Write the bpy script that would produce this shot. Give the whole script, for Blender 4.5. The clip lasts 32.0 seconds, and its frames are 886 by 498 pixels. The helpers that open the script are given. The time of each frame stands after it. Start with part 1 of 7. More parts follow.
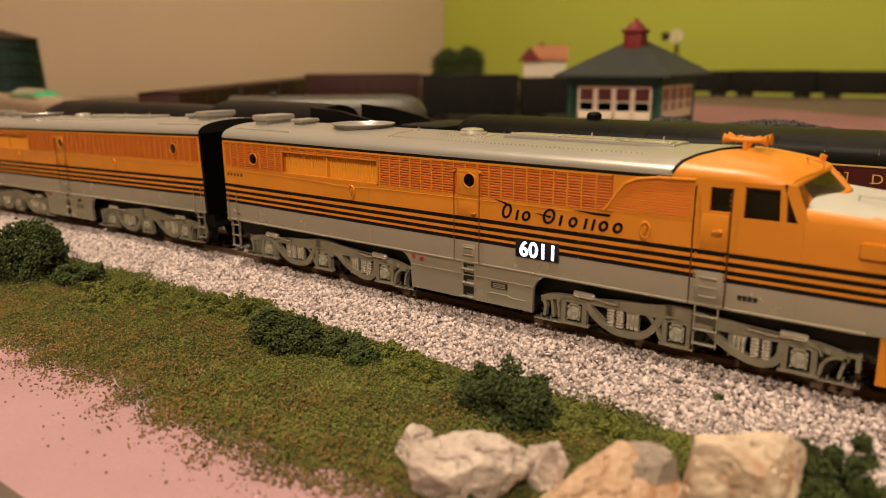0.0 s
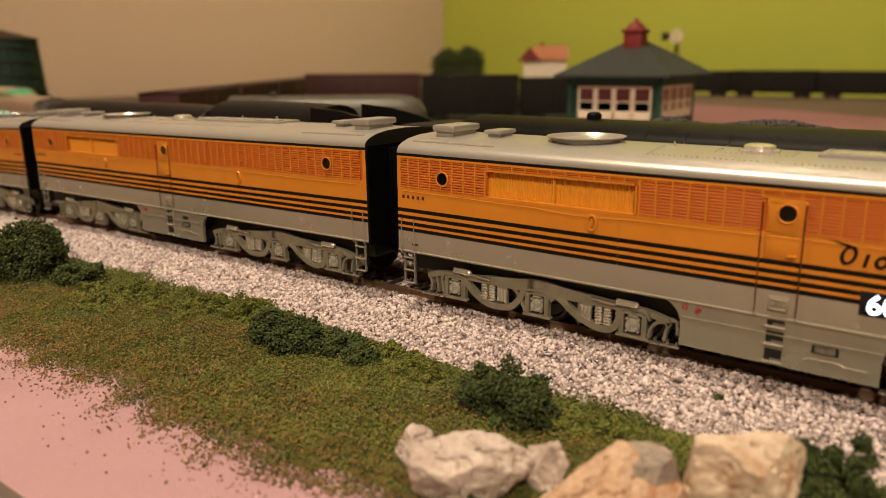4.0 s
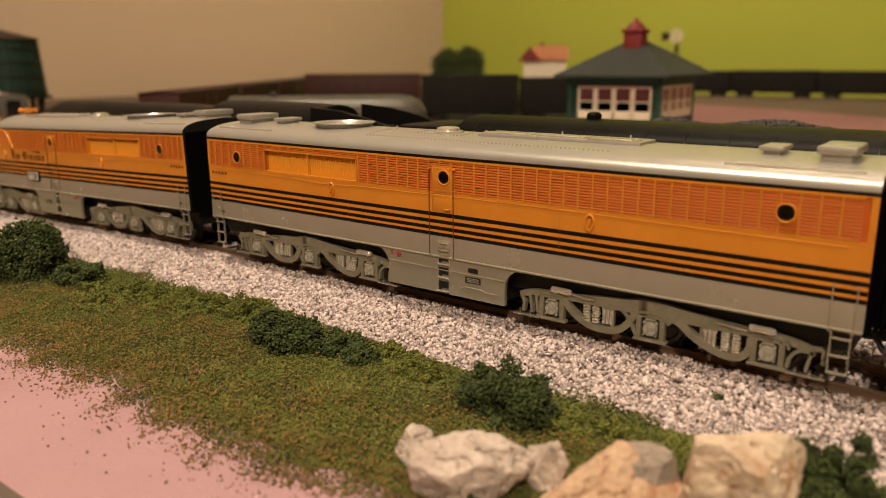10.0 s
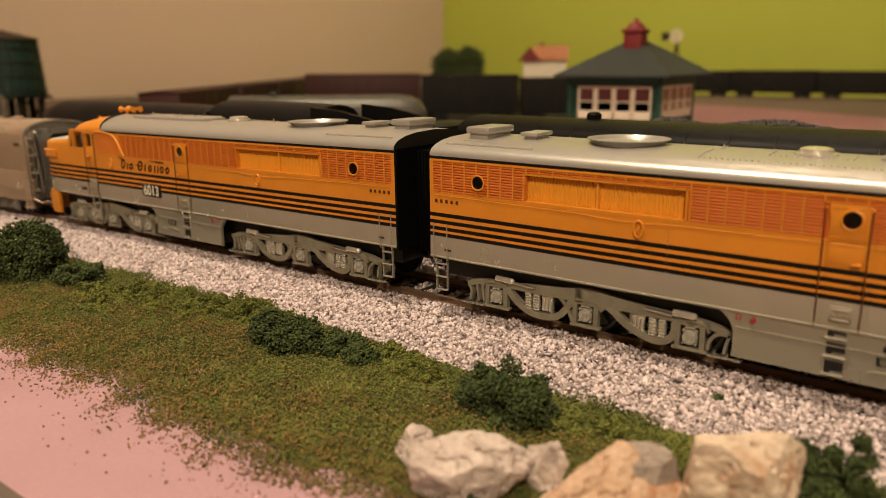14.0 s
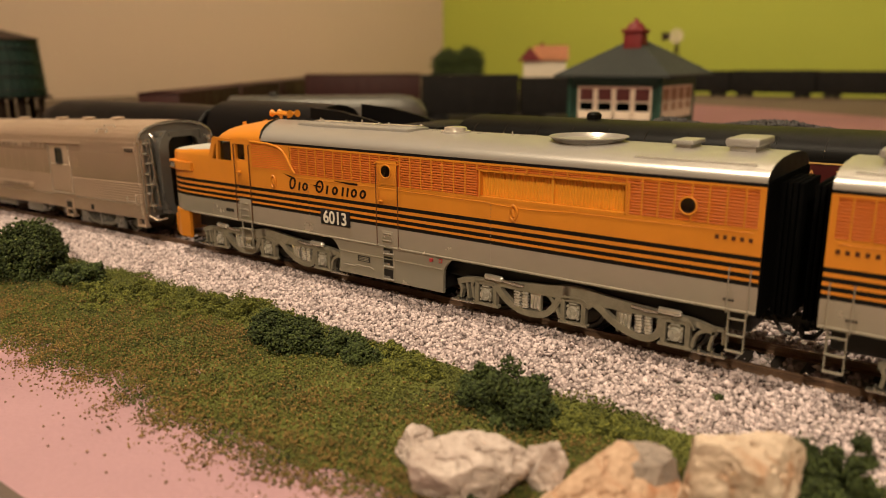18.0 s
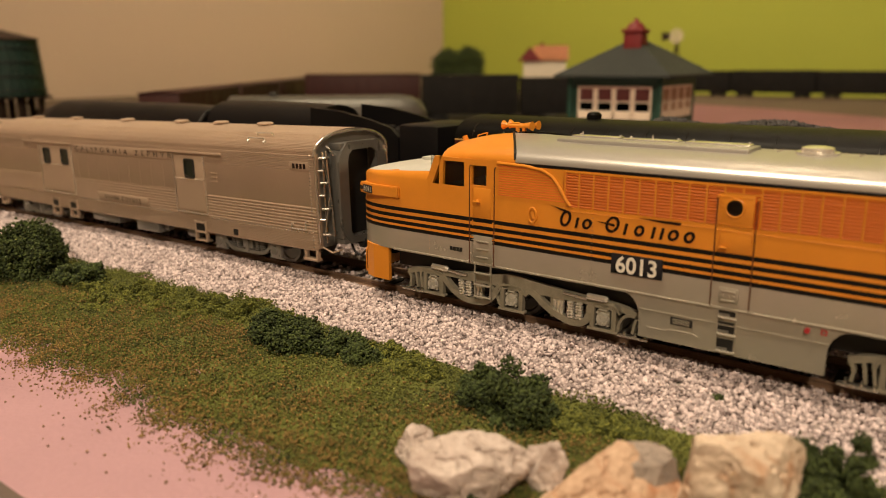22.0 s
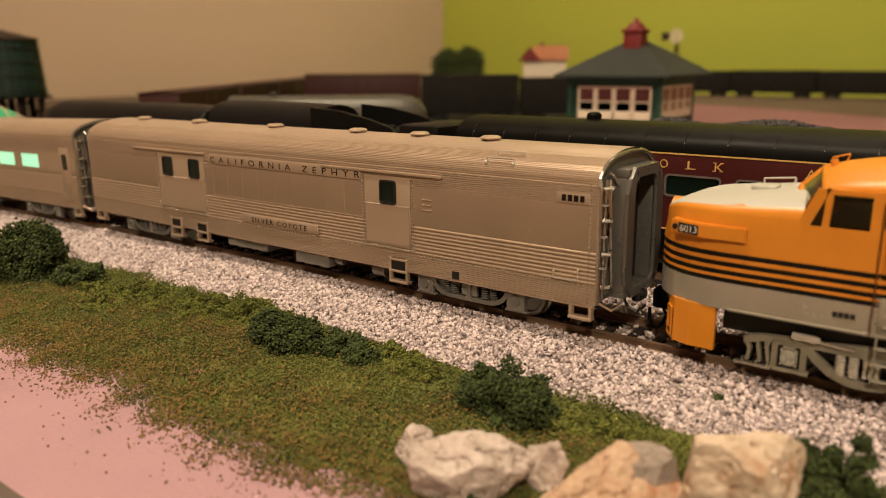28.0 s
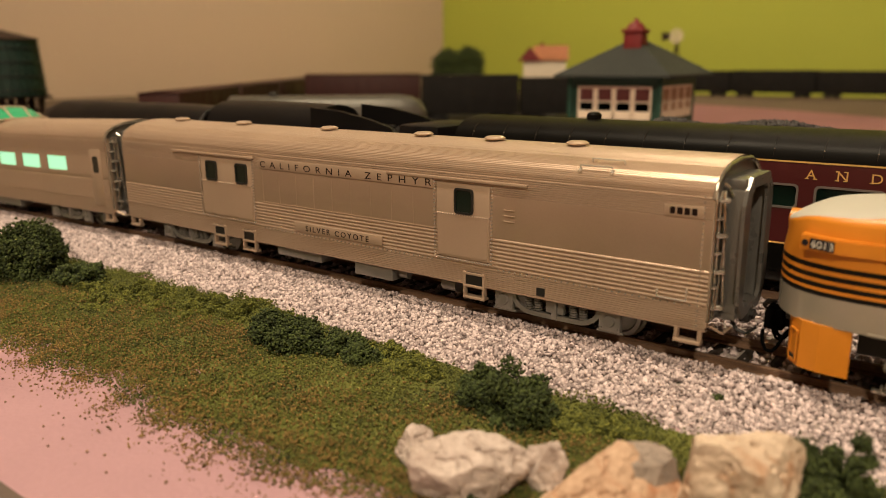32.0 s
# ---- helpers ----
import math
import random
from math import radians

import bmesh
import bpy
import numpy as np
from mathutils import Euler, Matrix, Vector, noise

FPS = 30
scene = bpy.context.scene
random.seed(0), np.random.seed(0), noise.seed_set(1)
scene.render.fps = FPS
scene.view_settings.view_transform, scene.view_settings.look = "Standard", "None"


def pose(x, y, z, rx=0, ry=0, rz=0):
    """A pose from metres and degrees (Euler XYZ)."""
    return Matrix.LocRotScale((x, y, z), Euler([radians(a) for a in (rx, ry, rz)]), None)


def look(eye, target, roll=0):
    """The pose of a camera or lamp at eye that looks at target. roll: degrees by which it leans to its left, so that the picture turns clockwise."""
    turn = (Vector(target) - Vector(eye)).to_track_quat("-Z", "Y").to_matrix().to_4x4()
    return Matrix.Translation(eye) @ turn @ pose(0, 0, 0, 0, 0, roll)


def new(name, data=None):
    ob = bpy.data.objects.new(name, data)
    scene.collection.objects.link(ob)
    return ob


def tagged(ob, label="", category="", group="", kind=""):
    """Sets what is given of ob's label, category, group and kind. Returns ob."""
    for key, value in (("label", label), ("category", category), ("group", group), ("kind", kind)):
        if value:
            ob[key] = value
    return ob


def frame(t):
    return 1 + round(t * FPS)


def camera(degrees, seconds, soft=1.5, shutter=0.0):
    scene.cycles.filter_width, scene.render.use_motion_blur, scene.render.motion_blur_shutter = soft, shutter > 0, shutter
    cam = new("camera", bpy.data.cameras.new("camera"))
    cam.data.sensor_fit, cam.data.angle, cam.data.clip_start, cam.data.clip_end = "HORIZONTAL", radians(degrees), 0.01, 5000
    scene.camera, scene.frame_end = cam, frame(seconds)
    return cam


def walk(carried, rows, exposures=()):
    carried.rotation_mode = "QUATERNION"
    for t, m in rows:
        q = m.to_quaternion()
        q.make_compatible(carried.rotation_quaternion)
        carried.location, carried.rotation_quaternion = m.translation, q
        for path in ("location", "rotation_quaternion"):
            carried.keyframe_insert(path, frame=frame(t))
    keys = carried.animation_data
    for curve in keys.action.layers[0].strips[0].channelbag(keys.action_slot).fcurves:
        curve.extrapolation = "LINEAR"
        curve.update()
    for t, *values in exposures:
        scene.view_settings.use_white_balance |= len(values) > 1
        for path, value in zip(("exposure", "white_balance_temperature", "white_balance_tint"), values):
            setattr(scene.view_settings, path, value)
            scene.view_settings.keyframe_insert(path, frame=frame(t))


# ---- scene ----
cam = camera(60.787, 32.0, soft=0.9)
EYE = (0.0, -0.18391, 0.06828)
YAW, PITCH = -0.650845, 0.241630
VIEW = look(EYE, (EYE[0] + math.sin(YAW) * math.cos(PITCH), EYE[1] + math.cos(YAW) * math.cos(PITCH), EYE[2] - math.sin(PITCH)), -0.3945)
walk(cam, [(0.0, VIEW), (32.0, VIEW)], exposures=[(0.0, 0.0), (32.0, 0.0)])
cam.data.dof.use_dof = True
cam.data.dof.focus_distance = 0.219
cam.data.dof.aperture_fstop = 14.5

# ---- light: warm ceiling bulbs in a closed room, and an added wall lamp ----
world = bpy.data.worlds.new("world")
scene.world = world
world.use_nodes = True
world.node_tree.nodes["Background"].inputs[0].default_value = (1.0, 0.78, 0.52, 1)
world.node_tree.nodes["Background"].inputs[1].default_value = 0.02


def lamp(name, at, size, watts, colour, target):
    d = bpy.data.lights.new(name, "AREA")
    d.shape, d.size, d.energy, d.color = "DISK", size, watts, colour
    ob = new(name, d)
    ob.matrix_world = look(at, target)
    return ob


WARM = (1.0, 0.80, 0.56)
lamp("ceiling_bulb", (-0.34, -0.20, 1.32), 0.06, 17.0, WARM, (-0.15, -0.02, 0.0))
lamp("ceiling_bulb_near", (0.62, -1.25, 1.30), 0.10, 23.4, WARM, (-0.15, -0.02, 0.0))
# unseen lamp added only to brighten the two far walls
lamp("ceiling_bulb_far", (-0.30, 0.92, 1.42), 0.25, 25.5, WARM, (-1.25, 2.0, 1.35))

# ---- helpers for meshes, in millimetres ----
MM = 0.001


def part(name, bm, mats, parent=None, label="", smooth=35, at=None):
    me = bpy.data.meshes.new(name)
    bmesh.ops.recalc_face_normals(bm, faces=bm.faces)
    bmesh.ops.scale(bm, vec=(MM, MM, MM), verts=bm.verts)
    bm.to_mesh(me)
    bm.free()
    for m in mats if isinstance(mats, (list, tuple)) else [mats]:
        me.materials.append(m)
    if smooth:
        me.shade_smooth()
        me.set_sharp_from_angle(angle=radians(smooth))
    ob = new(name, me)
    if parent:
        ob.parent = parent
    if at:
        ob.location = [c * MM for c in at]
    if label:
        tagged(ob, label)
    return ob


def again(ob, at=None, parent=None, turn=None):
    """Another object on the same mesh, in millimetres."""
    o = new(ob.name.split(".")[0], ob.data)
    o.parent = parent or ob.parent
    if at:
        o.location = [c * MM for c in at]
    if turn is not None:
        o.rotation_euler = turn
    if "label" in ob:
        o["label"] = ob["label"]
    return o


def B():
    return bmesh.new()


def box(bm, x0, x1, y0, y1, z0, z1, mat=0, bevel=0.0):
    vs = [bm.verts.new((x, y, z)) for x in (x0, x1) for y in (y0, y1) for z in (z0, z1)]
    fs = [bm.faces.new([vs[i] for i in q]) for q in ((0, 1, 3, 2), (4, 6, 7, 5), (0, 4, 5, 1), (2, 3, 7, 6), (0, 2, 6, 4), (1, 5, 7, 3))]
    for f in fs:
        f.material_index = mat
    if bevel:
        es = list({e for f in fs for e in f.edges})
        bmesh.ops.bevel(bm, geom=es, offset=bevel, segments=2, affect="EDGES", profile=0.5)
    return fs


def rod(bm, p0, p1, r, n=8, mat=0, r1=None, caps=True):
    p0, p1 = Vector(p0), Vector(p1)
    q = (p1 - p0).to_track_quat("Z", "Y")
    rings = []
    for p, rr in ((p0, r), (p1, r if r1 is None else r1)):
        rings.append([bm.verts.new(p + q @ Vector((rr * math.cos(2 * math.pi * k / n), rr * math.sin(2 * math.pi * k / n), 0))) for k in range(n)])
    fs = [bm.faces.new((rings[0][k], rings[0][(k + 1) % n], rings[1][(k + 1) % n], rings[1][k])) for k in range(n)]
    if caps:
        fs += [bm.faces.new(rings[0][::-1]), bm.faces.new(rings[1])]
    for f in fs:
        f.material_index = mat
    return fs


def wire(bm, pts, r, n=6, mat=0):
    for a, b in zip(pts, pts[1:]):
        rod(bm, a, b, r, n, mat)


def lathe(bm, rings, n=20, at=(0, 0, 0), axis="z", mat=0):
    """Rings of (radius, height) round an axis through at."""
    loops = []
    for r, h in rings:
        loop = []
        for k in range(n):
            a = 2 * math.pi * k / n
            c, s = r * math.cos(a), r * math.sin(a)
            v = {"z": (c, s, h), "y": (c, h, s), "x": (h, c, s)}[axis]
            loop.append(bm.verts.new(Vector(at) + Vector(v)))
        loops.append(loop)
    for a, b in zip(loops, loops[1:]):
        for k in range(n):
            f = bm.faces.new((a[k], a[(k + 1) % n], b[(k + 1) % n], b[k]))
            f.material_index = mat
    for loop in (loops[0], loops[-1]):
        bm.faces.new(loop).material_index = mat


def prism(bm, pts, a, b, axis="y", mat=0):
    """A polygon of 2D points drawn out from a to b along an axis."""
    def place(p, h):
        return {"y": (p[0], h, p[1]), "z": (p[0], p[1], h), "x": (h, p[0], p[1])}[axis]
    lo = [bm.verts.new(place(p, a)) for p in pts]
    hi = [bm.verts.new(place(p, b)) for p in pts]
    n = len(pts)
    fs = [bm.faces.new(lo), bm.faces.new(hi[::-1])]
    fs += [bm.faces.new((lo[k], lo[(k + 1) % n], hi[(k + 1) % n], hi[k])) for k in range(n)]
    for f in fs:
        f.material_index = mat
    return fs


def loft(bm, sections, mats, closed_ends=True, endmat=0):
    """Sections of equal numbers of points, joined in turn; mats[k] for the strip from point k to k + 1."""
    rows = [[bm.verts.new(p) for p in sec] for sec in sections]
    for a, b in zip(rows, rows[1:]):
        for k in range(len(a) - 1):
            f = bm.faces.new((a[k], a[k + 1], b[k + 1], b[k]))
            f.material_index = mats[k]
    if closed_ends:
        for r in (rows[0], rows[-1]):
            bm.faces.new(r).material_index = endmat
    return rows


def soup(name, verts, faces, mat, smooth=False):
    """A large mesh of equal pieces: verts (N, k, 3) in metres, faces a list of corner rows of one piece."""
    n, k, _ = verts.shape
    f = np.array(faces)
    allf = (f[None] + (np.arange(n) * k)[:, None, None]).reshape(-1, f.shape[1])
    me = bpy.data.meshes.new(name)
    me.vertices.add(n * k)
    me.vertices.foreach_set("co", np.ascontiguousarray(verts, dtype=np.float32).ravel())
    me.loops.add(allf.size)
    me.loops.foreach_set("vertex_index", allf.ravel().astype(np.int32))
    me.polygons.add(len(allf))
    me.polygons.foreach_set("loop_start", (np.arange(len(allf)) * f.shape[1]).astype(np.int32))
    me.update(calc_edges=True)
    me.validate()
    me.materials.append(mat)
    if smooth:
        me.shade_smooth()
    return new(name, me)


def thing(name, label, category, group="", at=None):
    e = new(name)
    e.empty_display_size = 0.02
    tagged(e, label, category, group)
    if at is not None:
        e.matrix_world = at
    return e


def lettering(name, words, mat, parent, at, size, turn, spacing=1.0, depth=0.0, shear=0.0, align="LEFT", width=None, bold=0.0):
    """Flat raised letters as a mesh, in millimetres; turn is an Euler in degrees."""
    cu = bpy.data.curves.new(name, "FONT")
    cu.body, cu.size, cu.space_character, cu.extrude, cu.shear, cu.align_x = words, size * MM, spacing, depth * MM, shear, align
    cu.offset = bold * MM
    tmp = bpy.data.objects.new(name, cu)
    scene.collection.objects.link(tmp)
    me = bpy.data.meshes.new_from_object(tmp.evaluated_get(bpy.context.evaluated_depsgraph_get()))
    bpy.data.objects.remove(tmp)
    if width:
        xs = [v.co.x for v in me.vertices]
        k = width * MM / (max(xs) - min(xs))
        for v in me.vertices:
            v.co.x *= k
    me.materials.clear()
    me.materials.append(mat)
    ob = new(name, me)
    ob.parent = parent
    ob.location = [c * MM for c in at]
    ob.rotation_euler = [radians(a) for a in turn]
    return ob


# ---- materials ----
def material(name, colour, rough=0.5, metal=0.0, vary=0.12, scale=300.0, fine=2500.0, bump=0.1, bump_depth=0.0004, rough_vary=0.1, other=None, island=0.0, spec=0.5, coat=0.0, obrandom=0.0):
    m = bpy.data.materials.new(name)
    m.use_nodes = True
    nt = m.node_tree
    b = nt.nodes["Principled BSDF"]
    b.inputs["Metallic"].default_value = metal
    b.inputs["Specular IOR Level"].default_value = spec
    b.inputs["Coat Weight"].default_value, b.inputs["Coat Roughness"].default_value = coat, 0.16
    tc = nt.nodes.new("ShaderNodeTexCoord")
    big, small = nt.nodes.new("ShaderNodeTexNoise"), nt.nodes.new("ShaderNodeTexNoise")
    big.inputs["Scale"].default_value, small.inputs["Scale"].default_value = scale, fine
    big.inputs["Detail"].default_value, small.inputs["Detail"].default_value = 5, 3
    for n in (big, small):
        nt.links.new(tc.outputs["Object"], n.inputs["Vector"])
    add = nt.nodes.new("ShaderNodeMath")
    add.operation = "MULTIPLY_ADD"
    nt.links.new(small.outputs["Fac"], add.inputs[0])
    add.inputs[1].default_value = 0.5
    nt.links.new(big.outputs["Fac"], add.inputs[2])
    fac = add.outputs[0]
    if island or obrandom:
        if island:
            g = nt.nodes.new("ShaderNodeNewGeometry")
            src = g.outputs["Random Per Island"]
        else:
            src = nt.nodes.new("ShaderNodeObjectInfo").outputs["Random"]
        mix = nt.nodes.new("ShaderNodeMath")
        mix.operation = "MULTIPLY_ADD"
        nt.links.new(src, mix.inputs[0])
        mix.inputs[1].default_value = island or obrandom
        nt.links.new(fac, mix.inputs[2])
        fac = mix.outputs[0]
    top = 1.5 + (island or obrandom)
    ramp = nt.nodes.new("ShaderNodeMapRange")
    ramp.inputs["From Min"].default_value, ramp.inputs["From Max"].default_value = 0.25 * top, 0.75 * top
    nt.links.new(fac, ramp.inputs["Value"])
    col = nt.nodes.new("ShaderNodeMix")
    col.data_type = "RGBA"
    lo = [c * (1 - vary) for c in colour]
    hi = list(other) if other else [min(1, c * (1 + vary)) for c in colour]
    col.inputs[6].default_value, col.inputs[7].default_value = (*lo, 1), (*hi, 1)
    nt.links.new(ramp.outputs[0], col.inputs[0])
    nt.links.new(col.outputs[2], b.inputs["Base Color"])
    rr = nt.nodes.new("ShaderNodeMapRange")
    rr.inputs["To Min"].default_value, rr.inputs["To Max"].default_value = max(0.02, rough - rough_vary), min(1, rough + rough_vary)
    nt.links.new(big.outputs["Fac"], rr.inputs["Value"])
    nt.links.new(rr.outputs[0], b.inputs["Roughness"])
    if bump:
        bp = nt.nodes.new("ShaderNodeBump")
        bp.inputs["Strength"].default_value, bp.inputs["Distance"].default_value = bump, bump_depth
        nt.links.new(small.outputs["Fac"], bp.inputs["Height"])
        nt.links.new(bp.outputs[0], b.inputs["Normal"])
    return m


def glow(name, colour, strength):
    m = material(name, colour, 0.3, vary=0.02)
    b = m.node_tree.nodes["Principled BSDF"]
    b.inputs["Emission Color"].default_value = (*colour, 1)
    b.inputs["Emission Strength"].default_value = strength
    return m


def glass(name, colour, rough=0.05):
    m = bpy.data.materials.new(name)
    m.use_nodes = True
    b = m.node_tree.nodes["Principled BSDF"]
    b.inputs["Base Color"].default_value = (*colour, 1)
    b.inputs["Roughness"].default_value = rough
    b.inputs["Transmission Weight"].default_value = 1.0
    b.inputs["IOR"].default_value = 1.45
    return m


RAILPAINT = material("bronze_orange_wire", (0.085, 0.026, 0.008), 0.35, vary=0.2)
# body orange made redder and darker: the slats' shade is in the colour
SLATSHADE = material("red_orange_slat_paint", (0.61, 0.152, 0.019), 0.42, vary=0.10, scale=120, fine=4000, bump=0.05)
ROOFP = material("bright_aluminium_roof_paint", (0.43, 0.41, 0.385), 0.32, 0.5, vary=0.04, scale=150, fine=4000, bump=0.0, rough_vary=0.02)
# deeper copy of the body orange, with shade and red bounce painted in
ORANGESHADE = material("deep_orange_screen_paint", (0.62, 0.125, 0.014), 0.45, vary=0.10, scale=120, fine=4000, bump=0.05)
# a yellower, paler orange than the body's
INTAKEO = material("yellow_orange_intake_paint", (0.78, 0.34, 0.03), 0.45, vary=0.08, scale=120, fine=4000, bump=0.05)
ORANGE = material("orange_gold_paint", (0.645, 0.232, 0.020), 0.38, vary=0.10, scale=120, fine=4000, bump=0.05)
SILVERP = material("aluminium_grey_paint", (0.455, 0.42, 0.352), 0.26, 0.52, vary=0.05, scale=150, fine=4000, bump=0.02, rough_vary=0.04)
WHITEGREY = material("pale_grey_anti_glare_paint", (0.47, 0.46, 0.41), 0.6, vary=0.05, scale=150)
BLACKP = material("black_stripe_paint", (0.006, 0.005, 0.005), 0.45, vary=0.2, spec=0.2)
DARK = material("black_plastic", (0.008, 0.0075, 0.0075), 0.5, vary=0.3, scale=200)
TRUCKM = material("grey_truck_plastic", (0.30, 0.275, 0.215), 0.34, 0.3, vary=0.25, scale=400)
WHEELM = material("dark_wheel_metal", (0.05, 0.045, 0.04), 0.4, 0.5, vary=0.2, scale=300)
BELLOWS = material("matt_black_bellows", (0.003, 0.003, 0.003), 0.95, vary=0.2, spec=0.02)
HUBM = material("pale_silver_hub_paint", (0.55, 0.53, 0.47), 0.3, 0.35, vary=0.15, scale=500)
BRIGHT = material("bright_silver_detail", (0.80, 0.77, 0.70), 0.2, 0.72, vary=0.12, scale=600)
STEEL = material("stainless_plated_shell", (0.495, 0.375, 0.283), 0.37, 0.44, vary=0.08, scale=60, fine=3000, bump=0.03, rough_vary=0.06)
DIAPH = material("pale_grey_diaphragm_plastic", (0.17, 0.165, 0.155), 0.3, 0.5, vary=0.1, scale=200)
STEELD = material("grey_vestibule_plastic", (0.26, 0.25, 0.235), 0.32, 0.6, vary=0.12, scale=200)
BROWNINK = material("dark_brown_lettering", (0.012, 0.005, 0.004), 0.5, vary=0.15, spec=0.2)
GLASSD = glass("dark_green_window_glass", (0.10, 0.16, 0.13))
GLASSC = glass("clear_cab_glass", (0.55, 0.55, 0.5))
REDL = material("red_marker_lens", (0.35, 0.03, 0.035), 0.3, vary=0.1)
NUMGLOW = glow("lit_white_numerals", (0.72, 0.80, 1.0), 3.2)
NUMBG = material("black_number_panel", (0.010, 0.010, 0.014), 0.3, vary=0.1)
NUMWHITE = material("white_numerals", (0.72, 0.68, 0.6), 0.45, vary=0.05)
WINGLOW = glow("green_lit_window", (0.42, 1.0, 0.66), 0.62)
RAILM = material("weathered_rail", (0.19, 0.12, 0.08), 0.42, 0.35, vary=0.35, scale=90, fine=1500)
TIE = material("dark_brown_tie", (0.022, 0.016, 0.012), 0.8, vary=0.35, scale=300, obrandom=0.6)
STONE = material("pale_ballast_stone", (0.39, 0.315, 0.315), 0.85, vary=0.45, other=(0.80, 0.675, 0.675), island=1.3, scale=500, fine=4000, bump=0.2)
STONEBED = material("ballast_bed", (0.33, 0.29, 0.26), 0.9, vary=0.4, scale=600, fine=2500, bump=0.6)
FOAM = material("pink_foam_board", (0.385, 0.225, 0.262), 0.7, vary=0.08, scale=30, fine=900, bump=0.3, other=(0.445, 0.270, 0.310))
FOAMEDGE = material("grey_board_edge", (0.33, 0.27, 0.24), 0.8, vary=0.15, scale=40)
TURF = material("mixed_green_turf", (0.040, 0.061, 0.012), 0.95, vary=0.45, other=(0.178, 0.19, 0.034), island=1.1, scale=60, fine=900, bump=0.3)
TURFDRY = material("dry_brown_turf", (0.20, 0.135, 0.036), 0.95, vary=0.4, other=(0.33, 0.21, 0.065), island=1.5, scale=60, fine=900)
LEAF = material("dark_green_clump_foliage", (0.020, 0.036, 0.008), 0.95, vary=0.4, other=(0.075, 0.105, 0.024), island=1.6, scale=120, fine=1200)
LEAFL = material("olive_green_clump_foliage", (0.055, 0.078, 0.012), 0.95, vary=0.4, other=(0.205, 0.215, 0.036), island=1.6, scale=120, fine=1200)
TANWALL = material("tan_wall_paint", (0.51, 0.385, 0.285), 0.85, vary=0.03, scale=2, fine=60, bump=0.05)
GREENWALL = material("lime_green_wall_paint", (0.39, 0.43, 0.055), 0.85, vary=0.03, scale=2, fine=60, bump=0.05)
CEILM = material("white_ceiling_paint", (0.7, 0.68, 0.62), 0.9, vary=0.03, scale=3, fine=60)
FLOORM = material("brown_carpet", (0.16, 0.12, 0.09), 0.95, vary=0.2, scale=20, fine=300)
MAROON = material("maroon_car_paint", (0.06, 0.010, 0.011), 0.33, vary=0.12, scale=60)
ROOFBLK = material("satin_black_roof", (0.0045, 0.0042, 0.0036), 0.42, vary=0.25, scale=60, spec=0.07)
GOLD = material("gold_leaf_lettering", (0.62, 0.38, 0.12), 0.4, vary=0.08)
STREAMBLK = material("satin_black_streamlined_shell", (0.005, 0.0045, 0.005), 0.45, vary=0.2, scale=40, spec=0.16)
REDBROWN = material("red_brown_freight_car", (0.034, 0.008, 0.0065), 0.6, vary=0.15, scale=60, spec=0.3)
COALBLK = material("dark_grey_freight_car", (0.015, 0.0135, 0.0125), 0.8, vary=0.35, scale=60, spec=0.1)
STATIONG = material("dark_green_station_boards", (0.007, 0.045, 0.028), 0.55, vary=0.1, scale=120)
ROOFG = material("grey_green_shingle", (0.020, 0.025, 0.022), 0.8, vary=0.2, scale=90, obrandom=0.8)
CREAM = material("cream_window_frame", (0.68, 0.60, 0.47), 0.5, vary=0.05, scale=120)
BRICKRED = material("red_chimney", (0.15, 0.010, 0.012), 0.6, vary=0.2, scale=200)
BLIND = material("dark_red_blind", (0.085, 0.018, 0.016), 0.6, vary=0.2, scale=200)
TERRACOTTA = material("orange_tile_roof", (0.32, 0.12, 0.045), 0.7, vary=0.15, scale=120)
TANKG = material("dark_green_tank_boards", (0.006, 0.022, 0.016), 0.65, vary=0.2, scale=120, obrandom=0.6, spec=0.3)
WOODB = material("dark_brown_timber", (0.03, 0.017, 0.011), 0.75, vary=0.3, scale=120, spec=0.3)
SHUTTER = material("brown_station_shutter", (0.30, 0.19, 0.12), 0.6, vary=0.15, scale=120)
DIRT = material("brown_scenic_ground", (0.115, 0.08, 0.052), 0.95, vary=0.2, scale=12, fine=400, other=(0.155, 0.11, 0.072))
# the pink foam again, its colour darkened for light falling off with distance
FOAMDIM = material("dusty_dark_pink_board", (0.27, 0.12, 0.13), 0.85, vary=0.15, scale=14, fine=500, other=(0.33, 0.155, 0.165))
YARDBED = material("dark_cinder_ground", (0.022, 0.02, 0.018), 0.95, vary=0.3, scale=60, fine=900, bump=0.4, spec=0.2)
RUBBER = material("black_rubber_gasket", (0.010, 0.010, 0.009), 0.5, vary=0.2)
CHROME = material("polished_diaphragm_plate", (0.54, 0.51, 0.46), 0.22, 0.85, vary=0.1, scale=120)


def rounded(w, h, r, cx=0.0, cz=0.0):
    """Corner points of a rounded rectangle."""
    out = []
    for sx, sz, a0 in ((1, 1, 0), (-1, 1, 90), (-1, -1, 180), (1, -1, 270)):
        for k in range(4):
            a = radians(a0 + 30 * k)
            out.append((cx + sx * (w / 2 - r) + r * math.cos(a), cz + sz * (h / 2 - r) + r * math.sin(a)))
    return out


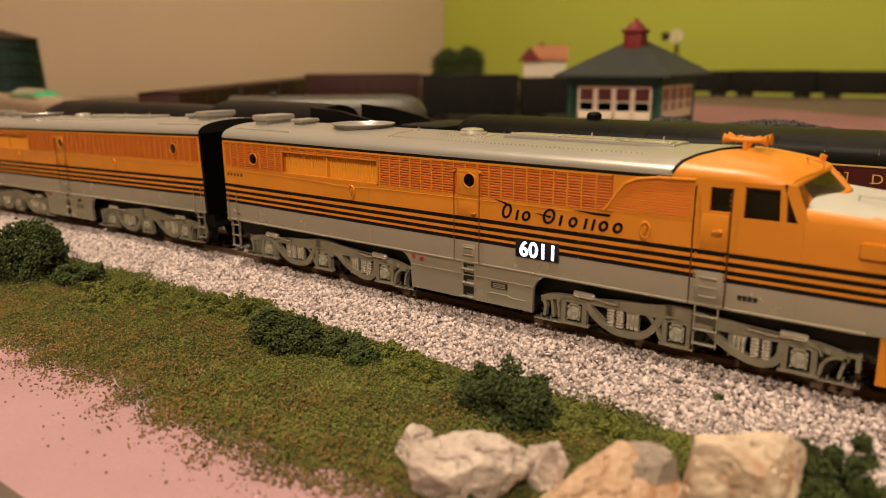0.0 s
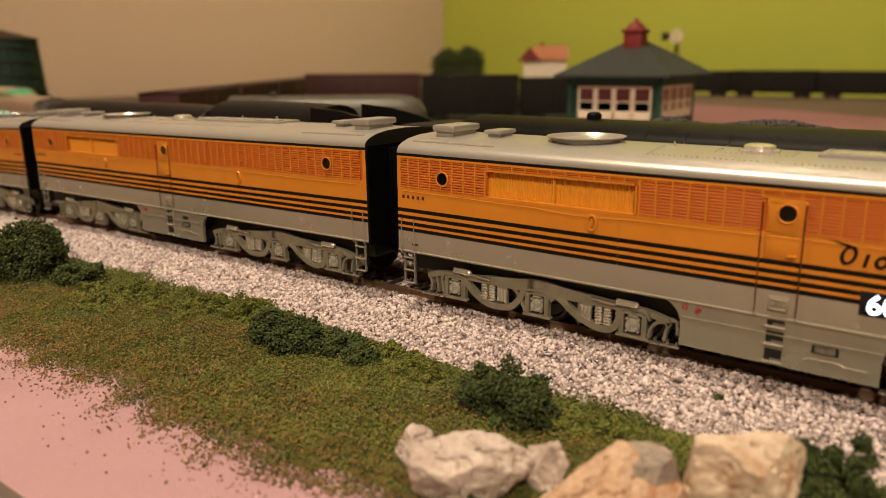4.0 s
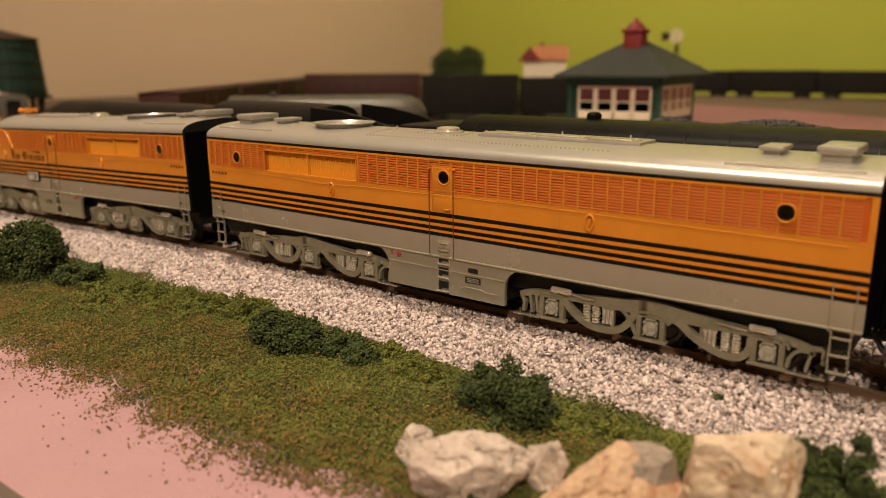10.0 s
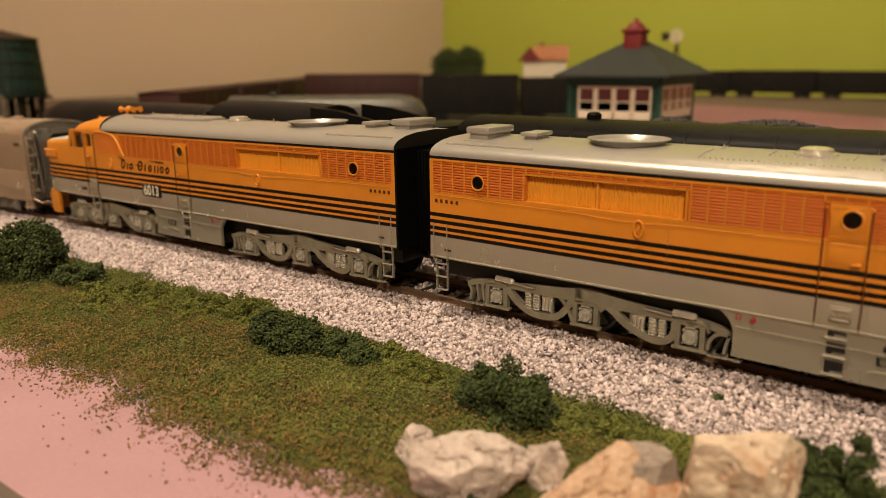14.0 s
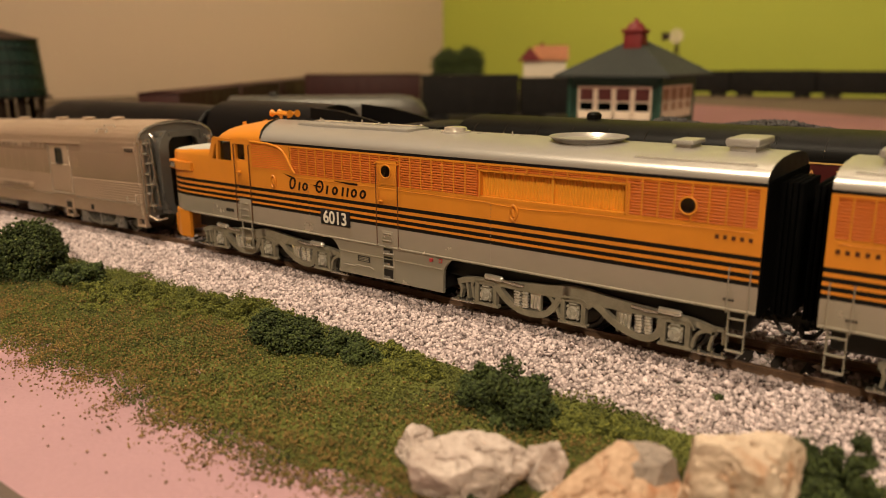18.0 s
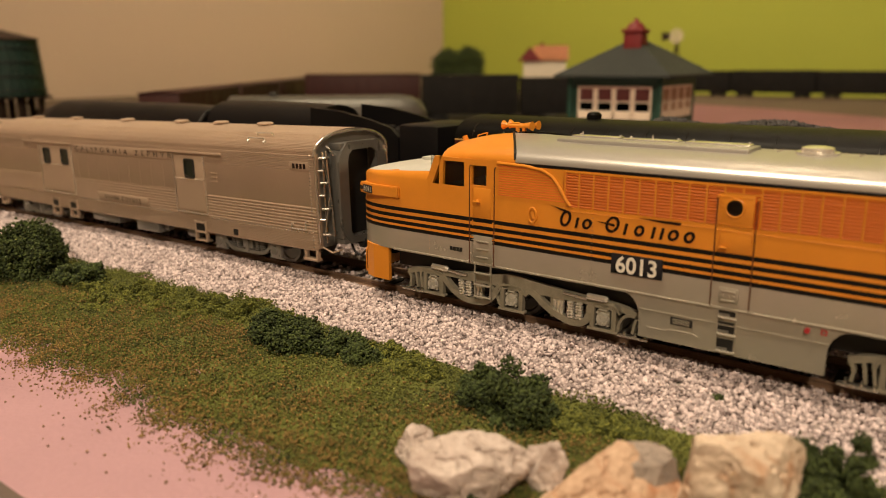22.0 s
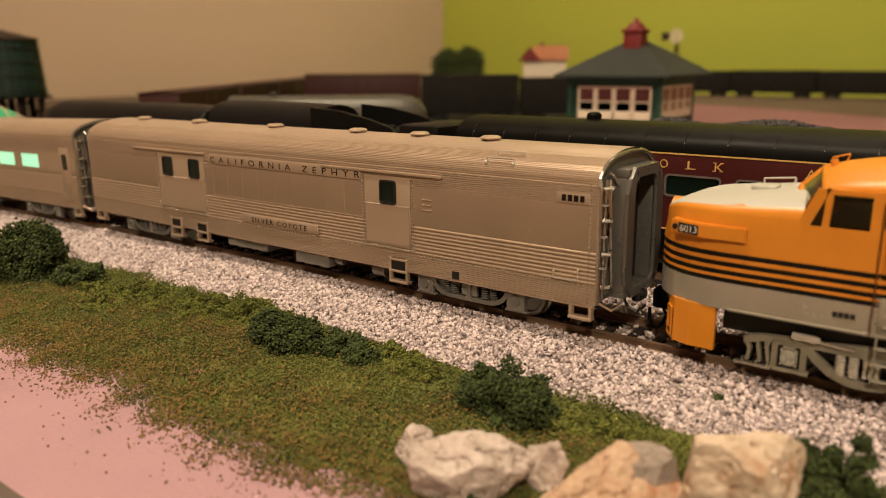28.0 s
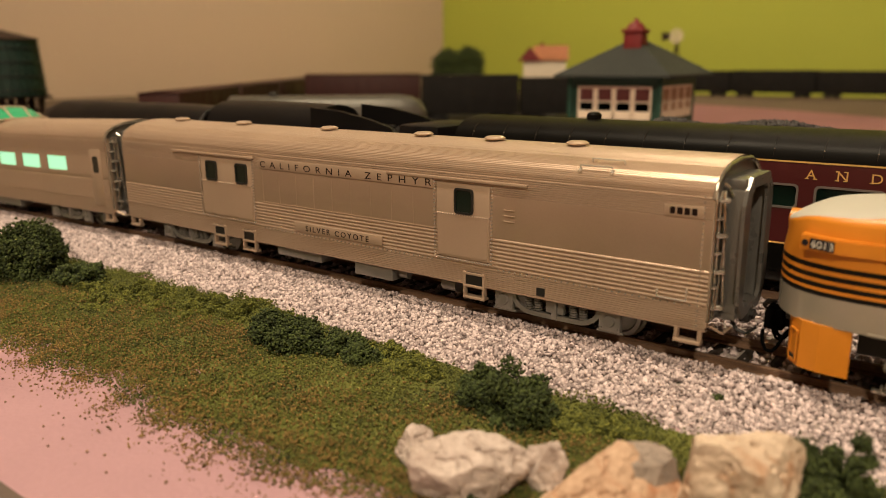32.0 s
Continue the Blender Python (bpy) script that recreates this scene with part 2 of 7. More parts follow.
def hoop(bm, pts, y, r, n=6):
    """A closed round-section ring through 2D points (x, z) at depth y."""
    m = len(pts)
    cx, cz = sum(p[0] for p in pts) / m, sum(p[1] for p in pts) / m
    rings = []
    for a, b in pts:
        d = math.hypot(a - cx, b - cz)
        ux, uz = (a - cx) / d, (b - cz) / d
        rings.append([bm.verts.new((a + ux * r * math.cos(2 * math.pi * k / n), y + r * math.sin(2 * math.pi * k / n), b + uz * r * math.cos(2 * math.pi * k / n))) for k in range(n)])
    for i in range(m):
        a, b = rings[i], rings[(i + 1) % m]
        for k in range(n):
            bm.faces.new((a[k], a[(k + 1) % n], b[(k + 1) % n], b[k]))


def rim(bm, outer, inner, a, b, mat=0):
    """A flat ring between two outlines of equal count, from y = a to b."""
    n = len(outer)
    for k in range(n):
        j = (k + 1) % n
        prism(bm, [outer[k], outer[j], inner[j], inner[k]], a, b, "y", mat)

# ---- the layout: board, ballast, turf ----
DROP, DROPW, BEND = 0.015, 0.1064, 0.0646


def path(x):
    """Sideways shift and fall of the front track at x, in metres."""
    q = max(-0.2 - x, 0.0)
    side = BEND * min(q, 0.4) ** 2 + max(q - 0.4, 0) * 2 * BEND * 0.4
    return side, -DROP * (1 - math.exp(-q * q / DROPW))


def fall(x):
    q = np.maximum(-0.2 - x, 0.0)
    return -DROP * (1 - np.exp(-q * q / DROPW))


def bend(x):
    q = np.maximum(-0.2 - x, 0.0)
    return BEND * np.minimum(q, 0.4) ** 2 + np.maximum(q - 0.4, 0) * 2 * BEND * 0.4


def sheet(name, xs, ys, height, mat, skirt=None):
    """A height field over xs and ys; height(X, Y) in metres; skirt: a floor height to close it to."""
    X, Y = np.meshgrid(xs, ys, indexing="ij")
    Z = height(X, Y)
    nx, ny = X.shape
    bm = B()
    vs = [[bm.verts.new((X[i, j], Y[i, j], Z[i, j])) for j in range(ny)] for i in range(nx)]
    for i in range(nx - 1):
        for j in range(ny - 1):
            bm.faces.new((vs[i][j], vs[i + 1][j], vs[i + 1][j + 1], vs[i][j + 1]))
    if skirt is not None:
        rim = [vs[i][0] for i in range(nx)] + [vs[-1][j] for j in range(1, ny)] + [vs[i][-1] for i in range(nx - 2, -1, -1)] + [vs[0][j] for j in range(ny - 2, 0, -1)]
        low = [bm.verts.new((v.co.x, v.co.y, skirt)) for v in rim]
        n = len(rim)
        for k in range(n):
            f = bm.faces.new((rim[k], low[k], low[(k + 1) % n], rim[(k + 1) % n]))
            f.material_index = 1
        bm.faces.new(low).material_index = 1
    bmesh.ops.scale(bm, vec=(1000, 1000, 1000), verts=bm.verts)
    return part(name, bm, mat)


BED = -0.009
ground = sheet("ground", np.concatenate([np.linspace(-1.75, -0.6, 12), np.linspace(-0.55, 0.9, 40)]), np.concatenate([np.linspace(-0.132, 0.11, 16), np.linspace(0.12, 0.18, 5), np.linspace(0.22, 1.56, 10)]), lambda X, Y: BED + fall(X) * np.clip((0.165 - Y) / 0.05, 0, 1), [FOAM, FOAMEDGE], -0.062)
tagged(ground, "pink foam board base of the model railway", "layout base", kind="structure")

RNG = np.random.default_rng(4)
OCT_V = np.array([(1, 0, 0), (-1, 0, 0), (0, 1, 0), (0, -1, 0), (0, 0, 1), (0, 0, -1)], float)
OCT_F = [(0, 2, 4), (2, 1, 4), (1, 3, 4), (3, 0, 4), (2, 0, 5), (1, 2, 5), (3, 1, 5), (0, 3, 5)]
TET_V = np.array([(1, 1, 1), (1, -1, -1), (-1, 1, -1), (-1, -1, 1)], float) * 0.6
TET_F = [(0, 1, 2), (0, 3, 1), (0, 2, 3), (1, 3, 2)]
CHIP_V = np.array([(-1, -1, -0.8), (1, -1, -0.8), (1, 1, -0.8), (-1, 1, -0.8), (-1, -1, 0.8), (1, -1, 0.8), (1, 1, 0.8), (-1, 1, 0.8)], float) * 0.62
CHIP_F = [(0, 3, 2, 1), (4, 5, 6, 7), (0, 1, 5, 4), (1, 2, 6, 5), (2, 3, 7, 6), (3, 0, 4, 7)]


def turns(n):
    q = RNG.normal(size=(n, 4))
    q /= np.linalg.norm(q, axis=1)[:, None]
    w, x, y, z = q.T
    return np.stack([np.stack([1 - 2 * (y * y + z * z), 2 * (x * y - z * w), 2 * (x * z + y * w)], 1),
                     np.stack([2 * (x * y + z * w), 1 - 2 * (x * x + z * z), 2 * (y * z - x * w)], 1),
                     np.stack([2 * (x * z - y * w), 2 * (y * z + x * w), 1 - 2 * (x * x + y * y)], 1)], 1)


def crumbs(centres, size, shape=OCT_V, jitter=0.35):
    """Pieces at the centres (N, 3), of sizes (N,), turned and dented at random."""
    n = len(centres)
    v = shape[None] * (1 + RNG.uniform(-jitter, jitter, (n, len(shape), 3)))
    v = v * size[:, None, None]
    return np.einsum("nij,nkj->nki", turns(n), v) + centres[:, None]


def ballast_top(X, Y):
    """Height of the ballast shoulder across the two tracks; Y measured from the front track."""
    h = np.interp(Y, [-0.039, -0.033, -0.0135, 0.0135, 0.022, 0.045, 0.052, 0.078, 0.098], [-0.0105, -0.0088, -0.0027, -0.0036, -0.0052, -0.0052, -0.0036, -0.0036, -0.0105])
    return h


def turf_edge(X):
    return -0.0985 + 0.0012 * np.sin(X * 61) + 0.0013 * np.sin(X * 143 + 1) + 0.0011 * np.sin(X * 331 + 2)


def ballast_edge(X):
    return -0.0355 + 0.0022 * np.sin(X * 71 + 0.5) + 0.0018 * np.sin(X * 163) - 0.003 * np.exp(-((X + 0.10) / 0.04) ** 2)


bed = sheet("ballast_bed", np.linspace(-0.95, 0.45, 150), np.array([-0.039, -0.033, -0.027, -0.02, -0.0135, 0, 0.0135, 0.022, 0.045, 0.052, 0.065, 0.078, 0.09, 0.098]), lambda X, Y: ballast_top(X, Y) + fall(X) - 0.0006, STONEBED)
for v in bed.data.vertices:
    v.co.y += float(bend(np.array(v.co.x)))
tagged(bed, "raised bed of pale grey crushed stone ballast", "track bed", kind="structure")


def scatter_ballast(n, x0, x1, y0, y1, big):
    X, Y = RNG.uniform(x0, x1, n), RNG.uniform(y0, y1, n)
    keep = (Y > ballast_edge(X) + RNG.normal(0, 0.0012, n))
    keep &= ~((np.abs(Y + 0.0083) < 0.0011) | (np.abs(Y - 0.0083) < 0.0011) | (np.abs(Y - 0.0557) < 0.0011) | (np.abs(Y - 0.0723) < 0.0011))
    inner = (np.abs(Y) < 0.0128) | (np.abs(Y - 0.064) < 0.0145)
    tie_phase = np.abs((X / 0.0072) % 1 - 0.5)
    keep &= ~(inner & (tie_phase < 0.19) & (RNG.uniform(0, 1, n) < np.where(Y < -0.0095, 0.5, 0.9)))
    X, Y = X[keep], Y[keep]
    m = len(X)
    s = big * RNG.uniform(0.62, 1.25, m)
    Z = ballast_top(X, Y) + fall(X) + RNG.uniform(-0.0004, 0.0007, m)
    Z = np.where((np.abs(Y) < 0.0110) | (np.abs(Y - 0.064) < 0.0145), Z - 0.0007, Z)
    return np.stack([X, Y + bend(X), Z], 1), s


c1, s1 = scatter_ballast(62000, -0.45, 0.06, -0.041, -0.0065, 0.00062)
c2, s2 = scatter_ballast(26000, -0.62, 0.08, -0.0065, 0.095, 0.00085)
c3, s3 = scatter_ballast(9000, -0.95, 0.4, -0.04, 0.09, 0.0010)
cc, ss = np.concatenate([c1, c2, c3]), np.concatenate([s1, s2, s3])
tagged(soup("ballast", crumbs(cc, ss, CHIP_V, 0.55), CHIP_F, STONE), "loose pale pinkish grey ballast stones round the ties", "ballast", kind="stuff")

def lumps(X, Y, s, seed):
    return np.vectorize(lambda x, y: noise.noise((x * s, y * s, seed)))(X, Y)


turf = sheet("turf", np.linspace(-0.9, 0.4, 200), np.linspace(-0.108, -0.028, 40), lambda X, Y: BED + fall(X) + np.where(Y < turf_edge(X) + 0.006, -0.0012, 0.0004 + 0.0006 * lumps(X, Y, 110, 1.0)) - np.clip((Y + 0.036) / 0.008, 0, 1) * 0.003, TURF)
tagged(turf, "mat of mixed green ground foam turf", "turf", kind="stuff")


def turf_grain(n, x0, x1, size, spread, mat, name, label, lo=-0.118, hi=-0.031, power=1.0):
    X, Y = RNG.uniform(x0, x1, n), RNG.uniform(lo, hi, n)
    d = Y - turf_edge(X)
    p = np.clip(0.5 + d / spread, 0, 1) ** power
    patch = lumps(X, Y, 90, 7.0)
    keep = (RNG.uniform(0, 1, n) < p * (0.75 + 0.7 * patch)) & (Y < ballast_edge(X) + 0.002 + RNG.normal(0, 0.0015, n))
    X, Y = X[keep], Y[keep]
    Z = BED + fall(X) + np.clip((Y - turf_edge(X)) / 0.008, 0, 1) * (0.0005 + 0.0009 * lumps(X, Y, 110, 1.0)) + RNG.uniform(0.0, 0.0006, len(X))
    s = size * RNG.uniform(0.5, 1.3, len(X))
    return tagged(soup(name, crumbs(np.stack([X, Y, Z], 1), s, TET_V, 0.3), TET_F, mat), label, "turf", kind="stuff")


turf_grain(200000, -0.42, 0.03, 0.00036, 0.007, TURF, "turf_grains", "green and olive ground foam grains", power=1.5)
turf_grain(16000, -0.95, -0.42, 0.0010, 0.009, TURF, "turf_grains", "green and olive ground foam grains")


def dry(n):
    X, Y = RNG.uniform(-0.40, 0.02, n), RNG.uniform(-0.122, -0.05, n)
    d = Y - turf_edge(X)
    p = np.where(d < 0, np.exp(d / 0.0040), np.exp(-d / 0.014)) * (0.6 + 1.1 * lumps(X, Y, 120, 3.0)) + (d > 0) * np.clip(0.10 + 0.5 * lumps(X, Y, 45, 5.0), 0.03, 1)
    keep = RNG.uniform(0, 1, n) < p
    X, Y = X[keep], Y[keep]
    Z = BED + fall(X) + np.clip((Y - turf_edge(X)) / 0.008, 0, 1) * 0.0014 + RNG.uniform(0, 0.0006, len(X))
    tagged(soup("dry_turf", crumbs(np.stack([X, Y, Z], 1), 0.00030 * RNG.uniform(0.4, 1.5, len(X)), TET_V, 0.3), TET_F, TURFDRY), "dry brown ground foam crumbs at the turf edge", "turf", kind="stuff")


dry(130000)


# ---- track ----
def rail(name, offset, x0, x1, mat):
    """A rail of true section along the track."""
    sec = [(-1.25, -2.55), (-1.25, -2.15), (-0.3, -1.75), (-0.3, -0.75), (-0.55, -0.6), (-0.55, -0.05), (-0.4, 0.0), (0.4, 0.0), (0.55, -0.05), (0.55, -0.6), (0.3, -0.75), (0.3, -1.75), (1.25, -2.15), (1.25, -2.55)]
    bm = B()
    rows = []
    for x in np.linspace(x0, x1, 70):
        y, z = path(x)
        rows.append([bm.verts.new((x * 1000, y * 1000 + offset + a, z * 1000 + b - 0.8)) for a, b in sec])
    n = len(sec)
    for a, b in zip(rows, rows[1:]):
        for k in range(n):
            bm.faces.new((a[k], a[(k + 1) % n], b[(k + 1) % n], b[k]))
    bm.faces.new(rows[0])
    bm.faces.new(rows[-1])
    return part(name, bm, mat)


def railway(name, label, y0, x0, x1):
    t = thing(name, label, "track")
    for off in (-8.25, 8.25):
        r = rail("rail", y0 + off, x0, x1, RAILM)
        r.parent = t
    bm = B()
    box(bm, -1.35, 1.35, -14.8, 14.8, -5.0, -3.3, 0, 0.15)
    first = part("tie", bm, TIE, t)
    n = int((x1 - x0) / 0.0072)
    for k in range(n):
        x = (math.floor(x0 / 0.0072) + k + 0.5) * 0.0072
        y, z = path(x)
        o = first if k == 0 else again(first)
        o.location = (x, y + y0 * MM + random.uniform(-0.0003, 0.0003), z + random.uniform(-0.0001, 0.0002))
        o.rotation_euler = (0, 0, random.uniform(-0.02, 0.02))
    return t


railway("front_track", "model railway track of dark rails on brown ties", 0, -1.15, 0.42)
railway("back_track", "model railway track of dark rails on brown ties", 64, -0.75, 0.42)


# ---- bushes and stones ----
def bush(name, label, at, size, n, mat, knobs=16, grain=0.00055, seed=0, category="bush"):
    """A clump of foliage foam: many small crumbs gathered in uneven knobs. size: half widths and height, in mm."""
    r = np.random.default_rng(seed)
    sx, sy, sz = [a * MM for a in size]
    knobs = int(knobs * 2.2)
    ang, rad, el = r.uniform(0, 2 * np.pi, knobs), np.sqrt(r.uniform(0, 1, knobs)) * 0.92, r.uniform(0.05, 1, knobs)
    kc = np.stack([np.cos(ang) * rad * sx, np.sin(ang) * rad * sy, el * np.sqrt(np.clip(1 - rad ** 2, 0.05, 1)) * sz * 0.85], 1)
    kc += r.normal(0, 0.07, kc.shape) * np.array([sx, sy, sz])
    kr = np.minimum(min(sx, sy), sz) * r.uniform(0.16, 0.40, knobs)
    n = int(n * 1.9)
    grain *= 0.72
    pick = r.integers(0, knobs, n)
    d = r.normal(size=(n, 3))
    d /= np.linalg.norm(d, axis=1)[:, None]
    rr = kr[pick] * (0.35 + 0.8 * r.uniform(0, 1, n) ** 0.6)
    p = kc[pick] + d * rr[:, None]
    lump = np.array([noise.noise(Vector(q) * 1400) for q in p])
    p += d * (lump * kr[pick] * 0.6)[:, None]
    keep = p[:, 2] > -0.0005
    p, pick = p[keep], pick[keep]
    sector = (ang[pick] / (2 * np.pi) * 4).astype(int)
    e = thing(name, label, category, at=Matrix.Translation(at))
    for k in range(4):
        q = p[sector == k]
        if len(q):
            ob = soup("foliage_clump", crumbs(q, grain * r.uniform(0.55, 1.35, len(q)), OCT_V, 0.4), OCT_F, mat)
            ob.parent = e
    return e


def gz(x):
    return BED + float(fall(np.array(x)))


DK, OL = "dark green clump foliage bush on the turf", "low olive green foliage clump beside the ballast"
bush("bush", DK, (-0.302, -0.057, gz(-0.30)), (22, 16, 20), 11000, LEAF, 26, 0.00075, 1)
bush("bush", DK, (-0.268, -0.052, gz(-0.27)), (10, 8, 9), 3500, LEAF, 14, 0.0007, 2)
bush("bush", DK, (-0.324, -0.040, gz(-0.32)), (10, 8, 17), 3000, LEAF, 12, 0.0007, 3)
bush("bush", DK, (-0.157, -0.050, BED), (13, 8, 9), 7000, LEAF, 20, 0.00055, 4)
bush("bush", DK, (-0.138, -0.0465, BED), (12, 6, 6.5), 5000, LEAF, 14, 0.00055, 5)
bush("bush", DK, (-0.0835, -0.0515, BED), (11.5, 7.5, 13), 8000, LEAF, 24, 0.0005, 6)
bush("bush", DK, (-0.0228, -0.0505, BED), (9.5, 8, 12.5), 7000, LEAF, 22, 0.00045, 7)
bush("bush", DK, (-0.0160, -0.0460, BED), (5, 5, 17), 3500, LEAF, 12, 0.00045, 17)
for k, (x, y, a, b, h) in enumerate([(-0.205, -0.044, 11, 6, 5), (-0.186, -0.041, 10, 5, 6), (-0.228, -0.050, 10, 6, 5), (-0.172, -0.041, 8, 5, 5), (-0.247, -0.056, 9, 6, 4.5), (-0.215, -0.052, 11, 6, 3.5), (-0.195, -0.049, 12, 6, 3.5), (-0.236, -0.062, 9, 6, 3.0), (-0.126, -0.041, 8, 4, 4.0), (-0.060, -0.046, 6, 4, 4.5), (-0.070, -0.049, 5, 3, 3.5), (-0.115, -0.045, 6, 4, 4)]):
    bush("bush", OL, (x, y, gz(x)), (a * 1.35, b * 1.3, h), 4200, LEAFL, 20, 0.00042, 20 + k)
bush("weed", "small green weed tuft growing in the ballast", (-0.0455, -0.0225, -0.0058), (1.6, 1.4, 2.6), 260, LEAF, 5, 0.0004, 40, "weed")
bush("weed", "small green weed tuft in front of a stone", (-0.0672, -0.0865, BED), (2.2, 1.8, 4), 500, LEAF, 6, 0.0004, 41, "weed")


def stone_material(name, a, b, c):
    m = material(name, a, 0.85, vary=0.3, scale=90, fine=700, bump=0.55, bump_depth=0.0014, other=b)
    nt = m.node_tree
    tc = nt.nodes.new("ShaderNodeTexCoord")
    n = nt.nodes.new("ShaderNodeTexNoise")
    n.inputs["Scale"].default_value, n.inputs["Detail"].default_value, n.inputs["Distortion"].default_value = 120, 8, 1.6
    nt.links.new(tc.outputs["Object"], n.inputs["Vector"])
    r = nt.nodes.new("ShaderNodeMapRange")
    r.inputs["From Min"].default_value, r.inputs["From Max"].default_value = 0.5, 0.68
    nt.links.new(n.outputs["Fac"], r.inputs["Value"])
    mix = nt.nodes.new("ShaderNodeMix")
    mix.data_type = "RGBA"
    mix.inputs[7].default_value = (*c, 1)
    b_ = nt.nodes["Principled BSDF"]
    old = b_.inputs["Base Color"].links[0].from_socket
    nt.links.new(old, mix.inputs[6])
    nt.links.new(r.outputs[0], mix.inputs[0])
    nt.links.new(mix.outputs[2], b_.inputs["Base Color"])
    return m


ROCKA = stone_material("pale_pink_grey_stone", (0.43, 0.32, 0.275), (0.73, 0.645, 0.60), (0.22, 0.165, 0.14))
ROCKB = stone_material("ochre_stone", (0.48, 0.29, 0.18), (0.66, 0.48, 0.35), (0.40, 0.19, 0.10))
ROCKC = stone_material("cream_stone", (0.56, 0.40, 0.28), (0.80, 0.67, 0.54), (0.42, 0.23, 0.13))
ROCKD = stone_material("dark_grey_stone", (0.28, 0.23, 0.20), (0.40, 0.33, 0.28), (0.15, 0.125, 0.115))


def rock(label, at, size, mat, seed, turn=0, cuts=24):
    """A broken stone: a ball cut flat by many planes, then roughened."""
    r = random.Random(seed)
    bm = B()
    bmesh.ops.create_icosphere(bm, subdivisions=5, radius=1)
    planes = []
    for _ in range(cuts):
        d = Vector((r.gauss(0, 1), r.gauss(0, 1), r.gauss(0, 0.8))).normalized()
        planes.append((d, r.uniform(0.54, 0.80)))
    for v in bm.verts:
        p = v.co.copy()
        for d, k in planes:
            o = p.dot(d) - k + 0.02 * noise.noise(p * 6 + d * 9)
            if o > 0:
                p -= d * o * 1.0
        crack = abs(noise.noise(p * 1.9 + Vector((seed * 3.1, 0, 0))))
        p += p.normalized() * (0.06 * noise.noise(p * 2.3 + Vector((seed, 0, 0))) - 0.11 * max(0, 0.05 - crack) / 0.05 + 0.025 * noise.noise(p * 7 + Vector((0, seed, 0))) + 0.013 * noise.noise(p * 16) + 0.007 * noise.noise(p * 38))
        v.co = Vector((p.x * size[0], p.y * size[1], p.z * size[2]))
    ob = part("stone", bm, mat, None, "", 18)
    ob.location, ob.rotation_euler = at, (0, 0, radians(turn))
    return tagged(ob, label, "stone")


rock("small pale stone lying on the turf", (-0.0860, -0.0795, BED + 0.0032), (5.6, 5.2, 6.2), ROCKA, 11, 20, 16)
rock("pale pinkish grey stone with a cracked face", (-0.0712, -0.0818, BED + 0.0055), (12.4, 8, 10.2), ROCKA, 22, 32, 18)
rock("small pale stone beside larger stones", (-0.0612, -0.0725, BED + 0.004), (4.8, 4.6, 7.0), ROCKA, 3, 30, 14)
rock("broad ochre stone with a grey top", (-0.0490, -0.0745, BED + 0.0015), (17.0, 10, 12.0), ROCKB, 4, 40, 18)
rock("dark grey stone behind an ochre stone", (-0.0440, -0.0672, BED + 0.0060), (8.4, 5, 8.6), ROCKD, 5, 35, 16)
rock("large cream stone with rusty patches", (-0.0303, -0.0632, BED + 0.0065), (14.6, 9.5, 13.0), ROCKC, 16, 36, 18)

# ---- the room ----
def wall(name, label, x0, x1, y0, y1, z0, z1, mat):
    bm = B()
    box(bm, x0, x1, y0, y1, z0, z1)
    return tagged(part(name, bm, mat, None, "", 0), label, "wall", kind="structure")


wall("wall_west", "plain tan painted wall", -1930, -1830, -1600, 2230, -900, 1500, TANWALL)
wall("wall_north", "lime green painted wall", -1930, 1700, 2230, 2330, -900, 1500, GREENWALL)
wall("wall_east", "plain tan painted wall", 1704, 1804, -1600, 2330, -900, 1500, TANWALL)
wall("wall_south", "plain tan painted wall", -1930, 1804, -1704, -1604, -900, 1500, TANWALL)
tagged(wall("floor", "brown carpeted floor", -1930, 1804, -1704, 2330, -1004, -904, FLOORM), category="floor")
tagged(wall("ceiling", "white painted ceiling", -1930, 1804, -1704, 2330, 1504, 1604, CEILM), category="ceiling")


def far_ground(name, label, outline, mat):
    bm = B()
    prism(bm, [(a * 1000, b * 1000) for a, b in outline], -8.9, -5.5, "z")
    return tagged(part(name, bm, mat, None, "", 0), label, "ground", kind="structure")


far_ground("ground_brown", "brown scenic ground along the far side of the layout", [(-0.60, 1.23), (-0.465, 1.17), (-0.30, 1.085), (-0.147, 0.97), (0.10, 0.80), (0.85, 0.70), (0.85, 1.55), (-0.60, 1.55)], DIRT)
far_ground("ground_yard", "dark ground of the yard", [(-1.05, 0.19), (-0.62, 0.19), (-0.36, 0.30), (-0.36, 0.66), (-0.60, 1.226), (-1.05, 1.226)], YARDBED)
far_ground("ground_corner", "brown scenic ground in the far corner of the layout", [(-1.74, 0.19), (-1.054, 0.19), (-1.054, 1.23), (-0.604, 1.234), (-0.604, 1.55), (-1.74, 1.55)], DIRT)
tagged(wall("benchwork", "plain timber benchwork under the layout", -1700, 850, -90, 1520, -904, -66, WOODB), category="bench")
# far strip of pink foam in the darkened colour
far_ground("ground_pink", "pink foam board beside the station, weaker light put in its colour", [(-0.355, 0.60), (0.30, 0.45), (0.85, 0.45), (0.85, 0.695), (0.10, 0.795), (-0.147, 0.966), (-0.30, 1.081), (-0.465, 1.166), (-0.59, 1.220), (-0.355, 0.665)], FOAMDIM)

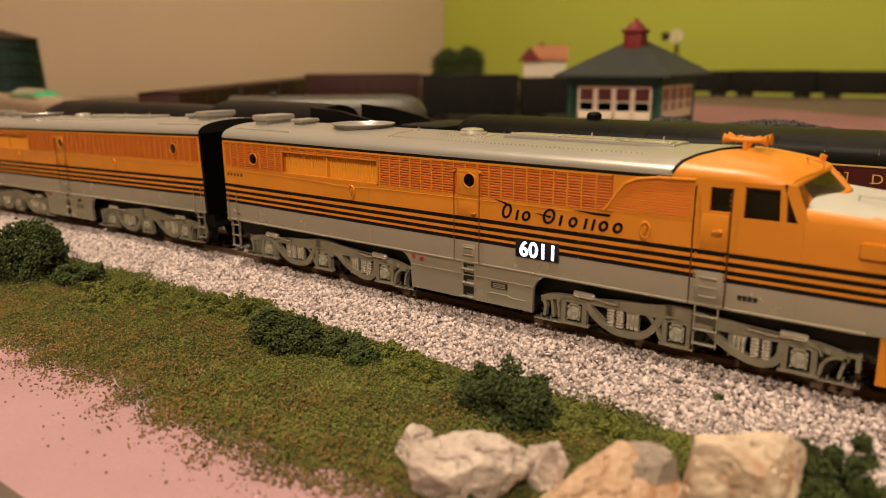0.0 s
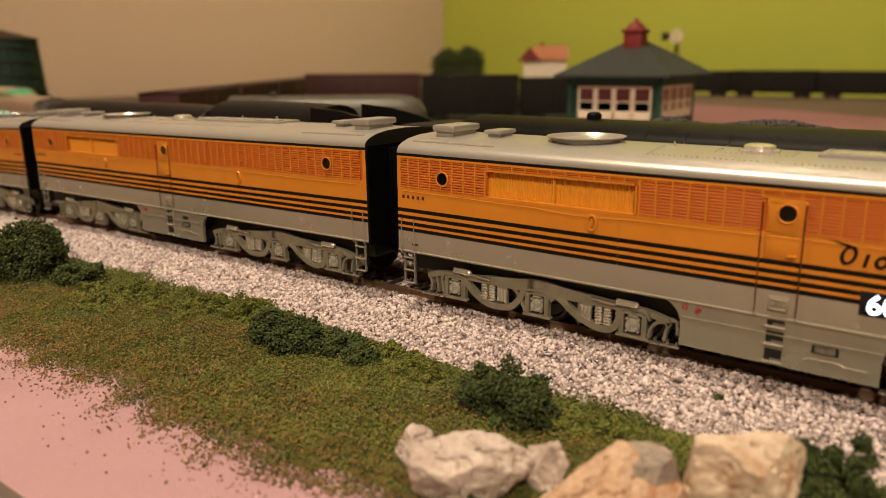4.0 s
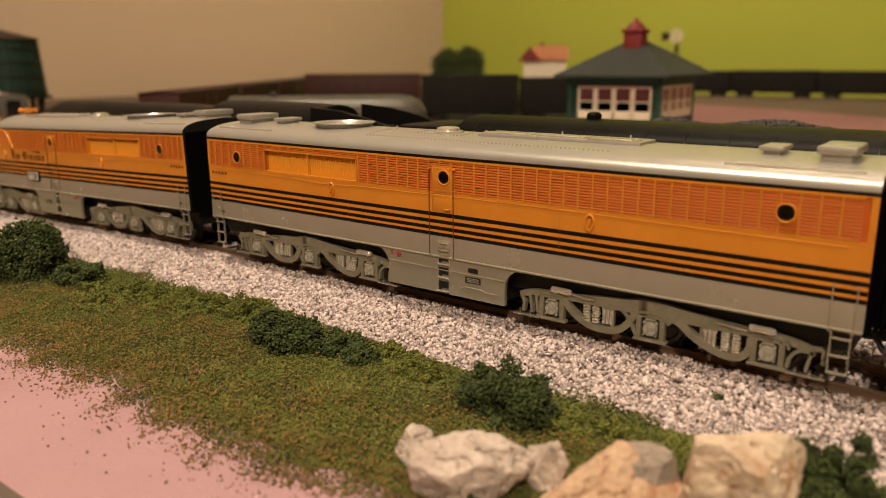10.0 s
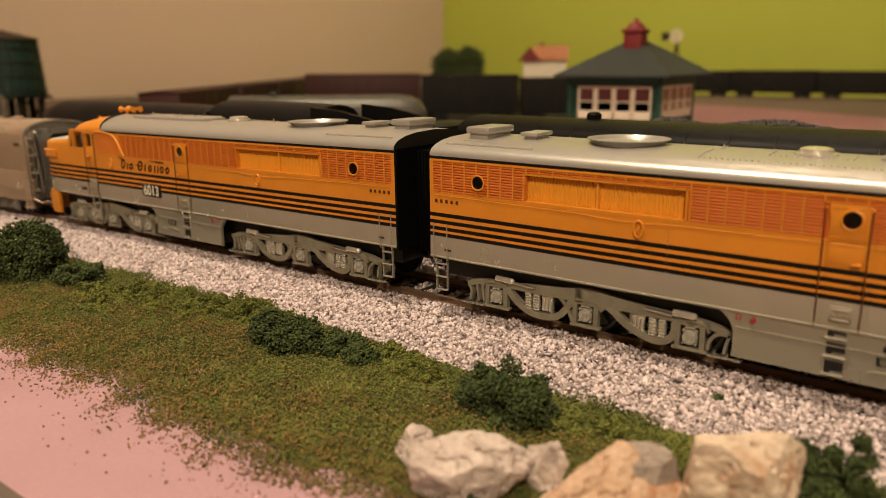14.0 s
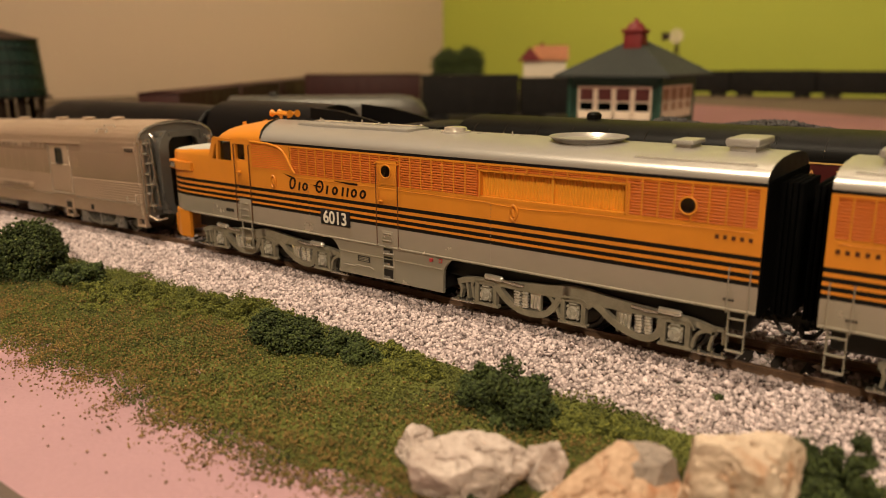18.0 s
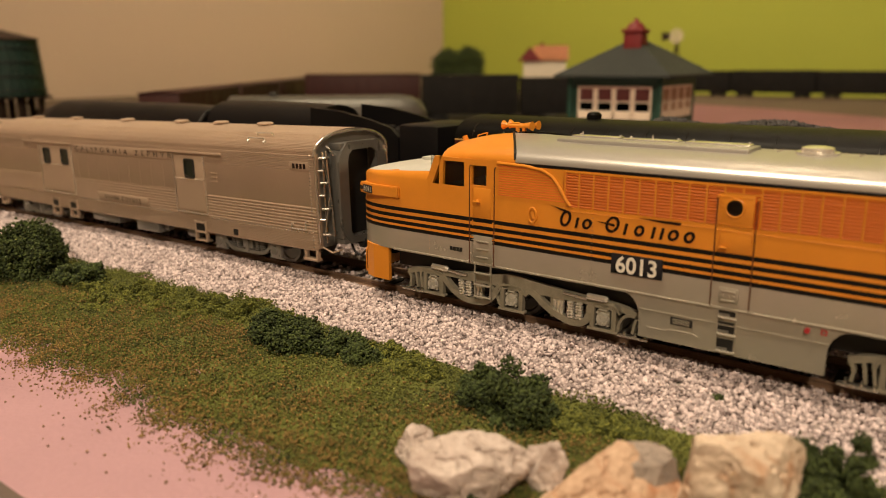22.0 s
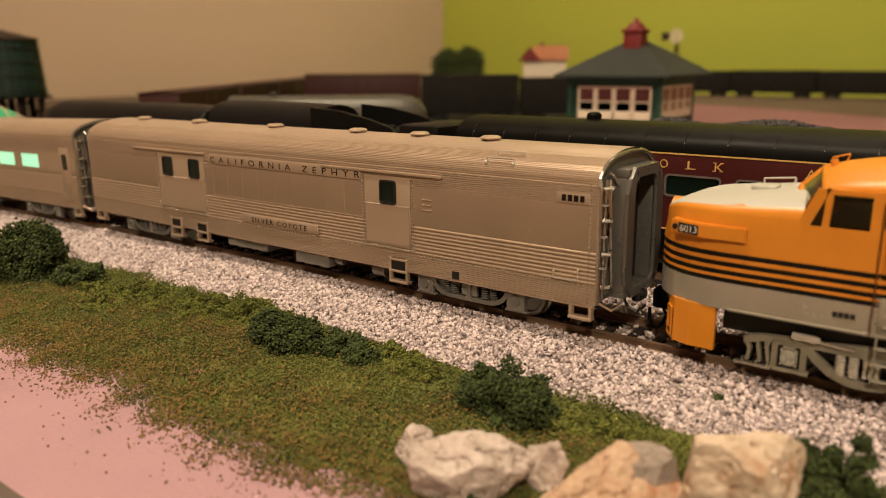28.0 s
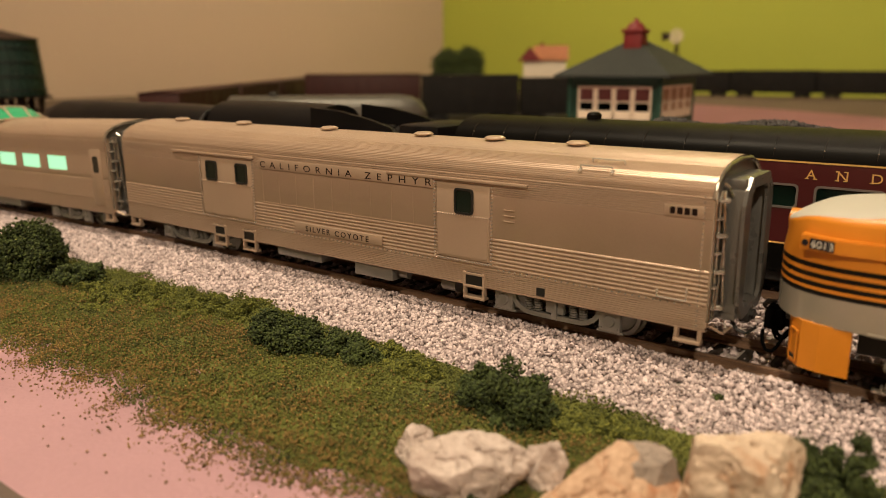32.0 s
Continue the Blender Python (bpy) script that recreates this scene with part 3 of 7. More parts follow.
# ---- the train ----
ZLEV = [14.4, 20.6, 21.65, 22.35, 23.4, 24.25, 25.3, 26.25, 27.35]
BAND = [0, 1, 2, 1, 2, 1, 2, 1]          # grey, black and orange strips between those levels
PAINT = [SILVERP, BLACKP, ORANGE, WHITEGREY, DARK, ROOFP]
ROOFPTS = [(18.38, 43.9), (18.1, 44.5), (17.5, 45.2), (16.2, 46.0), (13.0, 47.0), (8.0, 47.7), (0.0, 48.0)]


def both(half, mats):
    """Mirrors a half profile (y, z) that ends on the middle line."""
    pts = [(-y, z) for y, z in half] + [(y, z) for y, z in reversed(half[:-1])]
    return pts, mats + mats[::-1]


def loft_skip(bm, sections, mats, skip, endmat=4, ends=True):
    rows = [[bm.verts.new(p) for p in sec] for sec in sections]
    for i, (a, b) in enumerate(zip(rows, rows[1:])):
        for k in range(len(a) - 1):
            if not skip(i, k):
                bm.faces.new((a[k], a[k + 1], b[k + 1], b[k])).material_index = mats[k]
    if ends:
        for r in (rows[0], rows[-1]):
            bm.faces.new(r).material_index = endmat


def flanks(name, draw, mats, parent, label="", smooth=35):
    """One part on each flank; draw(bm, side) fills it."""
    for s in (-1, 1):
        bm = B()
        draw(bm, s)
        part(name, bm, mats, parent, label, smooth)


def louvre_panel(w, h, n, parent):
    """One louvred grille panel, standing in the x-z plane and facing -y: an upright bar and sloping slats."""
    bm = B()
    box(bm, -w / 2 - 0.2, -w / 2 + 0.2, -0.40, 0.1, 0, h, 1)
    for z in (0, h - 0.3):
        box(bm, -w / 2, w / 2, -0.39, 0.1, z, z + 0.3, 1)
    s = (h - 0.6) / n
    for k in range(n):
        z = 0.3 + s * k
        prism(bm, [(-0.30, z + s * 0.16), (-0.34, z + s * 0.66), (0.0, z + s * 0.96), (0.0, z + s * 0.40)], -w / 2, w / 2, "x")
    return part("grille", bm, [SLATSHADE, ORANGE], parent, "", 0)


def strap(bm, pts, w, y0, y1):
    """A bent flat strap of width w along 2D points, between two depths."""
    left, right = [], []
    for k, (px_, pz) in enumerate(pts):
        a, b = pts[max(0, k - 1)], pts[min(len(pts) - 1, k + 1)]
        d = math.hypot(b[0] - a[0], b[1] - a[1])
        nx, nz = -(b[1] - a[1]) / d, (b[0] - a[0]) / d
        left.append((px_ + nx * w / 2, pz + nz * w / 2))
        right.append((px_ - nx * w / 2, pz - nz * w / 2))
    for k in range(len(pts) - 1):
        prism(bm, [left[k], left[k + 1], right[k + 1], right[k]], y0, y1)


def smooth_line(pts, n=4):
    """Catmull-Rom points through 2D points."""
    out = []
    for k in range(len(pts) - 1):
        p0, p1, p2, p3 = [Vector(pts[min(max(k + i, 0), len(pts) - 1)]) for i in (-1, 0, 1, 2)]
        for j in range(n):
            t = j / n
            q = 0.5 * (2 * p1 + (p2 - p0) * t + (2 * p0 - 5 * p1 + 4 * p2 - p3) * t * t + (3 * p1 - p0 - 3 * p2 + p3) * t ** 3)
            out.append((q.x, q.y))
    return out + [tuple(pts[-1])]


AXLES = (-27.0, 0.0, 27.0)


def truck3(parent, x):
    """A three-axle truck: cast side frames with drop equalisers, axle boxes, springs, cylinders, wheelsets."""
    bm = B()
    box(bm, -36, 36, -9.6, 9.6, 6.5, 9.5, 0, 0.4)
    for s in (-1, 1):
        box(bm, -36, 36, *sorted((s * 11.2, s * 12.0)), 5.4, 10.5)
    truck = part("truck", bm, DARK, parent, at=(x, 0, 0))
    y0, y1 = -16.4, -14.9
    bm = B()
    # cast top beam, humped over the middle axle
    top = smooth_line([(-36.6, 8.4), (-34, 9.4), (-29, 9.9), (-21, 10.2), (-14, 11.0), (-7, 11.6), (-2, 12.4), (3, 12.4), (8, 11.7), (16, 10.9), (25, 10.3), (31, 10.0), (36.5, 8.7)], 3)
    for a, b in zip(top, top[1:]):
        lo_a, lo_b = [8.55 if abs(q) < 31 else 8.55 - (abs(q) - 31) * 0.28 for q in (a[0], b[0])]
        prism(bm, [(a[0], lo_a), a, b, (b[0], lo_b)], y0, y1)
    bmesh.ops.remove_doubles(bm, verts=bm.verts, dist=0.0005)
    # drop equalisers with their crossing links
    strap(bm, smooth_line([(-23.4, 8.7), (-21.8, 6.6), (-18.6, 4.2), (-14.8, 2.85), (-9.6, 3.0), (-7.0, 4.3), (-4.9, 6.9), (-3.9, 8.8)]), 1.75, y0 - 0.15, y1)
    strap(bm, smooth_line([(-9.0, 8.9), (-7.6, 8.9), (-5.6, 6.9), (-3.6, 3.2)], 3), 0.95, y0 + 0.15, y1)
    strap(bm, smooth_line([(3.8, 7.6), (5.2, 9.0), (7.4, 8.2), (10.2, 6.0), (13.8, 4.1), (17.6, 3.0), (21.0, 3.2), (22.9, 5.0), (23.7, 8.7)]), 1.75, y0 - 0.15, y1)
    strap(bm, [(8.6, 8.8), (8.9, 5.6)], 0.8, y0 + 0.2, y1)
    for u in (-10.0, 12.2):
        box(bm, u - 0.4, u + 0.4, y0 + 0.5, y1, 3.0, 8.7)
    # pedestals: legs, tie bar and a raised arch above each axle box
    for j in AXLES:
        for q in (-3.55, 2.65):
            box(bm, j + q, j + q + 0.9, y0 - 0.05, y1, 2.5, 8.7)
        box(bm, j - 4.2, j + 4.2, y0 - 0.2, y1, 2.1, 2.9, 0, 0.15)
        strap(bm, smooth_line([(j - 4.4, 7.4), (j - 3.6, 8.9), (j - 1.5, 9.45), (j + 1.5, 9.45), (j + 3.6, 8.9), (j + 4.4, 7.4)], 3), 0.5, y0 - 0.3, y1)
    # end brackets
    strap(bm, smooth_line([(31.2, 3.2), (31.5, 5.2), (32.6, 7.0), (34.4, 7.8), (36.6, 7.4)], 3), 0.8, y0 - 0.1, y1)
    strap(bm, [(36.2, 8.4), (35.4, 5.6), (35.0, 3.2)], 0.7, y0 - 0.1, y1)
    strap(bm, [(38.2, 9.0), (38.4, 5.4)], 0.8, y0 - 0.3, y1 + 0.8)
    box(bm, 36.0, 38.8, y0, y1, 8.2, 9.0, 0, 0.15)
    for u in (-32.0, -33.8):
        strap(bm, [(u, 9.2), (u + 0.9, 3.2)], 0.7, y0 + 0.1, y1)
    strap(bm, [(-36.4, 8.6), (-35.2, 5.8), (-35.6, 3.2)], 0.8, y0 - 0.1, y1)
    for u in (-19.5, -2.2, 2.2, 10.5, 19.6):
        rod(bm, (u, y0 + 0.1, 9.7), (u, y0 - 0.22, 9.7), 0.25, 6)
    frame_ = part("side_frame", bm, TRUCKM, truck, "grey cast truck side frame", 30)
    again(frame_, (0, 0, 0), truck, (0, 0, math.pi))
    bm = B()
    rim(bm, rounded(5.4, 5.9, 0.5, 0, 5.6), rounded(4.7, 5.2, 0.3, 0, 5.6), -16.5, -15.2)
    box(bm, -2.4, 2.4, -15.6, -15.2, 3.1, 8.1, 1)
    box(bm, -1.8, 1.8, -16.3, -15.5, 3.6, 7.5, 0, 0.3)
    rod(bm, (0, -16.2, 5.4), (0, -17.0, 5.4), 1.85, 18, 2, 1.55)
    for a, b in ((-1.5, 3.9), (1.5, 3.9), (-1.5, 7.0), (1.5, 7.0)):
        rod(bm, (a, -16.2, b), (a, -16.7, b), 0.28, 6, 2)
    box(bm, -1.2, 1.2, -16.5, -15.5, 7.6, 8.1, 2, 0.1)
    jb = part("journal_box", bm, [TRUCKM, DARK, HUBM], truck, "bright silver axle box")
    bm = B()
    lathe(bm, [(0.7, 3.9)] + [q for k in range(6) for q in ((0.75, 3.95 + k * 0.76), (1.12, 4.1 + k * 0.76), (1.15, 4.35 + k * 0.76), (0.75, 4.55 + k * 0.76))] + [(0.75, 8.6)], 12, at=(0, -15.7, 0))
    sp = part("spring", bm, BRIGHT, truck, "bright silver coil spring")
    bm = B()
    for k in range(3):
        box(bm, -1.5 + k * 1.02, -0.62 + k * 1.02, -16.2, -15.0, 4.2, 7.8, 0, 0.2)
    box(bm, -1.7, 1.7, -16.0, -15.2, 7.6, 8.5, 0, 0.15)
    lb = part("leaf_spring_box", bm, BRIGHT, truck, "bright ribbed spring box")
    bm = B()
    rod(bm, (-2.6, -16.9, 11.0), (2.4, -16.9, 10.9), 0.85, 14)
    rod(bm, (2.4, -16.9, 10.9), (3.0, -16.9, 10.9), 0.85, 14, 0, 0.5)
    box(bm, -1.9, -1.1, -17.0, -15.9, 9.8, 11.0)
    box(bm, 1.1, 1.9, -17.0, -15.9, 9.8, 11.0)
    bc = part("brake_cylinder", bm, BRIGHT, truck, "bright silver brake cylinder")
    bm = B()
    rod(bm, (-3.4, -16.7, 10.5), (3.4, -16.7, 10.1), 0.42, 10)
    box(bm, -0.4, 2.6, -17.0, -16.0, 9.7, 10.4, 0, 0.15)
    br = part("brake_rod", bm, CHROME, truck, "bright brake rod and lever")
    bm = B()
    box(bm, -4.0, 4.0, -17.3, -15.4, 2.2, 2.75, 0, 0.15)
    for u in (-2.6, 0.4, 2.8):
        box(bm, u, u + 0.5, -16.4, -15.4, 2.7, 3.6)
    st = part("truck_step", bm, CHROME, truck, "bright footboard at the truck end")
    used = set()
    for side, rz in ((1, 0), (-1, math.pi)):
        for ob, xs in ((jb, AXLES), (sp, (-17.0, -14.5, 17.7, 20.1)), (lb, (-11.2, 14.2)), (bc, (-24.0, 25.6)), (br, (-17.9, 19.4)), (st, (-34.2, 35.2))):
            for q in xs:
                o = again(ob, None, truck) if ob in used else ob
                used.add(ob)
                o.location, o.rotation_euler = (side * q * MM, 0, 0), (0, 0, rz)
    wheels = []
    bm = B()
    for s in (-1, 1):
        lathe(bm, [(0.9, s * 5.8), (5.2, s * 5.9), (6.7, s * 6.0), (6.7, s * 6.7), (6.0, s * 6.9), (5.95, s * 9.0), (5.0, s * 9.1), (4.5, s * 8.5), (1.7, s * 8.4), (1.5, s * 9.2), (0.9, s * 9.2)], 24, axis="y")
    rod(bm, (0, -14.8, 0), (0, 14.8, 0), 0.9, 8)
    box(bm, -0.5, 0.5, -9.16, -9.0, -4.7, 4.7)
    ws = part("wheelset", bm, WHEELM, truck, "dark metal wheels on an axle")
    for k, j in enumerate(AXLES):
        o = ws if k == 0 else again(ws, None, truck)
        o.location = (j * MM, 0, 5.2 * MM)
        wheels.append((o, j * MM, 5.2 * MM, 0.0060))
    return wheels


def bar(bm, x0, x1, z0, z1, slant=0.0, depth=0.1):
    k = slant
    prism(bm, [(x0 + k * z0, z0), (x1 + k * z0, z0), (x1 + k * z1, z1), (x0 + k * z1, z1)], -depth, 0.0)


def ring_bar(bm, x, w, h, t, k=0.27):
    """A slanted hollow shape of height h: four strokes."""
    bar(bm, x, x + t, 0, h, k)
    bar(bm, x + w - t, x + w, 0, h, k)
    prism(bm, [(x + t, 0), (x + w - t, 0), (x + w - t + k * t, t), (x + t + k * t, t)], -0.1, 0)
    prism(bm, [(x + t + k * (h - t), h - t), (x + w - t + k * (h - t), h - t), (x + w - t + k * h, h), (x + t + k * h, h)], -0.1, 0)


def side_mount(ob, x, z, side, y=18.4):
    """Places a part that was drawn facing -y on either flank; a flank part is turned half round for the far side."""
    ob.location = (x * MM, side * y * MM, z * MM)
    ob.rotation_euler = (0, 0, 0 if side < 0 else math.pi)
    return ob


def oval_stroke(bm, cx, cz, w, h, t, k=0.24, a0=0.0, a1=360.0, n=14):
    """A slanted round stroke, whole or in part, of thickness t, facing -y."""
    ring = []
    for i in range(n + 1):
        a = radians(a0 + (a1 - a0) * i / n)
        ring.append((math.cos(a), math.sin(a)))
    for p, q in zip(ring, ring[1:]):
        quad = []
        for (c, s), f in ((p, 1.0), (q, 1.0), (q, 0.0), (p, 0.0)):
            rx, rz = (w / 2 - t * (1 - f)), (h / 2 - t * 0.85 * (1 - f))
            z = cz + rz * s
            quad.append((cx + rx * c + k * z, z))
        prism(bm, quad, -0.1, 0.0)


def speed_mark(parent):
    """A plain dark painted device: two runs of slanting rounded strokes with long pointed streaks."""
    bm = B()
    k, t = 0.24, 0.8
    # first run: a tall loop, a short stroke, a small round
    oval_stroke(bm, 4.4, 2.1, 3.4, 4.2, t, k)
    bar(bm, 7.7, 7.7 + t, 0, 2.75, k)
    oval_stroke(bm, 11.1, 1.4, 2.9, 2.8, t, k)
    # second run: a large round, then small strokes and rounds
    oval_stroke(bm, 18.4, 2.1, 4.0, 4.2, t, k)
    bar(bm, 21.9, 21.9 + t, 0, 2.8, k)
    oval_stroke(bm, 26.1, 1.4, 2.8, 2.8, t, k)
    bar(bm, 29.5, 29.5 + t, 0, 2.8, k)
    bar(bm, 31.8, 31.8 + t, 0, 2.8, k)
    oval_stroke(bm, 35.2, 1.4, 2.9, 2.8, t, k)
    oval_stroke(bm, 39.3, 1.4, 2.9, 2.8, t, k)
    # streaks
    prism(bm, [(0.4, 5.0), (5.0, 4.25), (5.0, 3.6)], -0.1, 0)
    prism(bm, [(14.2, 2.5), (19.6, 2.25), (19.4, 1.6)], -0.1, 0)
    prism(bm, [(26.2, 4.5), (37.4, 4.5), (37.2, 3.85), (33.0, 3.9)], -0.1, 0)
    return part("name_stripe_mark", bm, BROWNINK, parent, "dark slanting painted mark with pointed streaks", 0)


def tiny_bars(name, n, w, h, mat, parent, gap=0.35):
    bm = B()
    for k in range(n):
        box(bm, k * (w + gap), k * (w + gap) + w, -0.08, 0, 0, h)
    return part(name, bm, mat, parent, "", 0)


SWEEP = 12.0


def loco(label, cab, number, lit, front, rear):
    """A streamlined diesel unit in millimetres, forward along +x. cab: with a nose; else a booster."""
    e = thing("cab_locomotive" if cab else "booster_locomotive", label, "locomotive", "units of the passing train")
    end = 50.9 if cab else 106.1
    levels = ZLEV + [33.0, 42.2, 42.5, 43.3]
    half = [(18.4, z) for z in levels] + ROOFPTS
    mats = BAND + [2, 2, 2, 1] + [5] * len(ROOFPTS)
    pts, pm = both(half, mats)
    nh = len(levels)
    open_k = (9, len(pts) - 2 - 9)
    xs = [-106.1, -104.8, 104.8, 106.1] if not cab else [-106.1, -104.8, 42.0, 56.0]

    def section(x, last):
        if cab and last:
            return [(x + (SWEEP * (1 - abs(y) / 18.4) if z > 43.3 else 0), y, z + (1.0 * (1 - abs(y) / 18.4) if z > 43.3 else 0)) for y, z in pts]
        return [(x, y, z) for y, z in pts]
    bm = B()
    loft_skip(bm, [section(x, i == len(xs) - 1) for i, x in enumerate(xs)], pm, lambda i, k: i == 1 and k in open_k, 4, not cab)
    if cab:
        bm.verts.ensure_lookup_table()
        bm.faces.new([bm.verts[k] for k in range(len(pts))]).material_index = 4
    body = part("body", bm, PAINT, e, "orange and silver grey shell with black stripes", 40)
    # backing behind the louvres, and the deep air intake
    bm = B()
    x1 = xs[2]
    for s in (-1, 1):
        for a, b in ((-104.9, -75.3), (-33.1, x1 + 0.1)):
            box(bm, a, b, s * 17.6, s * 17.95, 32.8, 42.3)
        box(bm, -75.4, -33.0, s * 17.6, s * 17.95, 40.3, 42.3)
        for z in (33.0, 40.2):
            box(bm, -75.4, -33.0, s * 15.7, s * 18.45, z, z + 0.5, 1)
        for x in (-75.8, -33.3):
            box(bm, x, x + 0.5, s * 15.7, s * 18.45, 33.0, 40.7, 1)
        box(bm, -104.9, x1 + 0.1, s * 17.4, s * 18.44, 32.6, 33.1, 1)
    part("grille_backing", bm, [ORANGESHADE, ORANGE], e, "orange backing with the shade behind the grilles in its colour", 0)
    def fins(bm, s):
        box(bm, -55.3, -54.8, s * 16.5, s * 17.9, 33.5, 40.3)
        box(bm, -75.4, -33.0, s * 16.4, s * 16.6, 33.3, 40.6)
    flanks("intake_screen", fins, INTAKEO, e, "finned orange air intake screen", 0)
    bm = B()
    prism(bm, [(-0.3, -16.55), (0.3, -16.55), (0.1, -16.95), (-0.1, -16.95)], 33.5, 40.3, "z")
    fin = part("fin", bm, INTAKEO, e, "", 0)
    for k in range(46):
        for s in (-1, 1):
            o = fin if k == 0 and s < 0 else again(fin)
            o.location, o.rotation_euler = ((-74.4 + k * 0.91) * MM, 0, 0), (0, 0, 0 if s < 0 else math.pi)
    # louvred panels
    g = louvre_panel(3.88, 9.2, 12, e)
    gs = louvre_panel(3.88, 1.8, 2, e)
    used = [False, False]
    first_bar = -32.2 - 3.88 * 18.5
    k = 0
    while first_bar + 3.88 * k < (x1 + 1.0 if cab else 103.5):
        x = first_bar + 3.88 * k
        k += 1
        tall = not (-76.5 < x < -33.0)
        i = 0 if tall else 1
        if -4.6 < x < 4.6:
            i = 1
        for s in (-1, 1):
            src = (g, gs)[i]
            o = src if not used[i] else again(src)
            used[i] = True
            side_mount(o, x, (33.0, 40.4)[i], s, 18.05)
    # engine-room door with its porthole, rails and steps
    bm = B()
    box(bm, -3.9, 3.7, -0.04, 0.9, 0, 5.5, 0, 0.03)
    box(bm, -3.9, 3.7, -0.02, 0.9, 5.8, 13.0, 0, 0.03)
    for z in (6.2, 12.2):
        box(bm, -3.6, 3.4, -0.08, 0.1, z, z + 0.25)
    d = part("door", bm, ORANGE, e, "orange panel door with a porthole")
    side_mount(d, 0, 27.4, -1, 18.4)
    d2 = again(d)
    side_mount(d2, 0, 27.4, 1, 18.4)
    bm = B()
    lathe(bm, [(2.2, 0), (2.2, -0.22), (2.0, -0.32), (1.75, -0.22), (1.75, -0.02), (2.15, 0)], 24, axis="y")
    ringm = part("porthole", bm, ORANGE, e, "round porthole in an orange ring")
    bm = B()
    lathe(bm, [(1.7, 0.0), (1.7, -0.12), (1.2, -0.2), (0.2, -0.22)], 24, axis="y")
    pane = part("pane", bm, GLASSD, ringm, "dark glass")
    bm = B()
    lathe(bm, [(1.75, 0.3), (1.75, 0.02), (0.2, 0.01)], 20, axis="y")
    back = part("porthole_backing", bm, DARK, ringm)
    ports = [(-89.7, 36.9), (0.3, 37.4)] + ([] if cab else [(89.4, 37.6)])
    first = True
    for px_, pz in ports:
        for s in (-1, 1):
            if first:
                o = ringm
                first = False
            else:
                o = again(ringm)
                again(pane, None, o)
                again(back, None, o)
            side_mount(o, px_, pz, s, 18.45 if abs(px_) < 2 else 18.5)
    for x in (-4.5, 3.9):
        def rail_(bm, s, x=x):
            y = s * 19.0
            wire(bm, [(x, s * 18.4, 39.9), (x, y, 39.6), (x, y, 27), (x, y, 15.4), (x, s * 18.3, 14.8)], 0.13)
        flanks("grab_rail", rail_, RAILPAINT, e, "thin wire grab rail beside a door")

        for z, fm in ((15.0, SILVERP), (39.8, ORANGE)):
            flanks("rail_foot", lambda bm, s, x=x, z=z: rod(bm, (x, s * 18.3, z), (x, s * 19.2, z), 0.28, 8), fm, e)

        def studs(bm, s, x=x):
            for z in [27.9 + 0.98 * k for k in range(12)]:
                rod(bm, (x + (0.85 if x < 0 else -0.75), s * 18.35, z), (x + (0.85 if x < 0 else -0.75), s * 18.62, z), 0.15, 6)
        flanks("stud_line", studs, ORANGE, e)
    def knob(bm, s):
        rod(bm, (2.4, s * 18.4, 28.6), (2.4, s * 19.3, 28.6), 0.3, 8)
        rod(bm, (1.2, s * 19.2, 28.6), (2.8, s * 19.2, 28.6), 0.24, 8)
    flanks("door_handle", knob, ORANGE, e)
    # a wavy wire for the pressed seam under the louvres, shaped after its sagging shadow
    def seam(bm, s):
        pts3 = [(x, s * 18.42, 32.2 - 0.22 * math.sin((x + 80) / 22) - (0.55 if -60 < x < -34 else 0) * math.sin((x + 60) / 26 * math.pi)) for x in range(-104, int(x1), 2)]
        wire(bm, pts3, 0.12, 6)
    flanks("side_seam", seam, ORANGE, e)
    # lower skirt, sill bead, wheel arches
    arc = [(20.6 + 5.6 * (1 - math.cos(a)), 8.8 + 5.8 * math.sin(a)) for a in [k * math.pi / 16 for k in range(9)]]
    prof = [(-20.6, 3.9), (20.6, 3.9)] + arc + [(-a, b) for a, b in reversed(arc)]

    def skirt(bm, s):
        prism(bm, prof, s * 17.2, s * 18.3)
        box(bm, -20.5, 20.5, s * 18.2, s * 18.5, 10.7, 11.0)
        wire(bm, [(6.2, s * 18.35, 6.6), (7.4, s * 18.35, 7.1), (13, s * 18.35, 7.1), (14, s * 18.35, 6.6), (18.4, s * 18.35, 6.6)], 0.16)
    flanks("skirt", skirt, SILVERP, e, "silver grey lower skirt between the trucks")

    def sill(bm, s):
        box(bm, -106.1, 106.1 if not cab else 98, s * 18.1, s * 18.7, 14.25, 14.9, 0, 0.22)
        for k in range(150):
            x = -104 + k * 1.35
            rod(bm, (x, s * 18.65, 14.7), (x, s * 18.9, 14.7), 0.2, 6)
    flanks("sill", sill, SILVERP, e, "silver riveted sill bead")

    # nothing is cut here: a flat dark panel gives the step opening's shade
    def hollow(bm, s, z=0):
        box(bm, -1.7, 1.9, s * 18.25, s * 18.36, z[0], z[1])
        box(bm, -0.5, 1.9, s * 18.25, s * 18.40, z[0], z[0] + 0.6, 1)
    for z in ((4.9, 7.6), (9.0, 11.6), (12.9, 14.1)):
        flanks("step_recess", lambda bm, s, z=z: hollow(bm, s, z), [DARK, STEELD], e, "dark panel drawn as the shade in a step opening", 0)
    for z in (4.5, 8.4, 12.4):
        flanks("step", lambda bm, s, z=z: box(bm, -2.2, 2.0, s * 18.2, s * 18.95, z, z + 0.35, 0, 0.1), BRIGHT, e, "bright footstep")
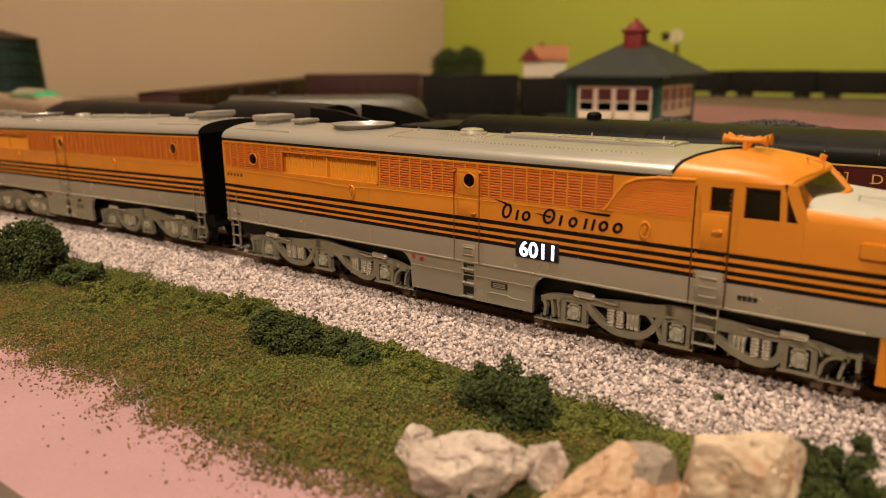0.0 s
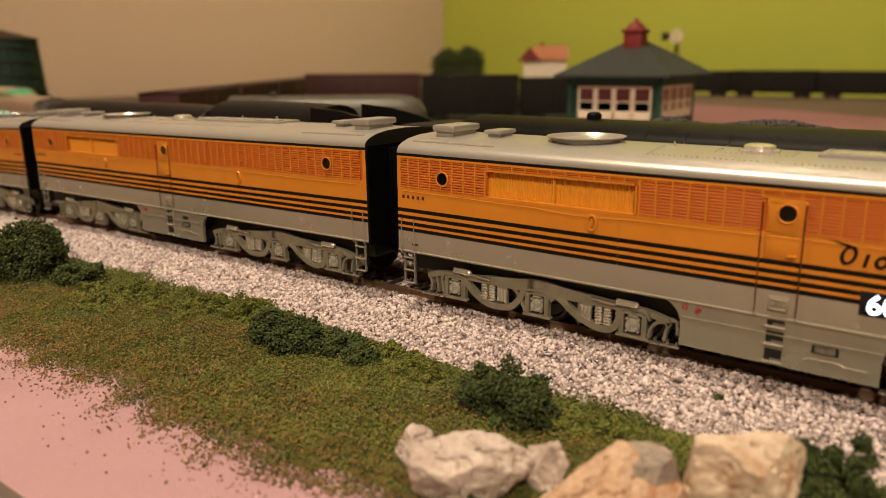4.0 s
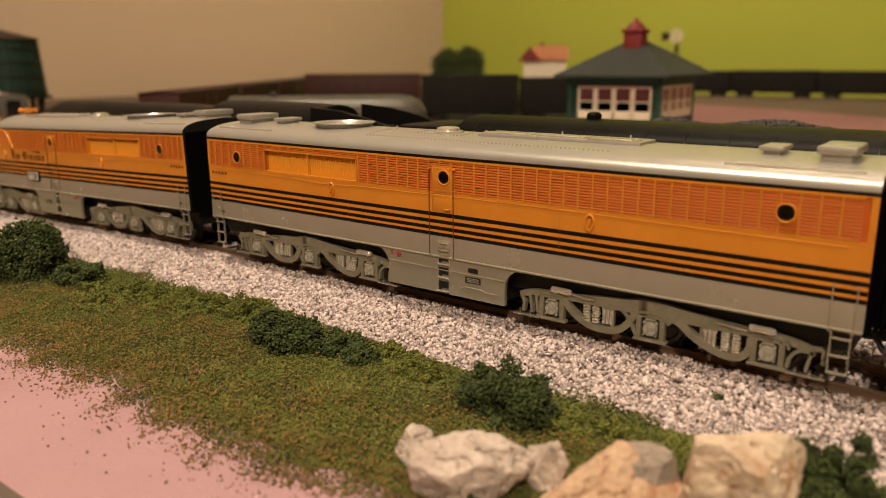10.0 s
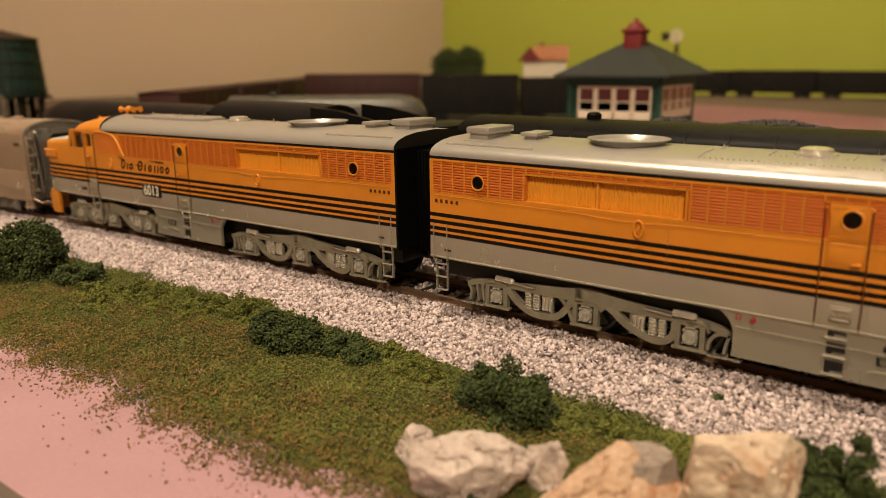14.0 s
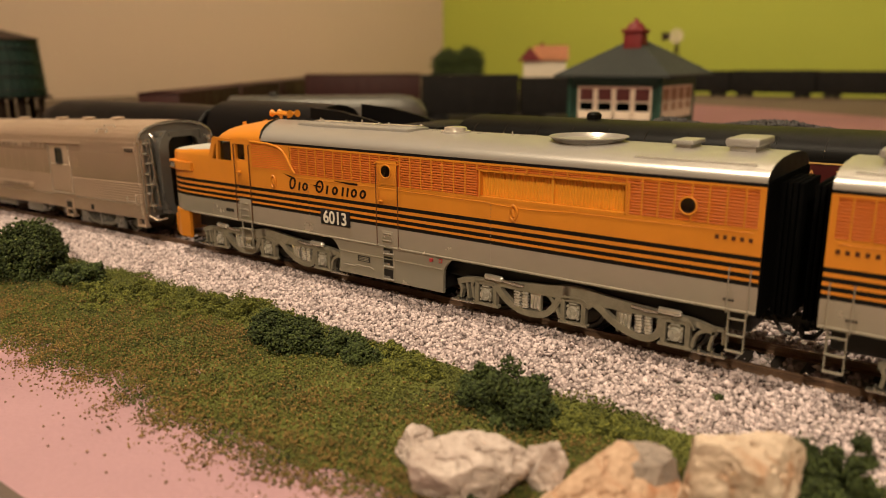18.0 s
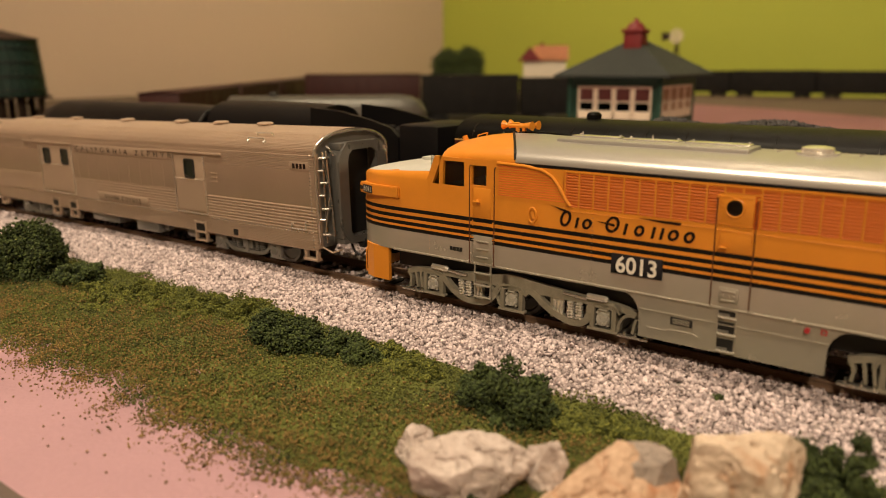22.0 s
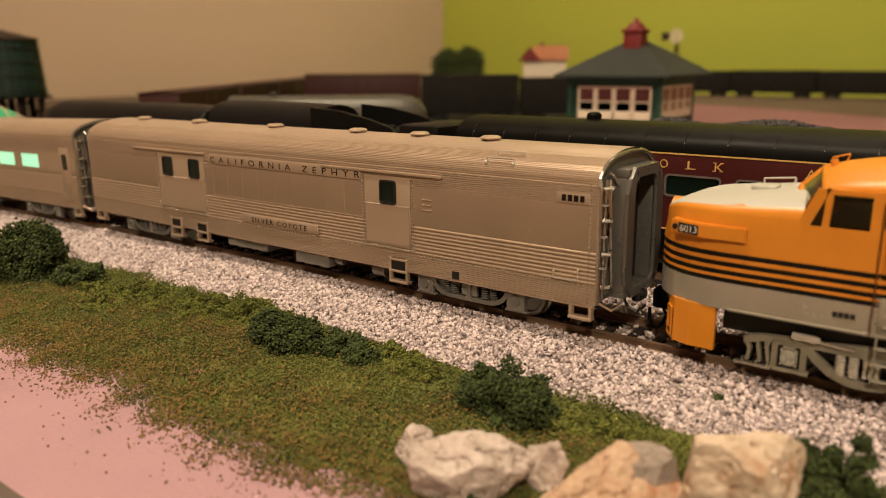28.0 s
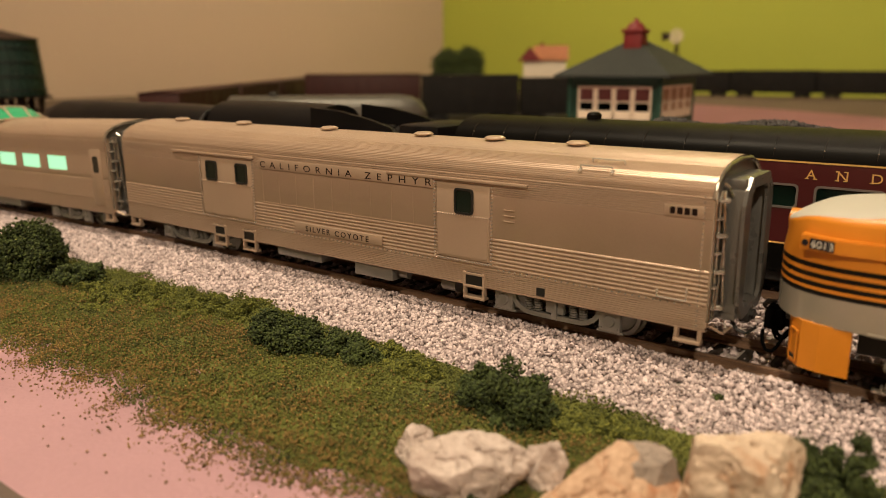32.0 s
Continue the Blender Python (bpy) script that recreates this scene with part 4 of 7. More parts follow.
    def kick(bm, s):
        box(bm, -2.0, 2.3, s * 18.3, s * 18.6, 16.0, 19.5, 0, 0.12)
        for z in (16.4, 18.5):
            box(bm, -1.4, 1.7, s * 18.5, s * 18.95, z, z + 0.4, 0, 0.1)
        for x in (-1.2, 0.0, 1.2):
            rod(bm, (x + 0.1, s * 18.5, 17.7), (x + 0.1, s * 18.85, 17.7), 0.28, 8)
        for x in (-2.1, 1.9):
            box(bm, x, x + 0.3, s * 18.2, s * 18.55, 4.6, 14.2)
    flanks("step_plate", kick, SILVERP, e, "silver riveted step plate")
    flanks("marker_lens", lambda bm, s: rod(bm, (-16.5, s * 18.3, 13.2), (-16.5, s * 18.9, 13.2), 0.6, 12), REDL, e, "small red lens")
    def square(bm, s):
        box(bm, -20.3, -19.1, s * 18.28, s * 18.42, 12.7, 13.9)
        box(bm, -20.0, -19.4, s * 18.28, s * 18.5, 13.0, 13.6, 1)
    flanks("marker_frame", square, [REDL, SILVERP], e, "small red square mark", 0)
    def plate(bm, s):
        box(bm, 7.6, 12.8, s * 18.28, s * 18.42, 8.5, 10.3)
        for k in range(3):
            box(bm, 8.2, 12.2, s * 18.4, s * 18.47, 8.8 + k * 0.45, 9.05 + k * 0.45, 1)
    flanks("builder_plate", plate, [DARK, SILVERP], e, "small dark plate with raised bars", 0)
    if not cab:
        flanks("stencil_plate", lambda bm, s: box(bm, 8.6, 11.8, s * 18.28, s * 18.4, 11.5, 12.8), DARK, e)
    for x in (50.5 if cab else 45.0, -43.9):
        def oval(bm, s, x=x):
            pts2 = [(x + 1.15 * math.sin(a), 30.1 + 1.9 * math.cos(a)) for a in [2 * math.pi * k / 16 for k in range(17)]]
            hoop(bm, pts2[:-1], s * 18.6, 0.36)
            rod(bm, (x - 0.3, s * 18.5, 29.2), (x + 0.3, s * 18.5, 31.0), 0.5, 8)
            box(bm, x - 0.6, x + 0.6, s * 18.35, s * 18.75, 27.7, 28.2)
        flanks("emblem", oval, ORANGE, e, "small raised orange oval emblem")
    for x in ((33.6, -36.8) if cab else (36.8, -36.8)):
        def column(bm, s, x=x):
            for k in range(16):
                rod(bm, (x, s * 18.3, 15.6 + k * 1.05), (x, s * 18.55, 15.6 + k * 1.05), 0.13, 6)
        flanks("rivet_column", column, SILVERP, e, "faint column of rivets")
    # end ladders
    for m in ((-1,) if cab else (-1, 1)):
        c = m * 102.2
        def ladder(bm, s, c=c):
            for x in (c - 2.0, c + 1.7):
                box(bm, x, x + 0.35, s * 17.6, s * 18.3, 4.8, 14.6)
            for z in (4.8, 8.6, 12.4):
                box(bm, c - 2.0, c + 2.0, s * 17.6, s * 18.7, z, z + 0.4, 0, 0.1)
        flanks("ladder", ladder, SILVERP, e, "silver corner ladder")
        for x in (c - 2.3, c + 2.3):
            flanks("grab_rail", lambda bm, s, x=x: wire(bm, [(x, s * 18.3, 24.2), (x, s * 18.9, 24.0), (x, s * 18.9, 14.0), (x, s * 18.3, 13.8)], 0.15), SILVERP, e, "thin wire grab rail")
    # roof details
    bm = B()
    lathe(bm, [(8.6, 47.0), (9.0, 48.0), (10.2, 49.2), (10.5, 49.25), (10.5, 49.05), (10.1, 48.95), (9.3, 48.3), (2.0, 48.2)], 36, at=(-55.5, 0, 0))
    part("roof_fan", bm, ROOFP, e, "shallow flared radiator fan ring")
    bm = B()
    lathe(bm, [(4.6, 47.4), (4.6, 48.5), (3.6, 48.6), (3.4, 49.4), (2.4, 49.7), (0.6, 49.8)], 20, at=(-11.0, -1.0, 0))
    part("roof_vent", bm, BRIGHT, e, "stepped round roof vent")
    bm = B()
    box(bm, 2, 51, -4.6, 6, 47.4, 48.75, 0, 0.35)
    hatch = part("roof_hatch", bm, ROOFP, e, "long raised silver roof hatch")
    for a, b, q in ((3.5, 19, -0.3), (20.5, 35, 0.4), (36.5, 50, -0.6)):
        bm = B()
        box(bm, a, b, -3.9 + q, 0.2 + q, 48.7, 49.15, 0, 0.2)
        for x in (a + 1.0, b - 1.0):
            rod(bm, (x, -3.4 + q, 49.1), (x, -3.4 + q, 49.5), 0.35, 8)
        part("hatch_cover", bm, BRIGHT, hatch, "bright hatch cover with lift rings")
    bm = B()
    for x in (-31.0, 27.5, 47.0):
        rod(bm, (x, -1.2, 47.6), (x, -1.2, 50.2 if x > 0 else 49.2), 0.32, 8, 0, 0.22)
    part("lift_pin", bm, BRIGHT, e, "bright roof pin")
    bm = B()
    def bead(x, y):
        z = float(np.interp(abs(y), [q[0] for q in ROOFPTS][::-1], [q[1] for q in ROOFPTS][::-1]))
        rod(bm, (x, y, z - 0.1), (x, y, z + 0.3), 0.26, 6, 0, 0.18)
    for k in range(62):
        bead(-33 + k * 1.3, -12.8)
    for k in range(9):
        bead(-33, -12.8 + k * 1.3)
    for k in range(15):
        bead(-19.5 + k * 1.2, -6.4)
    for k in range(5):
        bead(-19.5, -5.2 + k * 1.2)
        bead(-2.7, -5.2 + k * 1.2)
    tagged(part("roof_bead", bm, BRIGHT, e, "row of bright roof rivets"), kind="stuff")
    for m in (-1,) if cab else (-1, 1):
        for s in (-1, 1):
            bm = B()
            wire(bm, [(m * 75.0, s * 15.0, 46.55), (m * 102.8, s * 15.0, 46.55)], 0.26)
            part("drip_rail", bm, BRIGHT, e, "thin bright rail on the roof shoulder")
        bm = B()
        box(bm, m * 82.0 - 1.9, m * 82.0 + 1.9, -4.6, 2.4, 47.2, 49.0, 0, 0.2)
        box(bm, m * 82.0 - 2.7, m * 82.0 + 2.7, -5.6, 3.4, 48.7, 49.8, 0, 0.4)
        part("exhaust_box", bm, ROOFP, e, "small silver exhaust box on the roof")
        bm = B()
        box(bm, m * 96.0 - 3.3, m * 96.0 + 3.3, -11.8, 4, 46.2, 47.4, 0, 0.2)
        box(bm, m * 96.0 - 3.0, m * 96.0 + 3.0, -9.0, 2.8, 47.2, 49.4, 0, 0.2)
        box(bm, m * 96.0 - 3.9, m * 96.0 + 3.9, -9.8, 3.6, 49.0, 50.9, 0, 0.55)
        part("exhaust_box", bm, ROOFP, e, "larger two-tier silver exhaust box on the roof")
    bm = B()
    box(bm, -104, 100 if cab else 104, -13.5, 13.5, 8.5, 15.5)
    box(bm, -19, 19, -16.5, 16.5, 4.2, 9)
    part("underframe", bm, DARK, e)
    # black end with a bellows gangway
    for m in ((-1,) if cab else (-1, 1)):
        bm = B()
        x = m * 106.1
        a, b = sorted((x, x + m * 0.5))
        box(bm, a, b, -17.6, 17.6, 13.5, 43.6)
        gw = part("gangway", bm, BELLOWS, e, "black bellows gangway")
        for k in range(4):
            bm = B()
            a, b = sorted((x + m * (0.5 + k * 1.2), x + m * (1.4 + k * 1.2)))
            box(bm, a, b, -8.5 + 0.3 * (k % 2), 8.5 - 0.3 * (k % 2), 12, 42.5, 0, 0.2)
            part("bellows_fold", bm, BELLOWS, gw)
        bm = B()
        rod(bm, (x - m * 4, 0, 9.0), (x + m * 6.6, 0, 9.0), 1.2, 8)
        box(bm, x + m * 6 - 1.8, x + m * 6 + 1.8, -1.6, 1.8, 7.2, 10.8, 0, 0.4)
        part("coupler", bm, DARK, e, "black coupler")
        for q in (-5, -3.2, 4):
            bm = B()
            wire(bm, [(x, q, 11), (x + m * 2.6, q, 7), (x + m * 5.2, q * 0.8, 6.5), (x + m * 6.2, q * 0.8, 9)], 0.45)
            part("hose", bm, DARK, e, "black brake hose")
    wheels = truck3(e, front) + truck3(e, rear)
    for s, n, x, z in ((-1, 5, -104.3, 30.3), (1, 5, -96.1, 30.3)):
        o = tiny_bars("reporting_mark", n, 0.85, 0.95, RAILPAINT, e, 0.95)
        side_mount(o, x, z, s, 18.45)
    for s in (-1, 1):
        o = tiny_bars("stencil_mark", 4, 0.45, 0.5, DARK, e, 0.15)
        side_mount(o, -101 if s < 0 else -99, 16.6, s, 18.45)
    if not cab:
        return e, wheels
    # cab roof, windows, nose
    def cabsec(top, side, w):
        h = [(18.4, z) for z in ZLEV] + [(18.4, 35.6), (w, side - 0.7), (w, side)]
        r = top - side
        h += [(w - 0.1, side + 0.12 * r), (w - 0.7, side + 0.3 * r), (w * 0.885, side + 0.54 * r), (w * 0.70, side + 0.77 * r), (w * 0.43, side + 0.93 * r), (0, top)]
        return h
    cmats = BAND + [2] * 9
    bm = B()
    secs = []
    table = [(56.0, 49.3, 43.3, 18.4), (63, 49.2, 43.4, 18.35), (70, 48.8, 43.5, 18.1), (77, 47.8, 43.1, 17.7), (82, 46.6, 42.8, 17.3), (84.5, 45.4, 42.5, 16.9)]
    for x, top, side, w in table:
        f = SWEEP * max(0.0, 1 - (x - 56) / 25)
        top = float(np.interp(x + f, [q[0] for q in table], [q[1] for q in table]))
        p, m_ = both(cabsec(top, side, w), list(cmats))
        secs.append([(x + (f * (1 - abs(y) / 18.4) if z > side + 0.01 else 0) + (0 if z < 40 else (-4.0 * (abs(y) / 17) ** 2 * (x - 70) / 14.5 if x > 70 else 0)), y, z) for y, z in p])
    bm2 = B()
    wire(bm2, [(a, b * 1.004, c + 0.1) for a, b, c in secs[0] if c >= 43.7], 0.36, 6)
    part("roof_joint", bm2, BLACKP, e, "black line where the cab meets the roof")
    n = len(secs[0])
    # window openings: front quarter and side windows stay open in the strip below the roof edge
    kopen = (9, n - 2 - 9)
    loft_skip(bm, secs, m_, lambda i, k: k in kopen, 2, False)
    part("cab_roof", bm, PAINT, e, "orange cab shell and roof", 40)
    def frames(bm, s):
        def post(x0, x1, lean=0.0, z0=35.4, z1=43.3):
            prism(bm, [(x0, z0), (x1, z0), (x1 + lean, z1), (x0 + lean, z1)], s * 17.3, s * 18.38)
        post(55.8, 64.9)
        post(69.8, 72.2)
        post(79.6, 80.9, -0.4)
        post(83.2, 85.6, -3.4)
        box(bm, 64, 71, s * 17.3, s * 18.36, 41.6, 43.2)
        box(bm, 64, 71, s * 17.3, s * 18.36, 35.4, 36.2)
        box(bm, 72, 81, s * 17.2, s * 18.3, 42.2, 43.2)
    flanks("window_frame", frames, ORANGE, e, "orange cab window frames", 30)
    for x in (61.9, 69.9):
        flanks("grab_rail", lambda bm, s, x=x: wire(bm, [(x, s * 18.4, 41.6), (x, s * 19.1, 41.3), (x, s * 19.1, 15.0), (x, s * 18.3, 14.6)], 0.15), RAILPAINT, e, "thin wire grab rail beside the cab door")

    def cabstuds(bm, s):
        for k in range(14):
            for x in (62.7, 69.3):
                rod(bm, (x, s * 18.35, 24.0 + k * 1.25), (x, s * 18.62, 24.0 + k * 1.25), 0.16, 6)
    flanks("stud_line", cabstuds, ORANGE, e)

    def cabdoor(bm, s):
        box(bm, 63.4, 69.2, s * 18.3, s * 18.5, 27.4, 35.6, 0, 0.05)
    flanks("cab_door", cabdoor, ORANGE, e, "orange cab door")

    def handle(bm, s):
        rod(bm, (67.6, s * 18.4, 32.0), (67.6, s * 19.6, 32.0), 0.5, 8)
        rod(bm, (66.4, s * 19.4, 32.0), (68.4, s * 19.4, 32.0), 0.3, 8)
    flanks("door_handle", handle, ORANGE, e)
    flanks("side_window", lambda bm, s: box(bm, 64.5, 84.5, s * 17.0, s * 17.25, 35.3, 43.2), GLASSC, e, "clear cab side glass", 0)
    bm = B()
    box(bm, 60, 61, -14.5, 14.5, 20, 45)
    box(bm, 60, 84, -16.5, 16.5, 27, 28)
    box(bm, 62, 82, -16.9, 16.9, 28, 35)
    part("cab_interior", bm, DARK, e, "dark cab interior", 0)
    # windscreen
    bm = B()
    up, lo_ = [], []
    for t in (-1, -0.80, -0.06, 0.06, 0.80, 1):
        yy = t * 16.6
        up.append((84.4 - 3.9 * t * t, yy, 45.3 - 2.9 * abs(t) ** 2.2))
        lo_.append((89.0 - 4.2 * t * t, yy * 1.02, 40.6 - 4.6 * abs(t) ** 2.6))
    for i in (0, 4):
        bm3 = B()
        bm3.faces.new([bm3.verts.new(p) for p in (up[i], up[i + 1], lo_[i + 1], lo_[i])])
        bmesh.ops.solidify(bm3, geom=bm3.faces[:], thickness=0.6)
        part("corner_pillar", bm3, ORANGE, e, "orange windscreen corner pillar", 0)
    for i in (1, 3):
        vs = [bm.verts.new(p) for p in (up[i], up[i + 1], lo_[i + 1], lo_[i])]
        bm.faces.new(vs)
    bmesh.ops.solidify(bm, geom=bm.faces[:], thickness=0.3)
    part("windscreen", bm, GLASSC, e, "raked two-piece windscreen", 0)
    bm = B()
    wire(bm, up, 0.75, 8)
    wire(bm, lo_, 0.7, 8)
    for i in (0, 5):
        rod(bm, up[i], lo_[i], 1.0, 8)
    rod(bm, ((up[2][0] + up[3][0]) / 2, 0, up[2][2]), (lo_[2][0], 0, lo_[2][2]), 0.8, 8)
    part("windscreen_frame", bm, ORANGE, e, "orange windscreen frame")
    # nose
    bm = B()
    secs = []
    for x in (84.52, 88.0, 92.0, 96.0, 100, 104, 107.5, 110.5, 113, 115.2, 116.8, 117.9, 118.5):
        u = max(0.0, (x - 90.0) / 28.7)
        w = 18.4 * max(0.02, 1 - u ** 3.9) ** 0.5 if u > 0 else 18.4
        zt = 41.0 - 0.115 * (x - 84) - max(0, x - 108.5) ** 2 * 0.026
        zsd = min(35.6 + 0.4, zt - 1.5)
        h = [(w, z) for z in ZLEV] + [(w, 32.0), (w, zsd)]
        r = zt - zsd
        h += [(w * 0.985, zsd + 0.30 * r), (w * 0.94, zsd + 0.55 * r), (w * 0.84, zsd + 0.78 * r), (w * 0.62, zsd + 0.93 * r), (w * 0.3, zt - 0.03), (0, zt)]
        p, m_ = both(h, BAND + [2, 2, 2, 2, 3, 3, 3, 3])
        secs.append([(x + (-0.6 if z > 30 else 0) * u, y, z) for y, z in p])
    loft(bm, secs, m_, True, 2)
    part("nose", bm, PAINT, e, "rounded orange nose with a pale grey hood top", 45)
    for s in (-1, 1):
        bm = B()
        prism(bm, [(95.2, s * 17.6), (95.2, s * 19.2), (105.2, s * 19.1), (112.6, s * 16.7), (112.2, s * 12.0), (104.0, s * 14.5)], 30.0, 33.3, "z")
        bmesh.ops.bevel(bm, geom=bm.edges[:], offset=0.25, segments=2, affect="EDGES")
        nb = part("number_box", bm, ORANGE, e, "orange box for a number board", 30)
        bm = B()
        box(bm, -3.2, 2.0, -0.12, 0.1, -1.1, 1.1)
        rod(bm, (2.95, 0.1, 0), (2.95, -0.25, 0), 0.7, 12)
        bd = part("number_board", bm, NUMBG, nb, "dark number board with a marker lamp")
        ang = math.atan2(-2.4, 7.2)
        bd.location = (108.6 * MM, s * 18.03 * MM, 31.65 * MM)
        bd.rotation_euler = (0, 0, -ang) if s < 0 else (0, 0, math.pi + ang)
        if s > 0:
            for v in bd.data.vertices:
                v.co.x = -v.co.x
            bd.data.flip_normals()
        lettering("number", number, NUMWHITE, bd, (-2.9 if s < 0 else -1.7, -0.17, -0.75), 2.15, (90, 0, 0), width=4.6)
    def hoodgrab(bm, s):
        loop = [(96.5, s * 16.9, 38.0), (102.5, s * 16.5, 37.4), (102.5, s * 17.3, 36.3), (96.5, s * 17.6, 36.9), (96.5, s * 16.9, 38.0)]
        wire(bm, loop, 0.28)
    flanks("hood_grab", hoodgrab, ORANGE, e, "orange framed hatch on the hood edge")
    bm = B()
    wire(bm, [(92.5, -9, 40.0), (92.5, -9, 41.2), (99.5, -9, 40.5), (99.5, -9, 39.3)], 0.25)
    box(bm, 94, 99.5, -2.5, 2.5, 39.4, 40.3, 0, 0.15)
    part("hood_hatch", bm, WHITEGREY, e, "pale grey hood hatch and grab")
    bm = B()
    wire(bm, [(81.5, -6, 46.4), (81, -6, 47.9), (84.5, -6, 46.9), (84.6, -6, 45.4)], 0.2)
    rod(bm, (82, 3.5, 46), (82.6, 3.5, 47.6), 0.8, 8)
    part("roof_grab", bm, ORANGE, e)
    bm = B()
    lathe(bm, [(2.6, 116.0), (2.6, 118.1), (2.2, 118.3), (1.9, 117.4), (0.3, 117.2)], 20, at=(0, 0, 33.0), axis="x")
    part("headlight", bm, ORANGE, e, "flush round headlight")
    bm = B()
    box(bm, 110.8, 115.5, -8.5, 8.5, 11.6, 15.0, 0, 0.4)
    part("coupler_pocket", bm, DARK, e, "dark opening above the pilot")
    for s in (-1, 1):
        bm = B()
        rim(bm, rounded(3.4, 7.2, 0.3), rounded(2.6, 6.4, 0.2), -0.25, 0.1)
        box(bm, -1.3, 1.3, -0.15, 0.0, -3.2, -2.2, 1)
        box(bm, -1.3, 1.3, -0.05, 0.05, -2.2, 3.2)
        st = part("pilot_step", bm, [ORANGE, DARK], e, "small framed step in the pilot", 20)
        st.location = (112.0 * MM, s * 15.0 * MM, 8.6 * MM)
        st.rotation_euler = (0, 0, radians(56)) if s < 0 else (0, 0, radians(180 - 56))
    # pilot
    bm = B()
    out = [(100.6, 17.9), (106.8, 17.7), (110.6, 16.4), (113.0, 13.4), (114.4, 8.5), (114.9, 3), (114.9, 0)]
    inn = [(a - 1.4 if a > 103 else a, b - (1.2 if b > 2 else 0)) for a, b in out]
    o2 = out + [(a, -b) for a, b in reversed(out[:-1])]
    i2 = inn + [(a, -b) for a, b in reversed(inn[:-1])]
    for k in range(len(o2) - 1):
        prism(bm, [o2[k], o2[k + 1], i2[k + 1], i2[k]], 4.1, 14.6, "z")
    bmesh.ops.remove_doubles(bm, verts=bm.verts, dist=0.001)
    part("pilot", bm, ORANGE, e, "orange pilot sheet below the nose", 30)
    bm = B()
    box(bm, 112.0, 119.0, -1.8, 1.8, 7.4, 10.8, 0, 0.4)
    box(bm, 117.0, 121.4, -2.7, 2.7, 6.4, 11.6, 0, 0.6)
    part("front_coupler", bm, BELLOWS, e, "black coupler")
    for q in (-6.0, -3.6, 6.0):
        bm = B()
        pts3 = [(113.0, q, 11.0), (115.6, q, 7.5), (117.4, q - 0.6, 3.4), (118.6, q - 0.9, 2.0), (119.8, q - 0.8, 2.2), (120.6, q - 0.4, 4.2), (120.6, q, 7.4)]
        wire(bm, pts3, 0.42)
        part("hose", bm, BELLOWS, e, "black brake hose")
    # ladder at the cab door
    def cabladder(bm, s):
        for x in (63.2, 68.4):
            box(bm, x, x + 0.35, s * 18.0, s * 18.55, 4.6, 14.6)
        for z in (5.0, 8.4, 11.8):
            box(bm, 63.2, 68.7, s * 17.6, s * 18.9, z, z + 0.4, 0, 0.1)
    flanks("cab_ladder", cabladder, SILVERP, e, "silver ladder below the cab door")

    def cabplate(bm, s):
        box(bm, 62.9, 69.0, s * 18.3, s * 18.55, 15.2, 22.6, 0, 0.12)
        for z in (16.4, 18.6, 20.8):
            box(bm, 64, 67.8, s * 18.5, s * 19.0, z, z + 0.45, 0, 0.1)
        for k in range(7):
            for x in (62.6, 69.3):
                rod(bm, (x, s * 18.3, 15.2 + k * 1.2), (x, s * 18.8, 15.2 + k * 1.2), 0.22, 6)
            rod(bm, (62.9 + k, s * 18.3, 14.9), (62.9 + k, s * 18.8, 14.9), 0.22, 6)
    flanks("step_plate", cabplate, SILVERP, e, "silver riveted step plate")
    # wing louvre panel
    curve = [(39.8, 33.6), (41.2, 35.2), (43.4, 38.6), (45.2, 40.6), (48, 41.9), (53, 42.6), (61.5, 42.8)]

    def wing(bm, s):
        prism(bm, curve + [(61.5, 33.6)], s * 17.4, s * 18.46)
        wire(bm, [(a, s * 18.5, b) for a, b in curve], 0.42, 8)
    flanks("wing_panel", wing, ORANGE, e, "orange curved louvre panel behind the cab", 30)
    # wing louvres take the shaded orange copy to look darker
    for k in range(13):
        z = 34.3 + k * 0.62
        xl = float(np.interp(z, [33.6, 35.2, 38.6, 40.6, 41.9], [39.8, 41.2, 43.4, 45.2, 48])) + 1.0
        flanks("louvre", lambda bm, s, z=z, xl=xl: prism(bm, [(s * 18.42, z), (s * 18.54, z + 0.12), (s * 18.42, z + 0.42)], xl, 61.0, "x"), ORANGESHADE, e, "", 0)
    # horns
    bm = B()
    for y, m in ((-1.8, 1), (1.8, -1)):
        for d in (-1, 1):
            rod(bm, (67.5, y - 3, 50.7), (67.5 + d * 3.3, y - 3, 50.8), 0.55, 10)
            rod(bm, (67.5 + d * 3.3, y - 3, 50.8), (67.5 + d * 4.8, y - 3, 50.9), 0.55, 12, 0, 1.35)
        rod(bm, (67.5, y - 3, 48.4), (67.5, y - 3, 50.8), 0.6, 8)
    for q in (-2, 2):
        rod(bm, (67.5 + q, -4.8, 50.9), (67.5 + q, -1.2, 50.9), 0.75, 8)
    part("air_horn", bm, ORANGE, e, "orange twin air horns on the cab roof")
    # number board on the flank and the slanting mark
    bm = B()
    box(bm, -6.4, 6.4, -0.45, 0, -2.5, 2.5, 0, 0.15)
    board = part("flank_number_board", bm, NUMBG, e, "lit dark board with white numerals" if lit else "dark board with white numerals")
    side_mount(board, 21.8, 21.1, -1)
    o = again(board)
    side_mount(o, 21.8, 21.1, 1)
    for b_ in (board, o):
        lettering("number", number, NUMGLOW if lit else NUMWHITE, b_, (-5.2, -0.5, -1.95), 5.6, (90, 0, 0), width=10.2, depth=0.02, bold=0.10 if lit else 0.12)
    m = speed_mark(e)
    for v in m.data.vertices:
        v.co.x *= 0.90
